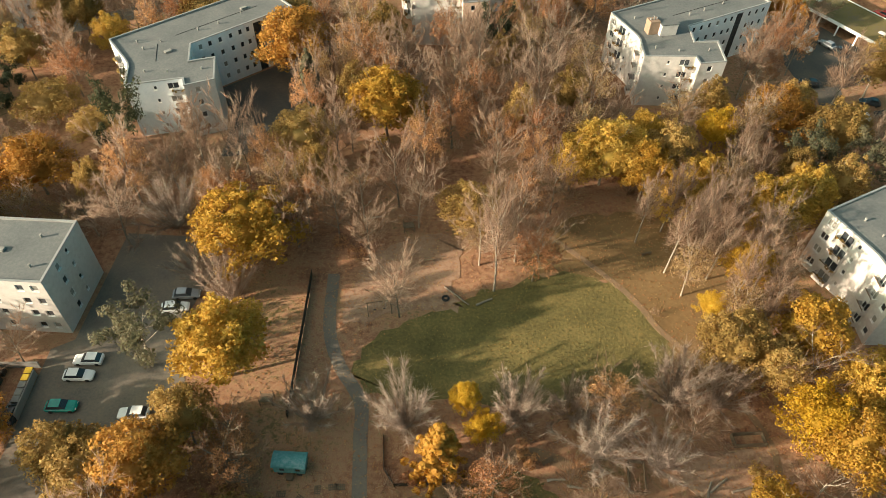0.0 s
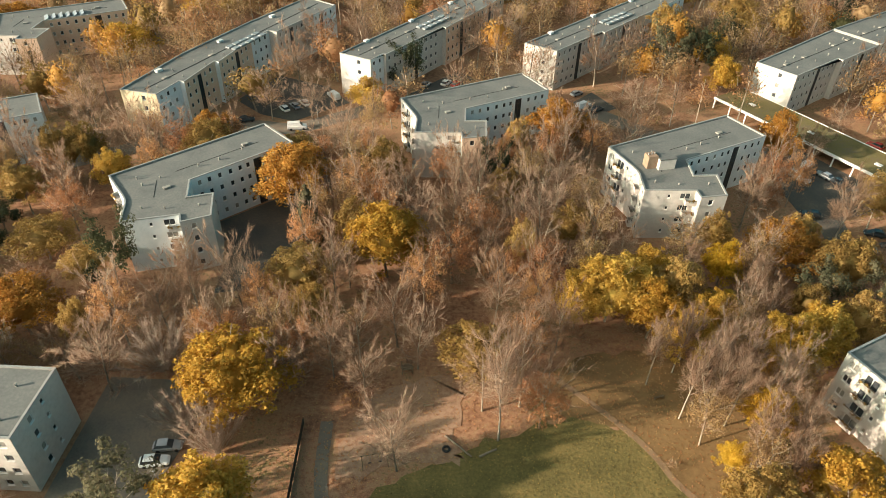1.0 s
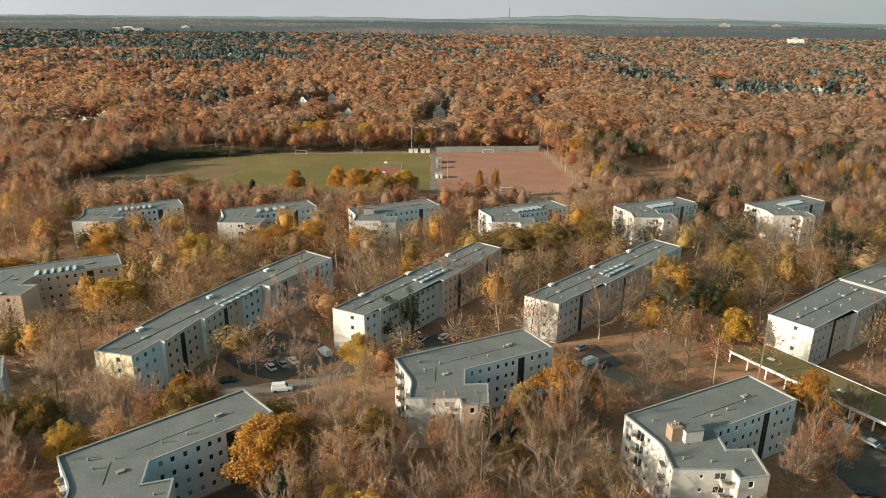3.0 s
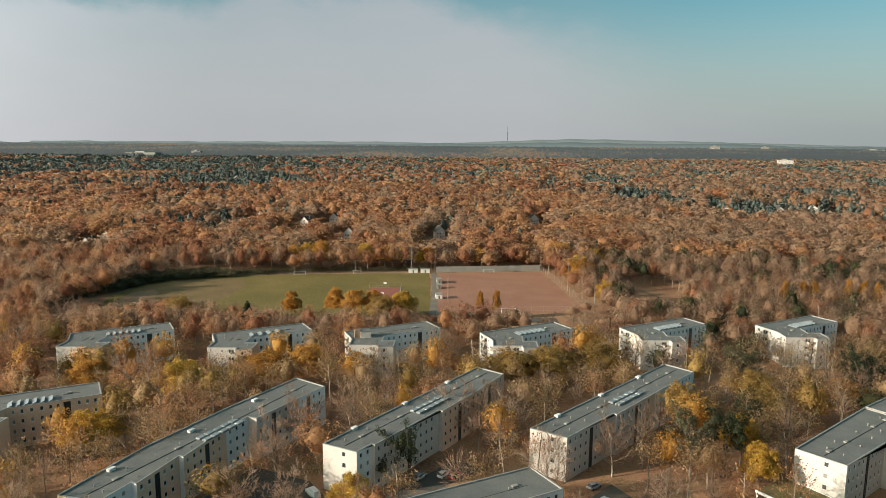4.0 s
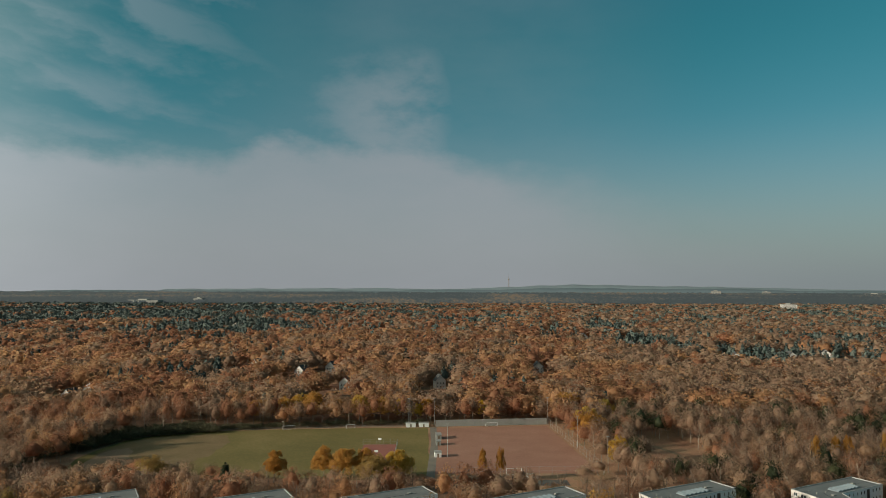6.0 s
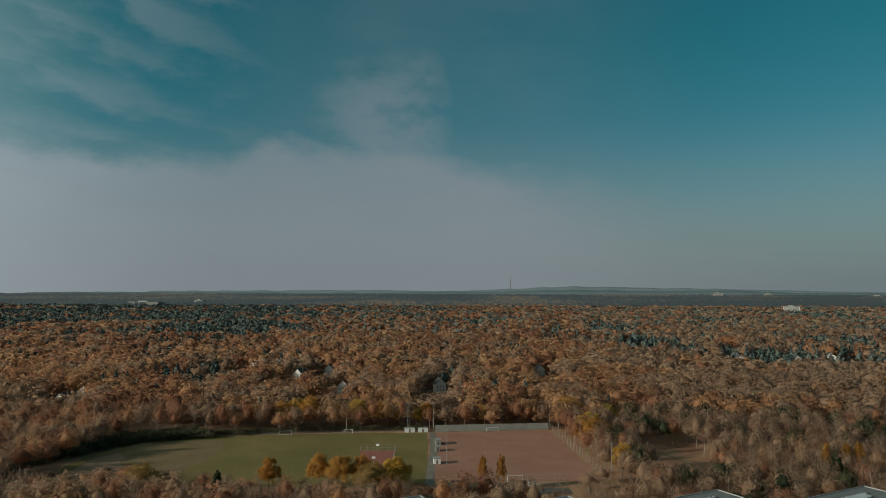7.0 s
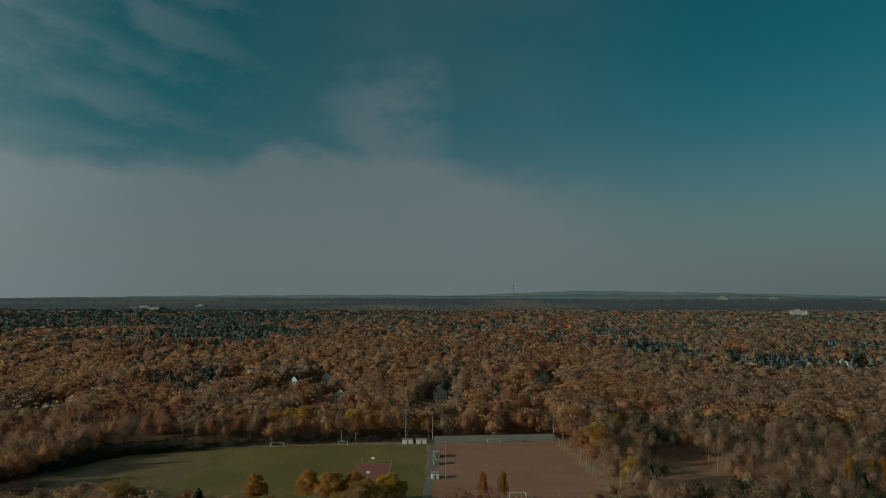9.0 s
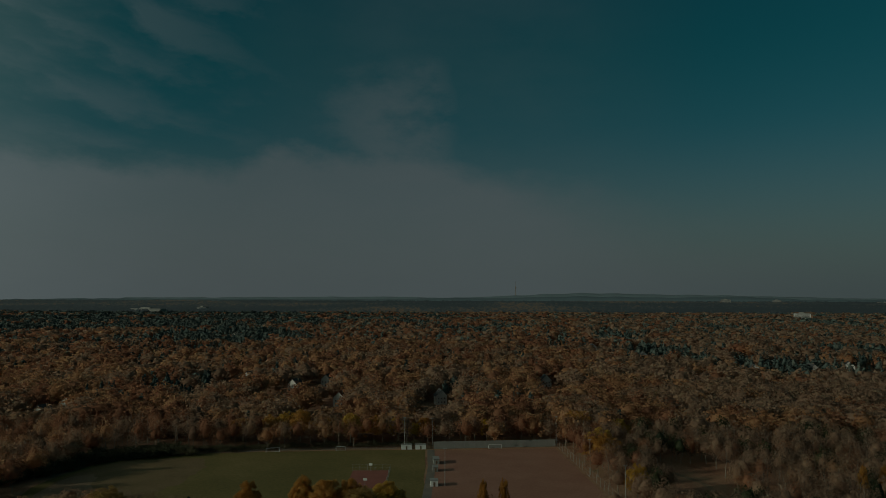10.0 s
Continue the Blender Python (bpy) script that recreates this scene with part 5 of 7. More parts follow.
TREES = {
    "gold": [(22, 100, 14, 5), (35, 98, 13, 5), (45, 98, 12, 4.5), (-34, 78, 15, 8.2), (-32, 55, 16, 7.1), (-14, 112, 17, 7.9), (28, 102, 15, 6.6), (40, 93, 11, 4.8), (55, 89, 15, 6.7), (54, 63, 14, 5.9), (55, 45, 13, 5.3), (59, 54, 13, 4.2), (-98, 252, 15, 9.0), (-27, 182, 11, 5.3), (-104, 208, 15, 8), (-80, 139, 11, 4.1), (-33, 357, 16, 7.5), (74, 198, 14, 5), (76, 215, 15, 5.9)],
    "amber": [(-37, 135, 17, 7.7), (65, 118, 13, 6.4), (-38, 37, 13, 6), (-76, 92, 12, 6.6), (-62, 156, 13, 5.6), (24, 165, 14, 7.2), (-72, 264, 15, 9), (-58, 270, 15, 8), (110, 246, 12, 5.5), (126, 258, 11, 6), (-151, 227, 13, 9), (-130, 252, 14, 8)],
    # first eleven olive trees stand out of view, added to shade the foreground
    "olive": [(-30, 22, 16, 6.5), (-20, 15, 16, 6), (-39, 11, 16, 6.5), (-12, 21, 14, 5.5), (3, 15, 15, 6), (15, 20, 14, 5.5), (-5, 7, 16, 6), (-48, 25, 15, 6), (-57, 21, 16, 6.5), (-66, 29, 16, 6.5), (-36, 19, 15, 6), (-44, 36, 12, 5.2), (-34, 44, 13, 4.6), (-72, 107, 9, 4.5), (40, 103, 15, 4.6), (48, 58, 12, 5), (-49, 39, 11, 4.7), (-83, 113, 10, 6.3), (-64, 89, 12, 3.1), (-29, 102, 14, 6.6), (-25, 94, 13, 3.6), (48, 275, 17, 11), (30, 270, 17, 10), (15, 266, 16, 9), (65, 233, 18, 7), (93, 238, 13, 8), (94, 256, 14, 8), (-42, 352, 15, 8), (-142, 354, 13, 8)],
    "yellow": [(51, 112, 12, 4.1), (49, 102, 9, 3.0), (48, 76, 12, 4), (42, 70, 7, 2.3), (51, 49, 12, 5.1), (3, 50, 9, 2.2), (6, 47, 6, 2.5)],
    "pine": [(-64, 103, 14, 5), (-44, 56, 13, 5.8), (8, 144, 12, 4.2), (65, 104, 13, 4.8), (135, 268, 14, 6), (76, 102, 13, 4.9), (-18, 198, 13, 5.8), (60, 208, 16, 6), (69, 208, 15, 6), (96, 271, 15, 7), (135, 263, 14, 7)],
    "spruce": [(-31, 120, 15, 3.2), (-103, 338, 14, 4.2)],
    "larch": [(0, 41, 14, 4.8)],
    "bare": [(-46, 96, 15, 5.5), (-56, 80, 13, 6.2), (-10, 93, 15, 5.6), (-16, 89, 14, 5.5), (-6, 88, 13, 4.4), (-12, 132, 15, 7), (4, 131, 16, 7.5), (7, 98, 15, 5.2), (17, 125, 16, 7.3), (22, 138, 15, 6.6), (18, 93, 13, 4.6), (53, 57, 11, 5.6)],
    "bare_gold": [(47, 90, 14, 5.2), (39, 75, 12, 4.2), (45, 67, 12, 4.6), (54, 83, 14, 5.0)],
    "fan": [(-35, 69, 11, 5.2), (-49, 85, 12, 6.8), (-18, 48, 9, 5.2), (-5, 48, 10, 6.2), (10.5, 50, 10, 5.6), (18.5, 51, 9, 5.0), (21.5, 45, 10, 7.2), (33.5, 54, 11, 6.8), (30, 44, 8, 5.4), (40, 54, 10, 5.3), (-41, 73, 9, 5.0)],
    "birch": [(7.6, 74, 21, 6), (62, 133, 15, 6.8), (80, 128, 16, 7.7), (37, 80, 15, 4.4), (41, 80, 15, 4.9), (47, 85, 16, 4.6), (33, 87, 14, 4), (44, 79, 15, 4.5), (-48, 100, 15, 4), (46, 72, 15, 4.8), (50, 79, 15, 5.2), (43, 86, 15, 4.8), (38, 90, 14, 4.6), (49, 66, 13, 4.6), (52, 73, 14, 4.8)],
    "russet": [(-23, 134, 15, 7.1), (-1, 111, 15, 6.7), (16, 108, 14, 6.1), (12, 90, 13, 5), (32, 160, 12, 6.1), (-170, 279, 16, 11), (-114, 250, 15, 8.9), (4, 120, 15, 6), (-6, 103, 14, 5.5)],
    "bush": [(29, 130, 5, 3.9), (-28, 36, 4, 3), (12, 44, 3, 2.4), (43, 44, 3, 2.5), (-3, 40, 3, 2)],
}
STRIP = {"amber": [(-138, 496, 12, 6), (-122, 497, 13, 6), (-104, 499, 15, 7), (-88, 498, 13, 5), (-60, 499, 13, 6), (-30, 501, 12, 5), (62, 508, 16, 8), (66, 448, 14, 7)],
         "gold": [(-112, 501, 14, 6), (-74, 500, 14, 6), (-46, 500, 12, 5), (68, 470, 13, 6), (71, 391, 13, 5), (84, 500, 13, 6)],
         "yellow": [(7, 509, 11, 4.5), (-36, 500, 10, 3.5)],
         "olive": [(-66, 361, 13, 5.5), (-56, 357, 14, 5.5), (-47, 361, 13, 5), (-88, 358, 12, 5), (5, 364, 13, 1.9), (13, 365, 13, 1.8), (160, 383, 15, 2.4), (172, 387, 15, 2.4), (178, 388, 15, 2.4), (194, 385, 16, 2.4), (201, 386, 16, 2.4), (209, 386, 15, 2.4)]}
# first two stand below the view, added for their shadows
BARE_FAR = [(-40, 29, 14, 6), (-33, 27, 13, 6), (33, 118, 10, 3.6), (-63, 55, 9, 4.9), (35, 48, 8, 4.6), (4, 231, 15, 9), (13, 223, 14, 8), (-6, 226, 14, 7.2), (-50, 199, 15, 7), (-47, 217, 15, 7.2), (-34, 225, 15, 7.4), (-53, 177, 12, 6), (-42, 178, 12, 6), (-96, 162, 15, 7), (-73, 150, 12, 5.6), (20, 189, 15, 7.8), (47, 186, 10, 7.1), (39, 206, 15, 7), (41, 161, 9, 5.6), (122, 210, 13, 7), (90, 168, 8, 5), (102, 180, 8, 4)]
rng = np.random.RandomState(7)
for kind, spots in TREES.items():
    for x, y, h, rad in spots:
        tree(kind, x, y, h * rng.uniform(0.97, 1.06), rad, rng)
for kind, spots in STRIP.items():
    for x, y, h, rad in spots:
        tree("amber" if kind == "olive" else kind, x, y, h * 1.25, rad * (1.2 if y > 440 else 1.0), rng)
for x, y, h, rad in BARE_FAR:
    tree("bare", x, y, h, rad, rng)

# places kept clear of further trees: what is built, open floor, and gaps for the camera's view
CLEAR = [LAWN, SAND, [(-64, 98), (-46, 104), (-36, 107), (-30, 122), (-36, 140), (-50, 122)], [(-62, 28), (-37, 28), (-38, 84), (-62, 84)], [(78, 134), (106, 146), (88, 178), (76, 152)], [(-58, 180), (-46, 168), (-28, 184), (-42, 200)],
         [(-18, 192), (-2, 192), (6, 208), (-4, 216)], [(20, 180), (32, 179), (46, 192), (38, 204)], [(-200, 368), (-200, 445), (-160, 465), (-20, 488), (48, 498), (66, 380), (-10, 362), (-30, 366)],
         [(68, 192), (120, 120), (136, 130), (84, 212)], [(-24, 28), (-6, 28), (-8, 56), (-22, 80), (-28, 76)], [(33, 47), (50, 47), (48, 37), (33, 37)],
         [(-92, 164), (-74, 158), (-60, 190), (-37, 236), (-56, 246)], [(-41, 195), (-25, 186), (18, 247), (3, 260)], [(12, 208), (29, 197), (84, 255), (68, 269)], [(78, 200), (93, 184), (166, 240), (151, 260)],
         [(-95, 60), (-56, 60), (-56, 76), (-95, 76)], [(14, 86), (30, 74), (38, 62), (46, 50), (38, 50), (24, 80)],
         [(12, 82), (20, 95), (34, 96), (46, 90), (48, 74), (40, 62), (30, 76)], [(-22, 86), (-16, 98), (-8, 104), (2, 100), (10, 92), (4, 86)],
         # two gaps south of car parks, so that trees don't hide them from the camera
         [(-64, 162), (-50, 150), (-36, 152), (-20, 170), (-28, 188), (-46, 180)], [(20, 166), (34, 162), (48, 176), (42, 188), (24, 184)],
         [(84, 366), (114, 366), (118, 448), (90, 448)], [(-12, 342), (50, 346), (50, 378), (-12, 374)]]
for hx, hy, ht in ((-64.4, 110.3, 14), (-11.4, 150.1, 0), (38.1, 129, 0), (66.2, 66.8, 0), (-143.3, 199.3, 0), (-134.5, 127.1, 0), (125.4, 301, 0), (67, 293, 0), (9.2, 282, 0), (-96.5, 273, 0), (-152, 270, 0), (-228, 262, 0), (-45, 279.5, 0)):
    m = pose(hx, hy, 0, 0, 0, ht)
    CLEAR.append([tuple((m @ Vector((a, b, 0)))[:2]) for a, b in ((-9, -8), (20, -8), (24, 8), (39, 22), (28, 43), (-12, 21))])
ROAD_LINE = smooth_line([(-120, 138), (-95, 152), (-72, 167), (-58, 173), (-46, 172.5), (-32, 182), (-18, 192), (-2, 195), (20, 186), (34, 190), (52, 176), (68, 172), (84, 168), (86, 150), (84, 138), (84, 124), (96, 120), (120, 124)])


def inside(x, y, poly):
    hit = False
    for (x0, y0), (x1, y1) in zip(poly, poly[1:] + poly[:1]):
        if (y0 > y) != (y1 > y) and x < (x1 - x0) * (y - y0) / (y1 - y0) + x0:
            hit = not hit
    return hit


def is_free(x, y, gap=0.55):
    if any(inside(x, y, c) for c in CLEAR):
        return False
    if any((x - a) ** 2 + (y - b) ** 2 < 30 for a, b in ROAD_LINE):
        return False
    return all((x - a) ** 2 + (y - b) ** 2 > (gap * r + 2.0) ** 2 for a, b, r in PLACED if abs(x - a) < 14)


def pick_kind(x, y, u):
    """Which tree grows where: woods of russet and bare trees in the middle, paler ones to the east."""
    n = noise.noise(Vector((x * 0.02, y * 0.02, 3.0)))
    if y < 130 and x > 25:
        bag = ("bare_gold", "olive", "bare_gold", "birch", "olive", "gold", "bare")
    elif y < 130 and x < -62:
        bag = ("russet", "bare", "olive", "bare_gold", "amber", "pine")
    elif y < 150:
        bag = ("bare", "russet", "bare_gold", "russet", "bare_gold", "russet", "olive", "bare", "russet")
    elif x > 70 and y > 230:
        bag = ("bare", "bare_gold", "olive", "bare_gold", "bare", "pine")
    elif x < -20 and y > 210:
        bag = ("russet", "bare", "bare_gold", "bare", "olive", "bare", "russet", "amber", "bare_gold")
    else:
        bag = ("bare", "bare_gold", "bare", "olive", "bare", "russet", "bare_gold", "amber")
    return bag[int((u + 0.3 * n) * len(bag)) % len(bag)]


def half_width(y):
    return 0.645 * (0.92 * y + 42) + 12


# the woods between the houses
SPOTS = []
gy = 16.0
while gy < 492:
    step = 6.6 if gy < 172 else 8.8
    gy += step
    w = half_width(gy)
    # extra trees left of the view, there to cast shadows into it
    for gx in np.arange(-w - (26 if gy < 180 else 6), w, step):
        x, y, u = gx + rng.uniform(-3, 3), gy + rng.uniform(-3, 3), rng.random_sample()
        if y < 44 and -30 < x < 46 and u < 0.6:
            continue
        if is_free(x, y):
            rad = rng.uniform(3.6, 6.2) if y < 172 else rng.uniform(4.2, 6.8)
            low = -112 < x < -62 and 80 < y < 122
            SPOTS.append((x, y, rng.uniform(6, 9.5) if low else rng.uniform(5, 9) if 332 < y < 380 and -205 < x < 66 else rng.uniform(14, 20) if y > 172 else rng.uniform(11.5, 16.5) if y > 60 else rng.uniform(6, 11), rad, pick_kind(x, y, u)))
            PLACED.append((x, y, rad))


# scrub and saplings between the trees
SCRUB = {}
SCRUB_FORMS = [dome_twigs(np.random.RandomState(330 + i), 150, 1.3, 0.03, 2.6, 2.4, 1.5, 0.2, -0.3) for i in range(4)]
SCRUB_LEAFY = [loose_leaves(np.random.RandomState(340 + i), 170, 0.2, 2.2, 1.8, 1.2, -0.3) for i in range(4)]
for gy in np.arange(24, 250, 5.2):
    w = half_width(gy)
    for gx in np.arange(-w, w, 5.2):
        x, y, u = gx + rng.uniform(-2.5, 2.5), gy + rng.uniform(-2.5, 2.5), rng.random_sample()
        if u < 0.3 or any(inside(x, y, c) for c in CLEAR) or any((x - a) ** 2 + (y - b) ** 2 < 18 for a, b in ROAD_LINE):
            continue
        if noise.noise(Vector((x * 0.05, y * 0.05, 9.0))) < (-0.12 if y > 60 else -0.4):
            continue
        k = rng.uniform(0.45, 1.15)
        if u < 0.72:
            stamp_to, (v, f, d) = "bare_scrub", SCRUB_FORMS[rng.randint(4)]
        else:
            stamp_to, (v, f, d) = ("russet_scrub" if u < 0.88 else "tan_scrub"), SCRUB_LEAFY[rng.randint(4)]
        SCRUB.setdefault(stamp_to, []).append((v * np.array([k, k, k * rng.uniform(0.8, 1.5)]) + np.array([x, y, 0]), f, d, np.full(len(v), u - 0.5)))

NEAR = 172.0
MID = {}


def stamp(store, key, form, x, y, sx, sz, turn, shade=0.0):
    v, f, d = form
    c, s = math.cos(turn), math.sin(turn)
    w, e = np.empty_like(v), np.empty_like(d)
    w[:, 0] = (v[:, 0] * c - v[:, 1] * s) * sx + x
    w[:, 1] = (v[:, 0] * s + v[:, 1] * c) * sx + y
    w[:, 2] = v[:, 2] * sz
    e[:, 0] = d[:, 0] * c - d[:, 1] * s
    e[:, 1] = d[:, 0] * s + d[:, 1] * c
    e[:, 2] = d[:, 2]
    store.setdefault(key, []).append((w, f, e, np.full(len(v), shade)))


def gather(store, name, label, category, material):
    sets = store.get(name, [])
    if sets:
        v, f, d = joined([q[:3] for q in sets])
        tagged(new(name, arrays(name, v, f, material, d, np.concatenate([q[3] for q in sets]))), label, category, kind="stuff")


def light_tree(seed, leafy, n, size):
    """A cheaper tree for the middle distance: wood and foliage."""
    r = np.random.RandomState(seed)
    trunk, wood, e1, e2 = frame_of_tree(r, limbs=6, kids=(1, 1), spread=0.8, rise=0.5)
    w = [tubes([(trunk[0][0], trunk[-1][1], 0.24, 0.06)], 3), tubes(wood[::5] if leafy else wood[::2], 3)]
    v = np.concatenate([a for a, _ in w])
    f = np.concatenate([w[0][1], w[1][1] + len(w[0][0])])
    bark = (v, f, unit_rows(v * np.array([1, 1, 0.0]) + np.array([0.01, 0, 0.3])))
    if leafy:
        return bark, leafy_crown(r, n, size, 4.8, 6.2, 8.7, 14, 0.42, -0.65, 0.5, 0.55, 0, 0.55)
    if n < 420:
        return bark, dome_twigs(r, n, 2.2, size, 4.7, 6.0, 8.8, 0.25)
    return bark, joined([dome_twigs(r, n // 2, 2.0, size, 4.7, 6.0, 8.8, 0.25), loose_leaves(r, n // 2, 0.21, 4.7, 6.0, 8.8)])


LIGHT_LEAFY = [light_tree(300 + i, True, 760, 0.27) for i in range(8)]
LIGHT_BARE = [light_tree(310 + i, False, 400, 0.036) for i in range(6)]
LIGHT_THIN = [light_tree(320 + i, False, 640, 0.034) for i in range(6)]
near_count = {}
for x, y, h, rad, kind in SPOTS:
    if y < NEAR and sum(near_count.values()) < 330:
        near_count[kind] = near_count.get(kind, 0) + 1
        tree(kind, x, y, h, rad, rng)
        continue
    turn, i, shade = rng.uniform(0, 6.28), rng.randint(6), rng.uniform(-0.5, 0.5)
    u = rng.random_sample()
    if kind in ("bare", "birch"):
        kind = "bare" if u < 0.55 else "thin_tan" if u < 0.8 else "thin_russet"
    elif kind == "bare_gold":
        kind = "thin_tan" if u < 0.75 else "tan"
    elif kind == "russet":
        kind = "thin_russet" if u < 0.65 else "russet"
    elif kind == "olive" and u < 0.5:
        kind = "thin_tan"
    elif y > 290 and kind in ("gold", "olive", "yellow"):
        kind = "amber" if u < 0.3 else "russet" if u < 0.6 else "olive"
    if y > 300 and kind.startswith("thin") and rng.random_sample() < 0.7:
        kind = kind[5:]
    form = LIGHT_BARE[i] if kind == "bare" else LIGHT_THIN[i] if kind.startswith("thin") else LIGHT_LEAFY[(2 * i + int(8 * u)) % 8]
    fol = {"bare": "bare_crowns", "gold": "gold_crowns", "yellow": "gold_crowns", "amber": "amber_crowns", "olive": "olive_crowns", "thin_russet": "russet_crowns", "russet": "russet_crowns", "pine": "pine_crowns"}.get(kind, "tan_crowns")
    if y > 300 and fol in ("tan_crowns", "olive_crowns", "russet_crowns", "amber_crowns"):
        fol = {"tan_crowns": "tan_woods", "olive_crowns": "tan_woods", "russet_crowns": "rust_woods", "amber_crowns": "orange_woods"}[fol]
    stamp(MID, "woodland_trunks", form[0], x, y, rad / 5.0, h / 15, turn, shade)
    stamp(MID, fol, form[1], x, y, rad / 5.0, h / 15, turn, shade)
gather(SCRUB, "bare_scrub", "bare twiggy scrub between the trees", "scrub", "twig")
gather(SCRUB, "russet_scrub", "low russet-leaved scrub", "scrub", "russet")
gather(SCRUB, "tan_scrub", "low dull gold scrub", "scrub", "tan")
gather(MID, "woodland_trunks", "grey-brown trunks of the woods round the houses", "trees", "bark")
gather(MID, "bare_crowns", "bare twiggy crowns of the woods", "trees", "twig")
gather(MID, "gold_crowns", "dull golden autumn crowns of the woods", "trees", "olive")
gather(MID, "amber_crowns", "amber autumn crowns of the woods", "trees", "amber")
gather(MID, "olive_crowns", "olive-brown crowns of the woods", "trees", "olive")
# these two take the darkened leaf copies, not the near trees' colours
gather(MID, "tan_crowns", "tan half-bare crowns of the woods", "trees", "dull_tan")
gather(MID, "russet_crowns", "russet crowns of the woods", "trees", "russet_darkened")
gather(MID, "tan_woods", "tan crowns of the woods round the sports ground", "trees", "wood_b")
gather(MID, "rust_woods", "rust-brown crowns of the woods round the sports ground", "trees", "wood_e")
gather(MID, "orange_woods", "orange-brown crowns of the woods round the sports ground", "trees", "wood_a")
gather(MID, "pine_crowns", "dark pine crowns of the woods", "trees", "needle")


# dark scrub round the corner of the sports field
HEDGE = {}
for line, count, big, out in (([(-218, 356), (-219, 392), (-204, 417), (-195, 438), (-174, 453), (-152, 461)], 7, 1.6, (-16, 9)), ([(-152, 467), (-128, 473), (-96, 480), (-33, 489)], 3, 1.1, (0, 3))):
    for x, y in smooth_line(line, 14):
        for _ in range(count):
            form, k, t = SCRUB_LEAFY[rng.randint(4)], big * rng.uniform(0.6, 1.2), rng.random_sample() ** 1.3
            px, py = x + out[0] * t + rng.normal(0, 1.5), y + out[1] * t + rng.normal(0, 1.0)
            stamp(HEDGE, "field_scrub", form, px, py, k * 1.3, k, rng.uniform(0, 6.28), rng.uniform(-0.5, 0.5))
gather(HEDGE, "field_scrub", "dark grey-green scrub along the edge of the sports field", "scrub", "pale_needle")


# ---------------------------------------------------------------- the forest beyond the sports ground
def far_crown(seed, level, n, size, conic=False):
    """A leafy crown over a short trunk, 15 m high and about 5 m in radius."""
    r = np.random.RandomState(seed)
    if conic:
        return leafy_crown(r, n, size, 3.7, 6.6, 8.3, 14, 0.36, -0.6, 0.4, 0.6, level, 0.7, True)
    return leafy_crown(r, n, size, 5.4, 6.5, 8.0, 18, 0.36, -0.85, 0.4, 0.62, level, 0.64, rough=0.34)


FAR = {}
GRADES = ((1, 0, 240, 0.56), (2, 0, 84, 0.92), (3, 0, 26, 1.5), (4, 0, 10, 2.5))
CROWNS = {g: [far_crown(400 + 20 * g + i, lv, n, s) for i in range(9)] for g, lv, n, s in GRADES}
CONES = {g: [far_crown(500 + 20 * g + i, lv, n // 2, s * 1.1, True) for i in range(5)] for g, lv, n, s in GRADES}
HOUSES = [(-299, 586, 0, 14), (-297, 549, 1, 10), (-224, 757, 2, 11), (-163, 702, 1, 11), (-142, 737, 2, 10), (-107, 626, 0, 9), (-29, 643, 2, 9), (215, 1008, 1, 11), (64, 749, 2, 10), (171, 1156, 1, 13), (387, 790, 1, 14), (366, 871, 2, 12), (342, 1089, 0, 13), (-158, 1380, 1, 15), (-476, 1417, 1, 16), (300, 860, 1, 11), (420, 900, 2, 12)]


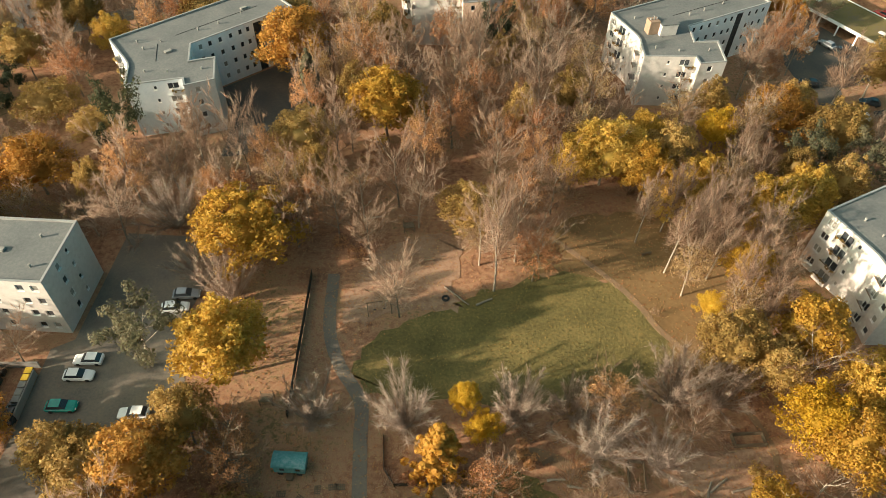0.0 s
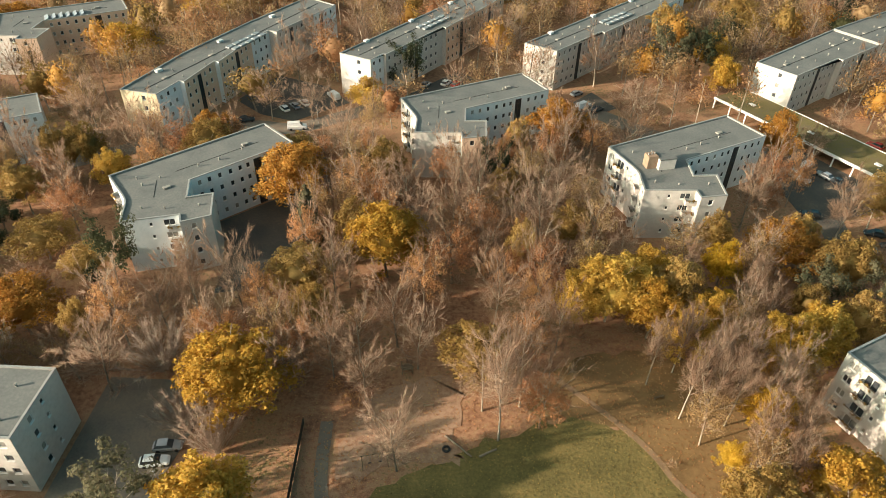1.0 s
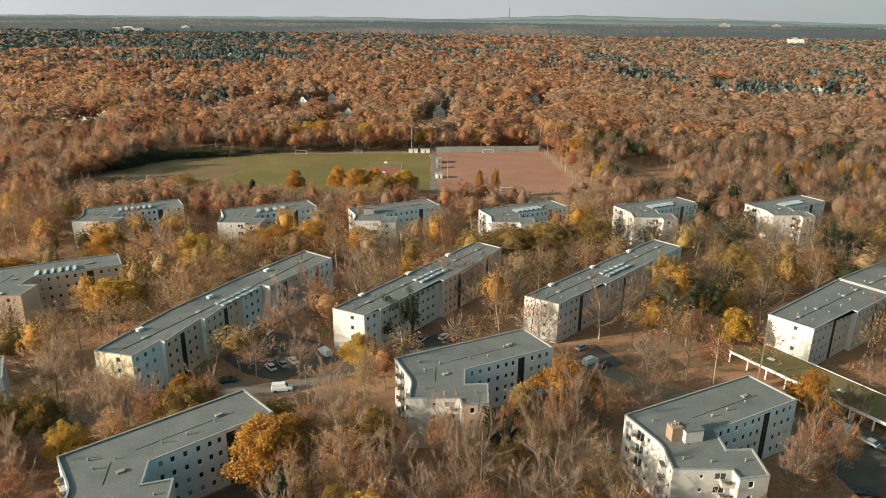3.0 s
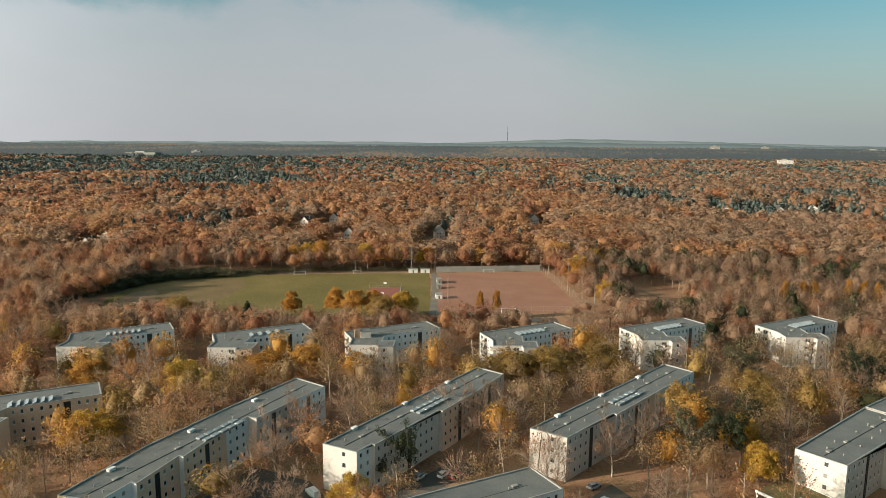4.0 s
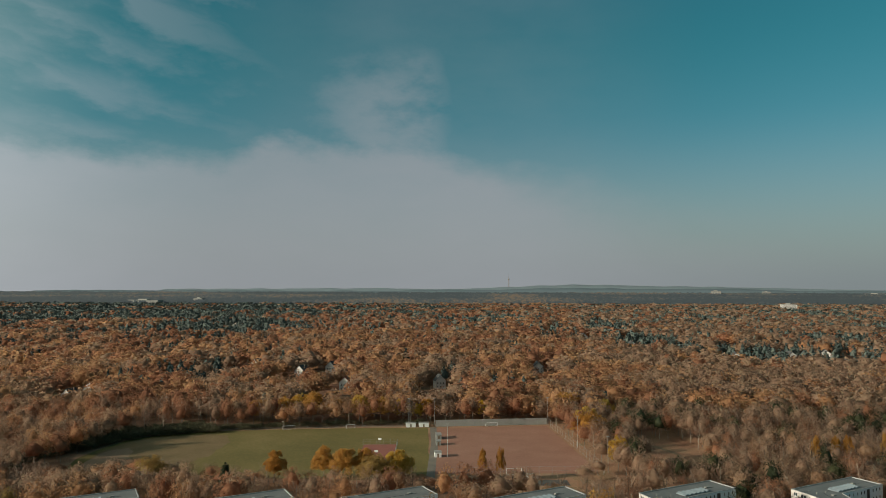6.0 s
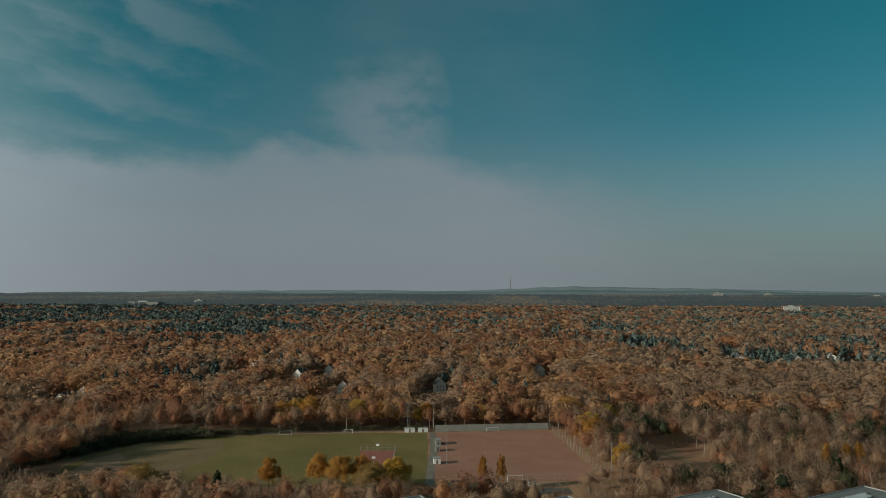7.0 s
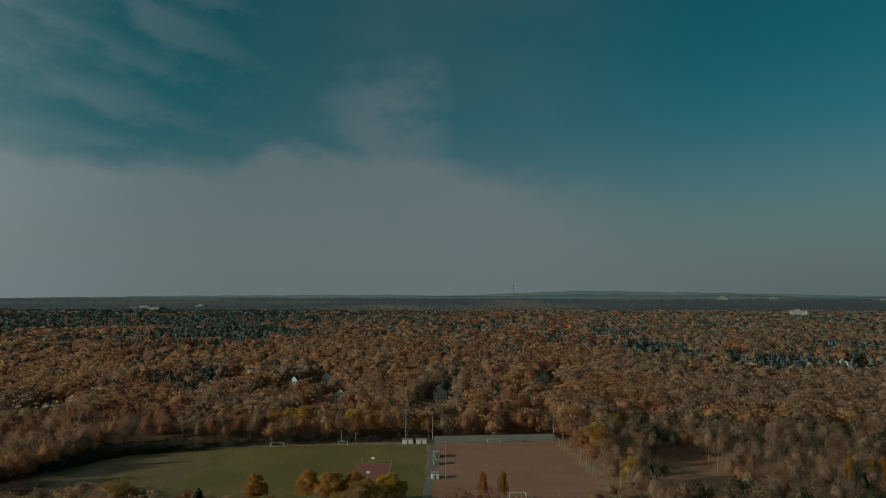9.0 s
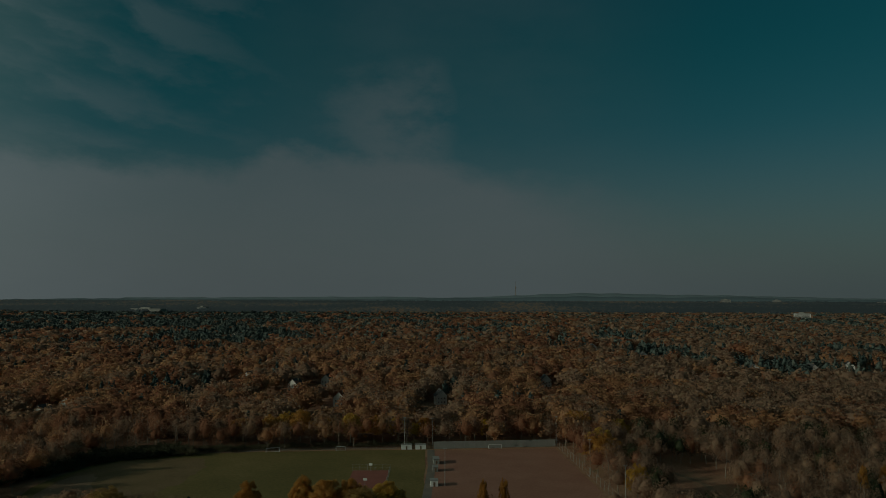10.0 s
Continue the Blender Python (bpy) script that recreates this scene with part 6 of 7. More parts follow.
def far_ring(y0, y1, step, n):
    y = y0
    while y < y1:
        for gx in np.arange(-0.76 * y - 20, 0.60 * y + 40, step):
            x, yy = gx + rng.uniform(-0.5, 0.5) * step, y + rng.uniform(-0.5, 0.5) * step
            if any(abs(x - hx) < 13 and -24 < yy - hy < 10 for hx, hy, _, _ in HOUSES):
                continue
            if yy < 500 and is_free(x, yy) is False:
                continue
            big = noise.noise(Vector((x * 0.006, yy * 0.004, 1.0)))
            small = noise.noise(Vector((x * 0.02, yy * 0.02, 5.0)))
            edge = noise.noise(Vector((x * 0.0035, yy * 0.0035, 8.0))) + 0.3 * noise.noise(Vector((x * 0.012, yy * 0.012, 3.0)))
            u = rng.random_sample()
            if abs(x - 400) < 110 and abs(yy - 850) < 70:
                big += 0.45
            # more of the haze-tinted conifers with distance
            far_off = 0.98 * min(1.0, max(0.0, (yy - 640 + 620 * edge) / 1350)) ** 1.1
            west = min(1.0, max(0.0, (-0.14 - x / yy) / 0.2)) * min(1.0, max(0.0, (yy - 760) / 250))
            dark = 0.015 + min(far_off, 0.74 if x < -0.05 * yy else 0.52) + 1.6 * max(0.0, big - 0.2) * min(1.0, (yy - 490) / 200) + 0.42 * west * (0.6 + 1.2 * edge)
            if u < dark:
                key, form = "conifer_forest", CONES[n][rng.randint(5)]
                sx, sz = rng.uniform(0.8, 1.3) * step / 9.0, rng.uniform(0.95, 1.35)
            else:
                east = x > 60 + 0.1 * yy
                key = "tan_forest" if (small + (0.28 if east else -0.12) + rng.normal(0, 0.2)) > 0 else "orange_forest"
                if key == "orange_forest" and u > 0.62:
                    key = "rust_forest"
                form = CROWNS[n][rng.randint(9)]
                sx, sz = rng.uniform(0.95, 1.5) * step / 9.0, rng.uniform(1.12, 1.55)
            # gardens before the villas, their trees shrunk so the villas show from the camera
            if any(abs(x - hx) < 16 and -110 < yy - hy < 0 for hx, hy, _, _ in HOUSES):
                sx, sz = sx * 0.6, sz * 0.32
            stamp(FAR, key, form, x, yy, sx, sz, rng.uniform(0, 6.28), rng.uniform(-0.4, 0.4) + 0.6 * small)
        y += step * 0.95


far_ring(496, 700, 13.0, 1)
far_ring(700, 1100, 14.5, 2)
far_ring(1100, 1900, 17.0, 3)
far_ring(1900, 2750, 22.0, 4)
gather(FAR, "orange_forest", "orange-brown autumn forest to the horizon", "forest", "wood_a")
gather(FAR, "rust_forest", "rust-brown autumn forest", "forest", "wood_e")
gather(FAR, "tan_forest", "tan half-bare autumn forest", "forest", "wood_b")
gather(FAR, "conifer_forest", "dark conifer forest, tinted blue-green for haze", "forest", "wood_c")


def distant_forest():
    """The closed canopy of the last kilometres, crown by crown in rows, raised to fit the horizon in view."""
    r = np.random.RandomState(77)
    v, f, shade, y = [], [], [], 2740.0
    while y < 4890:
        dx = y * 0.0036
        xs = np.arange(-0.78 * y, 0.62 * y, dx)
        xs = xs + r.uniform(-0.3, 0.3, len(xs)) * dx
        tops = 15 + r.uniform(0, 9, len(xs)) + 15 * max(0.0, (y - 2200) / 2700)
        own = r.uniform(-0.45, 0.45, len(xs)) - 0.3 + 1.1 * np.array([noise.noise(Vector((x * 0.0022, y * 0.0012, 4.0))) for x in xs])
        for x, z, o in zip(xs, tops, own):
            v += [(x - dx * 0.72, y - 6, z - 14), (x + dx * 0.72, y - 6, z - 14), (x + dx * 0.42, y, z - 3), (x + r.uniform(-0.2, 0.2) * dx, y + 3, z), (x - dx * 0.42, y, z - 3)]
            k = len(v) - 5
            f += [(k, k + 1, k + 2), (k, k + 2, k + 4), (k + 4, k + 2, k + 3)]
            shade += [o] * 5
        y += 26 + (y - 2740) * 0.012
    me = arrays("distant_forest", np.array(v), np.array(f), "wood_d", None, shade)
    tagged(new("distant_forest", me), "forest near the horizon, bluish colour standing for haze", "forest", kind="stuff")


distant_forest()


def hills():
    """Low backdrop hills on the horizon with haze in their colour, paler in the row behind."""
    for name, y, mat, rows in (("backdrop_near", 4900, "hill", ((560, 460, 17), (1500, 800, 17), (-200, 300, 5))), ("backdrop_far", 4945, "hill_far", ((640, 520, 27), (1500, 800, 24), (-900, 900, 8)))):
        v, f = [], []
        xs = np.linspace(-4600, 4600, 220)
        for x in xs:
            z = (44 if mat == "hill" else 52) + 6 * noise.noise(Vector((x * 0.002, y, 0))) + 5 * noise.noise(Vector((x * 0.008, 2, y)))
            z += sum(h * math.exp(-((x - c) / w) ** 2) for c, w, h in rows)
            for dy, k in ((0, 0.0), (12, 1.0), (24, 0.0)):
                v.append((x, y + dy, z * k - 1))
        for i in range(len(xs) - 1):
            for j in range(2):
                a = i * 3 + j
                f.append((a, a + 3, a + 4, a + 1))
        tagged(solid(v, f, name, mat, smooth=True), "low backdrop hills on the horizon, haze in their blue-grey colour", "hills", kind="structure")


hills()


# ---------------------------------------------------------------- far houses and landmarks
def gabled_house(x, y, style, w, rng):
    """A villa half hidden by the woods."""
    label = ("white-walled villa with a red tiled gable roof", "white villa with a pale gable and grey roof", "small house with a dark steep gable roof")[style]
    ob = thing("house", label, "house", (x, y, 0), rng.uniform(-25, 25), "villas in the woods")
    d, e, r = w * 0.8, 7.2, 11.8
    v = [(-w / 2, -d / 2, 0), (w / 2, -d / 2, 0), (w / 2, d / 2, 0), (-w / 2, d / 2, 0), (-w / 2, -d / 2, e), (w / 2, -d / 2, e), (w / 2, d / 2, e), (-w / 2, d / 2, e), (0, -d / 2, r), (0, d / 2, r)]
    solid(v, [(0, 1, 5, 8, 4), (2, 3, 7, 9, 6), (1, 2, 6, 5), (3, 0, 4, 7)], "wall", "render", ob)
    tile = ("red_tile", "dark_tile", "dark_tile")[style]
    for s in (-1, 1):
        a, b = (s * (w / 2 + 0.5), e - 0.45), (0, r + 0.12)
        y0, y1 = -d / 2 - 0.5, d / 2 + 0.5
        vv = [(a[0], y0, a[1]), (b[0], y0, b[1]), (b[0], y1, b[1]), (a[0], y1, a[1])]
        vv += [(p, q, z + 0.2) for p, q, z in vv]
        solid(vv, box_data(0, 0, 0, 1, 1, 1)[1], "roof", tile, ob)
    block("chimney", "brick", ob, (w * 0.18, 0.5, r - 2.5, w * 0.18 + 0.7, 1.2, r + 0.9), 0.03)
    for i, u in enumerate((-w * 0.28, 0.0, w * 0.28)):
        for z in (1.2, 4.2):
            fr, panes = window_meshes(1.1, 1.5, "plain")
            o = new("window", fr)
            o.parent = ob
            o.matrix_basis = Matrix.Translation((u - 0.55, -d / 2 - 0.2, z))
            pn = new("pane", panes[0])
            pn.parent = o
    return ob


for hx, hy, st, hw in HOUSES:
    gabled_house(hx, hy, st, hw, rng)


def tower_block(x, y, w, d, h, label):
    ob = thing("far_building", label, "building", (x, y, 0), -20)
    # walls past 2500 m are greyed so that white buildings look dimmer
    block("wall", "grey_panel" if y > 2500 else "render", ob, (-w / 2, -d / 2, 0, w / 2, d / 2, h))
    block("roof", "roof", ob, (-w / 2 + 0.5, -d / 2 + 0.5, h + 0.01, w / 2 - 0.5, d / 2 - 0.5, h + 1))
    block("stair_head", "grey_panel", ob, (-w * 0.2, -d / 4, h + 1.01, w * 0.1, d / 4, h + 5))
    for z in np.arange(h - 12, h - 1, 3.2):
        block("window_band", "glass", ob, (-w / 2 + 2, -d / 2 - 0.1, z, w / 2 - 2, -d / 2 - 0.01, z + 1.3))


tower_block(982, 2260, 46, 18, 27, "white slab block standing over the forest")
tower_block(2480, 4450, 110, 30, 34, "pale long building on the horizon")
tower_block(2330, 4000, 70, 24, 26, "pale low building on the horizon")
tower_block(-1325, 2760, 160, 30, 24, "long pale hall in the far forest")
tower_block(-1160, 2900, 46, 20, 28, "white building in the far forest")
tower_block(1560, 4600, 60, 20, 48, "white building on the hazy ridge")
tower_block(1900, 4650, 50, 20, 44, "white building on the hazy ridge")


def mast():
    ob = thing("radio_mast", "slender grey radio mast on a far hill", "mast", (238, 4972, 0))
    bm = bmesh.new()
    rod(bm, (0, 0, -1), (0, 0, 130), 2.6, 1.7, 8)
    part("shaft", bm, "timber", ob)
    bm = bmesh.new()
    rod(bm, (0, 0, 130), (0, 0, 172), 1.2, 0.5, 6)
    part("antenna", bm, "timber", ob)
    bm = bmesh.new()
    rod(bm, (0, 0, 122), (0, 0, 128), 4.2, 4.2, 10)
    part("platform", bm, "timber", ob)


mast()


# ---------------------------------------------------------------- sports ground
def fence_run(points, height, spacing, name, label, material="grey_panel", mesh_wire=True, top=0.06):
    """Posts with rails, and panels where they are closed."""
    ob = thing(name, label, "fence", (points[0][0], points[0][1], 0))
    base = Vector((points[0][0], points[0][1], 0))
    for a, b in zip(points, points[1:]):
        a, b = Vector((*a, 0)) - base, Vector((*b, 0)) - base
        n = max(1, round((b - a).length / spacing))
        d = (b - a) / n
        for i in range(n + 1):
            bm = bmesh.new()
            p = a + d * i
            rod(bm, p - Vector((0, 0, 0.1)), p + Vector((0, 0, height)), top, top, 6)
            part("post", bm, "metal", ob)
        for i in range(n):
            p, q = a + d * i, a + d * (i + 1)
            side = Vector((-d.y, d.x, 0)).normalized() * 0.03
            if mesh_wire:
                bm = bmesh.new()
                for z in (0.1, height * 0.5, height - 0.05):
                    rod(bm, p + Vector((0, 0, z)), q + Vector((0, 0, z)), 0.03, 0.03, 5)
                part("rail", bm, "metal", ob)
            else:
                v = [p - side, q - side, q + side, p + side]
                v = [c + Vector((0, 0, 0.12)) for c in v] + [c + Vector((0, 0, height)) for c in v]
                solid(v, box_data(0, 0, 0, 1, 1, 1)[1], "panel", material, ob)
    return ob


fence_run([(-23, 484), (47, 495)], 4.2, 6, "ball_fence", "high grey panelled fence behind the clay pitch", "grey_panel", False)
fence_run([(48, 494), (63, 384)], 4.0, 6, "wire_fence", "wire fence along the clay pitch")
fence_run([(62, 381), (-17, 373)], 4.0, 6, "wire_fence", "wire fence at the near end of the clay pitch")
fence_run([(-190, 447), (-160, 464), (-96, 477), (-44, 484)], 1.1, 6, "rail_fence", "low pale rail round the grass field")


def floodlight(x, y, h=17):
    ob = thing("floodlight_mast", "tall grey floodlight mast at the pitch", "floodlight", (x, y, 0), 0, "floodlights")
    bm = bmesh.new()
    rod(bm, (0, 0, -0.1), (0, 0, h), 0.16, 0.09, 8)
    part("pole", bm, "metal", ob)
    for s in (-0.7, 0.2):
        block("lamp", "metal", ob, (s, -0.25, h - 0.2, s + 0.55, 0.2, h + 0.25), 0.05)


for x, y in ((47.6, 495.6), (57.6, 433.8), (64.5, 383), (-12.5, 409), (-24, 486), (-40, 486.5)):
    floodlight(x, y)


def goal(x, y, turn, w=7.3, h=2.44):
    ob = thing("football_goal", "white football goal frame with net bars", "goal", (x, y, 0), turn, "football goals")
    for a, b, nm in (((-w / 2, 0, 0), (-w / 2, 0, h), "post"), ((w / 2, 0, 0), (w / 2, 0, h), "post"), ((-w / 2, 0, h), (w / 2, 0, h), "crossbar"), ((-w / 2, 0, h), (-w / 2, 1.6, 0), "stay"), ((w / 2, 0, h), (w / 2, 1.6, 0), "stay"), ((-w / 2, 1.6, 0.05), (w / 2, 1.6, 0.05), "ground_bar")):
        bm = bmesh.new()
        rod(bm, a, b, 0.09, 0.09, 6)
        part(nm, bm, "white", ob)


goal(12, 487, 9)
goal(-112, 470, 12)
goal(-75, 476, 10, 5)
goal(20, 380, 186)


def hut(x, y, w, d, h, label, wall="white", roof="grey_panel", turn=8):
    ob = thing("hut", label, "hut", (x, y, 0), turn, "huts")
    block("wall", wall, ob, (-w / 2, -d / 2, -0.1, w / 2, d / 2, h), 0.02)
    block("roof", roof, ob, (-w / 2 - 0.2, -d / 2 - 0.2, h + 0.005, w / 2 + 0.2, d / 2 + 0.2, h + 0.2), 0.04)
    block("door", "timber", ob, (-0.45, -d / 2 - 0.04, 0, 0.45, -d / 2 - 0.005, 2.0), 0.01)


hut(-38.5, 483, 6, 2.5, 2.6, "white container hut beside the grass field")
hut(-30.5, 484, 6, 2.5, 2.6, "pale container hut beside the grass field")
hut(-19.5, 452, 3, 6, 2.6, "green-grey dugout beside the clay pitch", "grey_panel")
hut(-17.6, 410, 3.5, 4, 2.6, "small white hut beside the clay pitch")
hut(-18.8, 436, 2.5, 4, 2.4, "small grey shelter at the clay pitch", "grey_panel")


def hoop(x, y, turn):
    ob = thing("basketball_hoop", "white basketball backboard on a pole", "hoop", (x, y, 0), turn, "hoops")
    bm = bmesh.new()
    rod(bm, (0, 0, 0), (0, 0, 3.6), 0.09, 0.07, 8)
    part("pole", bm, "metal", ob)
    block("backboard", "white", ob, (-0.9, -0.5, 2.9, 0.9, -0.42, 4.0), 0.02)
    block("arm", "metal", ob, (-0.05, -0.42, 3.2, 0.05, 0.0, 3.3))


hoop(-51, 433.5, 0)
hoop(-49, 405, 180)
fence_run([(-60.5, 434.5), (-41.5, 436), (-39.5, 404)], 3.0, 4, "court_fence", "tall pale fence round the ball court")


# ---------------------------------------------------------------- cars
def lofted(bm, sections):
    """Skins a row of closed sections of equal length."""
    rings = [[bm.verts.new(p) for p in s] for s in sections]
    n = len(rings[0])
    for a, b in zip(rings, rings[1:]):
        for i in range(n):
            j = (i + 1) % n
            bm.faces.new((a[i], a[j], b[j], b[i]))
    bm.faces.new(rings[0][::-1])
    bm.faces.new(rings[-1])


def car_section(x, z0, z1, w, tuck):
    """A rounded cross-section of a car's body."""
    return [(x, -w, z0 + 0.12), (x, -w * 0.93, z0), (x, w * 0.93, z0), (x, w, z0 + 0.12), (x, w, z1 - 0.14), (x, w * tuck, z1), (x, -w * tuck, z1), (x, -w, z1 - 0.14)]


def make_car(paint, label, van=False):
    ob = thing("van" if van else "car", label, "van" if van else "car", group="parked cars")
    L, w = (2.65, 0.98) if van else (2.2, 0.9)
    hood, belt, top = (1.15, 1.25, 2.05) if van else (0.82, 0.95, 1.48)
    bm = bmesh.new()
    lofted(bm, [car_section(x, z0, z1, ww, 0.9) for x, z0, z1, ww in ((-L, 0.42, belt - 0.12, w * 0.84), (-L + 0.18, 0.26, belt, w * 0.97), (-L * 0.3, 0.22, belt, w), (L * 0.3, 0.22, belt, w), (L * 0.42, 0.22, hood + 0.06, w), (L - 0.3, 0.24, hood - 0.08, w * 0.95), (L, 0.36, hood - 0.25, w * 0.78))])
    part("body", bm, paint, ob)
    x0, x1 = (-L + 0.12, L * 0.55) if van else (-L + 0.25, L * 0.38)
    bm = bmesh.new()
    r0, r1 = (x0 + 0.1, x1 - 0.75) if van else (x0 + 0.55, x1 - 0.75)
    a = [(x0, -w * 0.88, belt - 0.02), (x1, -w * 0.88, belt - 0.02), (x1, w * 0.88, belt - 0.02), (x0, w * 0.88, belt - 0.02)]
    b = [(r0, -w * 0.72, top - 0.05), (r1, -w * 0.72, top - 0.05), (r1, w * 0.72, top - 0.05), (r0, w * 0.72, top - 0.05)]
    va, vb = [bm.verts.new(p) for p in a], [bm.verts.new(p) for p in b]
    for i in range(4):
        bm.faces.new((va[i], va[(i + 1) % 4], vb[(i + 1) % 4], vb[i]))
    bm.faces.new(vb)
    bm.faces.new(va[::-1])
    part("glasshouse", bm, paint if van else "glass", ob, "" if van else "dark tinted windows")
    block("roof", paint, ob, (r0 - 0.04, -w * 0.76, top - 0.045, r1 + 0.04, w * 0.76, top + 0.02), 0.03)
    if van:
        block("windscreen", "glass", ob, (-0.02, -w * 0.72, -0.01, 0.02, w * 0.72, 0.85), 0.0, "", Matrix.Translation((x1 - 0.02, 0, belt + 0.02)) @ Matrix.Rotation(-0.73, 4, "Y"))
    for sx in (-1, 1):
        for sy in (-1, 1):
            bm = bmesh.new()
            rod(bm, (sx * L * 0.62, sy * (w - 0.2), 0.32), (sx * L * 0.62, sy * (w + 0.01), 0.32), 0.32, 0.32, 12)
            part("wheel", bm, "rubber", ob)
    for sy in (-1, 1):
        block("headlight", "lamp_lens", ob, (L - 0.12, sy * w * 0.58 - 0.16, hood - 0.34, L - 0.01, sy * w * 0.58 + 0.16, hood - 0.2), 0.02)
        block("tail_light", "car_red", ob, (-L - 0.01, sy * w * 0.66 - 0.1, belt - 0.35, -L + 0.1, sy * w * 0.66 + 0.1, belt - 0.18), 0.02)
    return ob


CARS = {
    ("car_white", False, "white hatchback parked on asphalt"): [(-53.7, 56.2, 184), (-54, 53.4, 4), (-43.8, 47.7, 184), (-43.8, 66.8, 10), (87.3, 127.7, 170), (-51, 182.9, 130), (-6, 203.9, 60), (-46.1, 186.9, 130)],
    ("car_green", False, "bright green hatchback parked in shade"): [(-54.4, 48.2, 5)],
    ("car_silver", False, "silver saloon car parked on asphalt"): [(-42.8, 69.6, 8), (90, 157.6, 122), (31.4, 150.3, 60), (-48.4, 184.8, 130), (-12.2, 202.2, 60), (33.2, 199.7, 40), (9, 369, 5), (96, 150, 120)],
    ("car_dark", False, "dark car parked in shade"): [(-61, 46.9, 95), (91.8, 155.2, 122), (80.2, 140.1, 160), (93.2, 128.9, 170), (-59.7, 175.5, 20), (37.8, 189.5, 40), (20, 370, 5), (91.6, 133.4, 165)],
    ("car_red", False, "bright red car beside a long block"): [(-3, 203.4, 60), (109.9, 174.2, 125)],
    ("car_white", True, "white delivery van parked on asphalt"): [(87.2, 161.8, 40), (83.4, 156.0, 305), (-38.5, 191.9, 130), (-45, 172.2, 12), (34.2, 191.1, 40), (28, 372, 5)],
}
for (paint, van, label), spots in CARS.items():
    first = make_car(paint, label, van)
    for i, (x, y, turn) in enumerate(spots):
        if i == 0:
            first.matrix_basis = pose(x, y, 0.075, 0, 0, turn)
        else:
            copy_thing(first, pose(x, y, 0.075, 0, 0, turn))


# ---------------------------------------------------------------- playground and yard
def board_fence(points, height, label, material="fence"):
    base = Vector((*points[0], 0))
    ob = thing("board_fence", label, "fence", tuple(base))
    for a, b in zip(points, points[1:]):
        a, b = Vector((*a, 0)) - base, Vector((*b, 0)) - base
        n = max(1, round((b - a).length / 2.4))
        d = (b - a) / n
        ang = math.atan2(d.y, d.x)
        for i in range(n):
            t = Matrix.Translation(a + d * i) @ Matrix.Rotation(ang, 4, "Z")
            block("post", material, ob, (0, -0.05, -0.1, 0.1, 0.05, height + 0.08), 0.0, "", t)
            for z in np.arange(0.05, height - 0.1, 0.2):
                block("board", material, ob, (0.105, -0.02, z, d.length - 0.005, 0.02, z + 0.19), 0.0, "", t)
    return ob


board_fence([(-22.0, 48.5), (-23.2, 75.5)], 1.6, "long dark timber fence beside the footpath")
board_fence([(-8.0, 46.5), (-7.4, 41.6), (-5.8, 39.4), (2.0, 40.0)], 0.9, "low dark timber fence round a hedge")


def wagon():
    """Site wagon with a rounded teal roof."""
    ob = thing("site_wagon", "site wagon with a rounded teal roof in the yard", "wagon", (-19.9, 41.2, 0), 0)
    block("body", "teal", ob, (-2.1, -1.1, 0.7, 2.1, 1.1, 2.3), 0.04, "teal boarded wall")
    bm = bmesh.new()
    secs = []
    for x in (-2.3, 2.3):
        secs.append([(x, math.cos(t) * 1.25, 2.31 + math.sin(t) * 0.55) for t in np.linspace(0, math.pi, 9)])
    lofted(bm, secs)
    part("roof", bm, "teal", ob, "rounded pale teal roof")
    for sx in (-1.3, 1.3):
        for sy in (-1, 1):
            bm = bmesh.new()
            rod(bm, (sx, sy * 0.9, 0.4), (sx, sy * 1.08, 0.4), 0.4, 0.4, 12)
            part("wheel", bm, "rubber", ob)
    block("chassis", "fence", ob, (-2.1, -0.85, 0.5, 2.1, 0.85, 0.69))
    block("steps", "timber", ob, (-0.4, -1.9, -0.05, 0.5, -1.11, 0.6), 0.02)
    for sx in (-1.2, 0.9):
        block("window", "glass", ob, (sx, -1.13, 1.4, sx + 0.6, -1.101, 2.0))


wagon()


def pallet(x, y, turn, z=0.0):
    ob = thing("pallet", "weathered wooden pallet on the ground", "pallet", (x, y, z), turn, "pallets")
    for k in range(3):
        block("bearer", "timber", ob, (-0.6, -0.4 + 0.36 * k, 0, 0.6, -0.32 + 0.36 * k, 0.1))
    for k in range(5):
        block("slat", "timber", ob, (-0.6 + 0.26 * k, -0.42, 0.102, -0.46 + 0.26 * k, 0.42, 0.125))


for x, y, turn in ((-13.9, 38.8, 10), (-12.9, 38.9, 0), (-15.9, 38.3, 95), (-20.6, 37.5, 5), (-18.2, 36.9, 60)):
    pallet(x, y, turn)


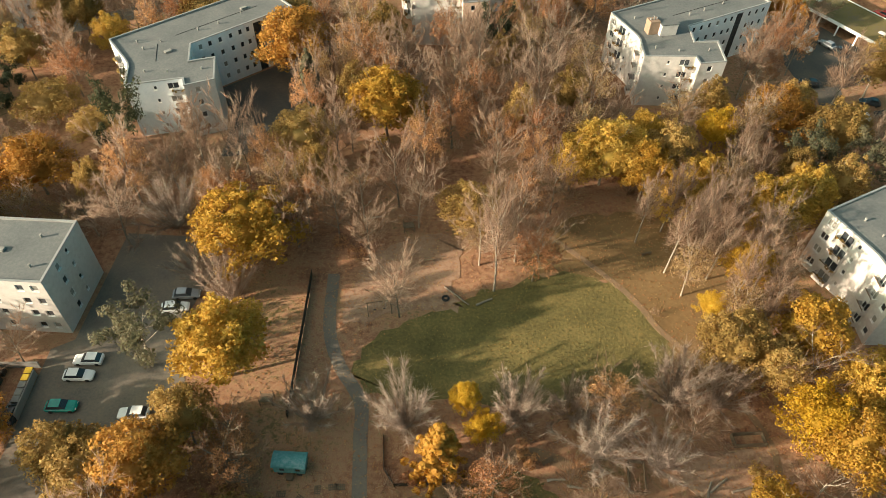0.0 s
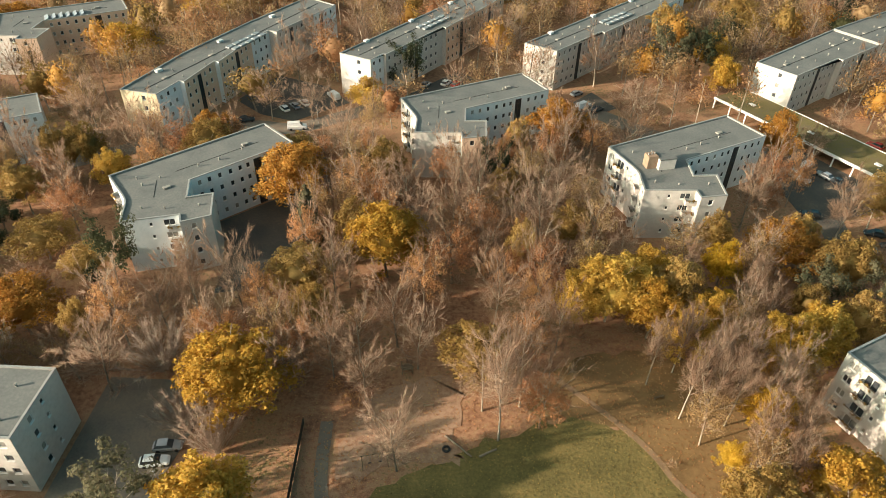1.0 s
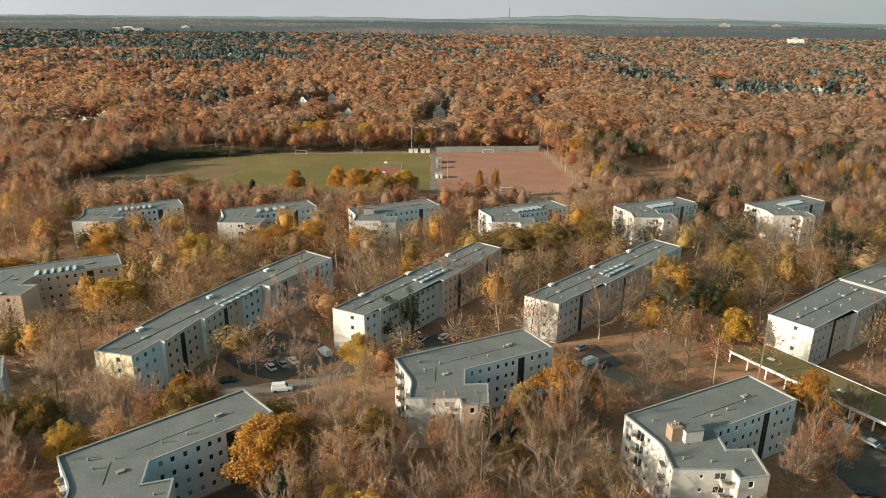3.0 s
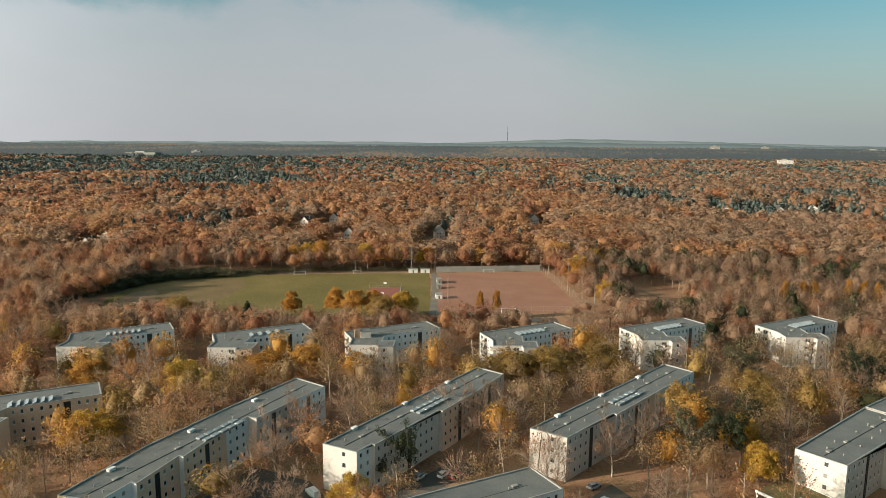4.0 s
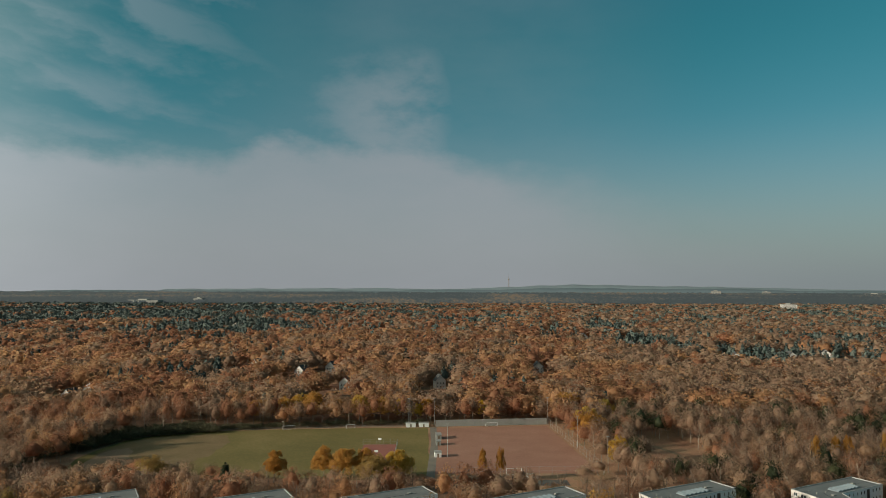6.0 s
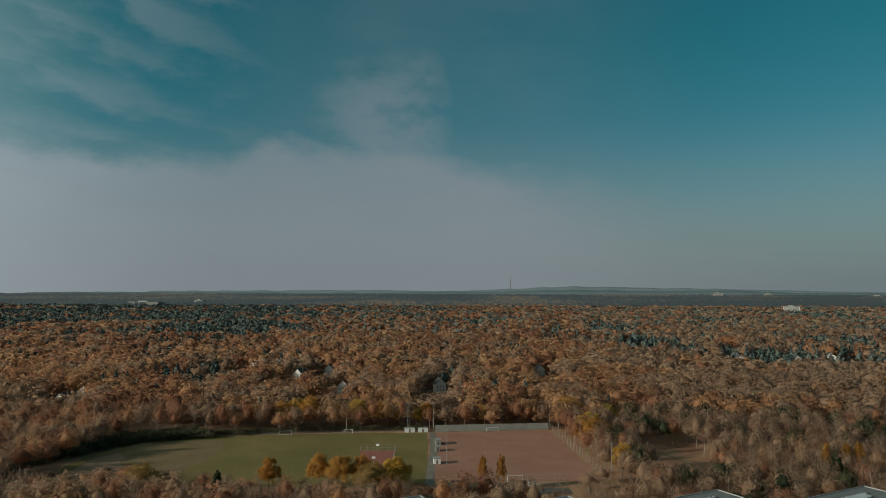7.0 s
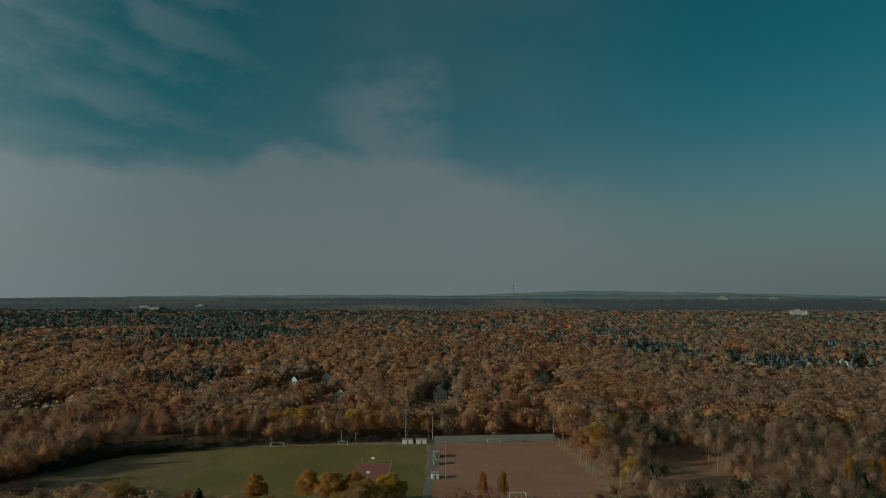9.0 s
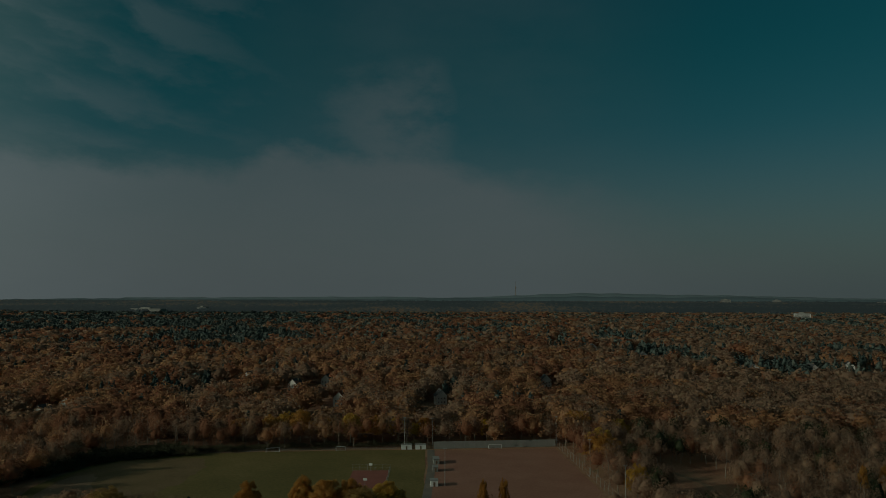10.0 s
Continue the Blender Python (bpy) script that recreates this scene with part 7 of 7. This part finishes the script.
def tarp_shelter():
    ob = thing("shelter", "sagging tarpaulin shelter over timber posts", "shelter", (-27.0, 39.5, 0), 6)
    v, f, n = [], [], 8
    for i in range(n + 1):
        for j in range(n + 1):
            x, y = -2 + 4 * i / n, -1.7 + 3.4 * j / n
            v.append((x, y, 2.2 - 0.25 * (x / 2) ** 2 - 0.3 * abs(y / 1.7) + 0.08 * noise.noise(Vector((x, y, 2)))))
    for i in range(n):
        for j in range(n):
            a = i * (n + 1) + j
            f.append((a, a + n + 1, a + n + 2, a + 1))
    sheet = solid(v, f, "tarpaulin", "timber", ob, "faded brown tarpaulin", True)
    mod = sheet.modifiers.new("thick", "SOLIDIFY")
    mod.thickness = 0.03
    for x in (-1.8, 1.8):
        for y in (-1.5, 1.5):
            bm = bmesh.new()
            rod(bm, (x, y, -0.1), (x, y, 1.65), 0.06, 0.06, 6)
            part("post", bm, "timber", ob)


tarp_shelter()


def swing():
    ob = thing("swing_frame", "timber swing frame on the playground sand", "swing", (-11.0, 68.6, 0.05), 14)
    for x in (-1.9, 1.9):
        for s in (-1, 1):
            bm = bmesh.new()
            rod(bm, (x, s * 0.9, -0.1), (x, 0, 2.4), 0.07, 0.06, 6)
            part("leg", bm, "timber", ob)
    bm = bmesh.new()
    rod(bm, (-2.1, 0, 2.42), (2.1, 0, 2.42), 0.07, 0.07, 6)
    part("beam", bm, "timber", ob)
    for x in (-0.8, 0.8):
        for s in (-0.2, 0.2):
            bm = bmesh.new()
            rod(bm, (x + s, 0, 2.38), (x + s, 0, 0.5), 0.012, 0.012, 4)
            part("chain", bm, "metal", ob)
        block("seat", "rubber", ob, (x - 0.24, -0.1, 0.45, x + 0.24, 0.1, 0.5), 0.02)


def ring(bm, r, t, n=20, m=8, z=0.0):
    vs = [[bm.verts.new(((r + t * math.cos(b)) * math.cos(a), (r + t * math.cos(b)) * math.sin(a), z + t * math.sin(b))) for b in np.linspace(0, 2 * math.pi, m, endpoint=False)] for a in np.linspace(0, 2 * math.pi, n, endpoint=False)]
    for i in range(n):
        for j in range(m):
            bm.faces.new((vs[i][j], vs[(i + 1) % n][j], vs[(i + 1) % n][(j + 1) % m], vs[i][(j + 1) % m]))


swing()
tyre = thing("tyre", "big black tyre lying on the playground sand", "tyre", (-0.4, 71.8, 0.2))
bm = bmesh.new()
ring(bm, 0.48, 0.19)
part("tread", bm, "rubber", tyre)


def log(x, y, length, turn, r=0.2, label="dark fallen log at the edge of the lawn"):
    ob = thing("log", label, "log", (x, y, r * 0.9), turn, "logs")
    bm = bmesh.new()
    p = Vector((-length / 2, 0, 0))
    for k in range(5):
        q = p + Vector((length / 5, random.uniform(-0.08, 0.08), random.uniform(-0.02, 0.03)))
        rod(bm, p, q, r * (1 - 0.06 * k), r * (1 - 0.06 * (k + 1)), 8)
        p = q
    part("stem", bm, "bark", ob)


random.seed(5)
for x, y, ln, turn in ((1.4, 72.4, 5.5, -42), (38, 42, 3.5, 40), (36.5, 41, 3, 70), (41, 41.5, 3, 15), (16, 41.5, 2.5, 10), (18.5, 40.6, 2.2, -8), (-14, 90, 3, 20), (6, 71.5, 3, 30)):
    log(x, y, ln, turn)


def spring_boat():
    ob = thing("play_boat", "small orange-brown timber play boat in the sand", "playground toy", (-8.6, 76.6, 0.05), 20)
    bm = bmesh.new()
    lofted(bm, [[(x, -w, 0.5), (x, 0, 0.1 + 0.1 * abs(x)), (x, w, 0.5), (x, w * 0.8, 0.56), (x, 0, 0.3), (x, -w * 0.8, 0.56)] for x, w in ((-1.1, 0.1), (-0.6, 0.42), (0, 0.5), (0.6, 0.42), (1.1, 0.1))])
    part("hull", bm, "red_tile", ob)
    bm = bmesh.new()
    rod(bm, (0.1, 0, 0.2), (0.1, 0, 1.5), 0.05, 0.04, 6)
    part("mast", bm, "timber", ob)


spring_boat()


def climbing_frame(x, y, turn):
    ob = thing("climbing_frame", "timber climbing frame under the trees", "playground frame", (x, y, 0), turn)
    for a in (-0.9, 0.9):
        for b in (-0.7, 0.7):
            bm = bmesh.new()
            rod(bm, (a, b, -0.1), (a, b, 1.9), 0.07, 0.07, 6)
            part("post", bm, "timber", ob)
    for z in (0.6, 1.2, 1.85):
        for b in (-0.7, 0.7):
            bm = bmesh.new()
            rod(bm, (-1, b, z), (1, b, z), 0.05, 0.05, 6)
            part("rung", bm, "timber", ob)
    block("platform", "timber", ob, (-0.9, -0.65, 1.0, 0.9, 0.65, 1.08))


climbing_frame(-7.8, 87.4, 12)
# same model reused in place of a bench-like wooden pallet frame
climbing_frame(-25.4, 51.0, 5)


def bench(x, y, turn):
    ob = thing("bench", "grey timber bench beside the path", "bench", (x, y, 0), turn, "benches")
    for s in (-0.7, 0.7):
        block("leg", "timber", ob, (s - 0.05, -0.2, -0.05, s + 0.05, 0.2, 0.42))
    for k in range(3):
        block("slat", "timber", ob, (-0.9, -0.22 + 0.15 * k, 0.425, 0.9, -0.1 + 0.15 * k, 0.465))
    for k in range(2):
        block("back_slat", "timber", ob, (-0.9, 0.24, 0.6 + 0.16 * k, 0.9, 0.28, 0.72 + 0.16 * k))


for x, y, turn in ((-3.6, 80.0, 10), (15, 44, 30), (34.5, 84, 200)):
    bench(x, y, turn)


def sunk_box(x, y, w, d, h, turn, label, material="timber"):
    """Open box of planks with a dark floor."""
    ob = thing("planter_box", label, "box", (x, y, 0), turn, "timber boxes")
    t = 0.14
    for nm, b in (("side_board", (-w / 2, -d / 2, -0.1, w / 2, -d / 2 + t, h)), ("side_board", (-w / 2, d / 2 - t, -0.1, w / 2, d / 2, h)), ("end_board", (-w / 2, -d / 2 + t + 0.003, -0.1, -w / 2 + t, d / 2 - t - 0.003, h)), ("end_board", (w / 2 - t, -d / 2 + t + 0.003, -0.1, w / 2, d / 2 - t - 0.003, h))):
        block(nm, material, ob, b, 0.02)
    block("soil", "litter", ob, (-w / 2 + t + 0.003, -d / 2 + t + 0.003, -0.1, w / 2 - t - 0.003, d / 2 - t - 0.003, 0.12))


# boxes made up in place of a dark walled pit and a timber ramp
sunk_box(43.6, 48.9, 4.6, 1.9, 0.9, 6, "dark open box standing for a pit in the sandy yard")
sunk_box(26.9, 42.4, 2.3, 4.6, 0.8, -4, "open timber pen under bare trees")


def bin_store():
    """Walled stand of refuse bins, some with yellow lids."""
    ob = thing("bin_store", "walled stand for refuse bins by the car park", "bin store", (-63.2, 50.2, 0), 4)
    for nm, b in (("wall", (-3.2, -4.4, -0.1, -3.0, 4.4, 1.5)), ("wall", (2.8, -4.4, -0.1, 3.0, 3.0, 1.5)), ("wall", (-2.995, 4.2, -0.1, 3.0, 4.4, 1.5))):
        block(nm, "grey_panel", ob, b, 0.01)
    for x, y, lid in ((-2.2, 3.2, "fence"), (-2.2, 1.7, "fence"), (-2.2, 0.2, "grey_panel"), (2.0, 3.1, "yellow_lid"), (2.0, 1.9, "yellow_lid"), (2.0, 0.7, "grey_panel"), (2.0, -0.5, "grey_panel"), (2.0, -1.7, "grey_panel"), (-2.2, -1.3, "grey_panel"), (-2.2, -2.8, "fence")):
        bn = thing("refuse_bin", "wheeled refuse bin with a " + {"fence": "dark", "grey_panel": "grey", "yellow_lid": "yellow"}[lid] + " lid", "bin", tuple(ob.matrix_basis @ Vector((x, y, 0.0))), 4, "refuse bins")
        block("body", "fence", bn, (-0.5, -0.5, 0.05, 0.5, 0.5, 1.1), 0.05)
        block("lid", lid, bn, (-0.54, -0.54, 1.105, 0.54, 0.54, 1.25), 0.05)


bin_store()


def street_lamp(x, y, turn):
    ob = thing("street_lamp", "slim grey street lamp beside the road", "street lamp", (x, y, 0), turn, "street lamps")
    bm = bmesh.new()
    rod(bm, (0, 0, -0.1), (0, 0, 5.2), 0.07, 0.05, 8)
    part("pole", bm, "metal", ob)
    block("lamp_head", "metal", ob, (-0.15, -0.12, 5.2, 0.55, 0.12, 5.34), 0.04)


for x, y, turn in ((-41, 62, 180), (-40, 176, 90), (-20, 188, 120), (100, 154, 210), (92, 141, 150)):
    street_lamp(x, y, turn)


# ---------------------------------------------------------------- lawn rim, tufts and fallen leaves
def ground_bits(name, label, category, material, n, size, area, keep, seed, upright=False):
    """Countless small bits that lie on the ground, as one object."""
    r = np.random.RandomState(seed)
    x, y = r.uniform(area[0], area[1], n), r.uniform(area[2], area[3], n)
    ok = np.array([keep(a, b) for a, b in zip(x, y)])
    p = np.stack([x[ok], y[ok], np.full(ok.sum(), 0.10)], 1)
    d = r.normal(0, 1, p.shape) * np.array([1, 1, 0.15]) if upright else np.tile(np.array([0, 0, 1.0]), (len(p), 1))
    if upright:
        d /= np.linalg.norm(d, axis=1, keepdims=True)
        p[:, 2] = 0.13
    v, f, _ = sprays(r, p, d, size, 0.25)
    v[:, 2] = np.maximum(v[:, 2], 0.02)
    tagged(new(name, arrays(name, v, f, material)), label, category, kind="stuff")


on_lawn = lambda a, b: inside(a, b, LAWN)
off_lawn = lambda a, b: not inside(a, b, LAWN) and not (-60 < a < -38 and b < 84)
ground_bits("grass_tufts", "coarse tufts of lawn grass", "grass", "lawn", 9000, 0.09, (-15, 38, 50, 80), on_lawn, 61, True)
ground_bits("fallen_gold_leaves", "golden leaves fallen on the ground", "leaves", "tan", 12000, 0.13, (-60, 62, 34, 100), off_lawn, 62)
ground_bits("fallen_russet_leaves", "russet leaves fallen on the ground", "leaves", "russet", 9000, 0.15, (-60, 62, 34, 100), off_lawn, 63)
ground_bits("lawn_leaves", "yellow leaves scattered on the lawn", "leaves", "olive", 1600, 0.10, (-15, 38, 50, 80), on_lawn, 64)
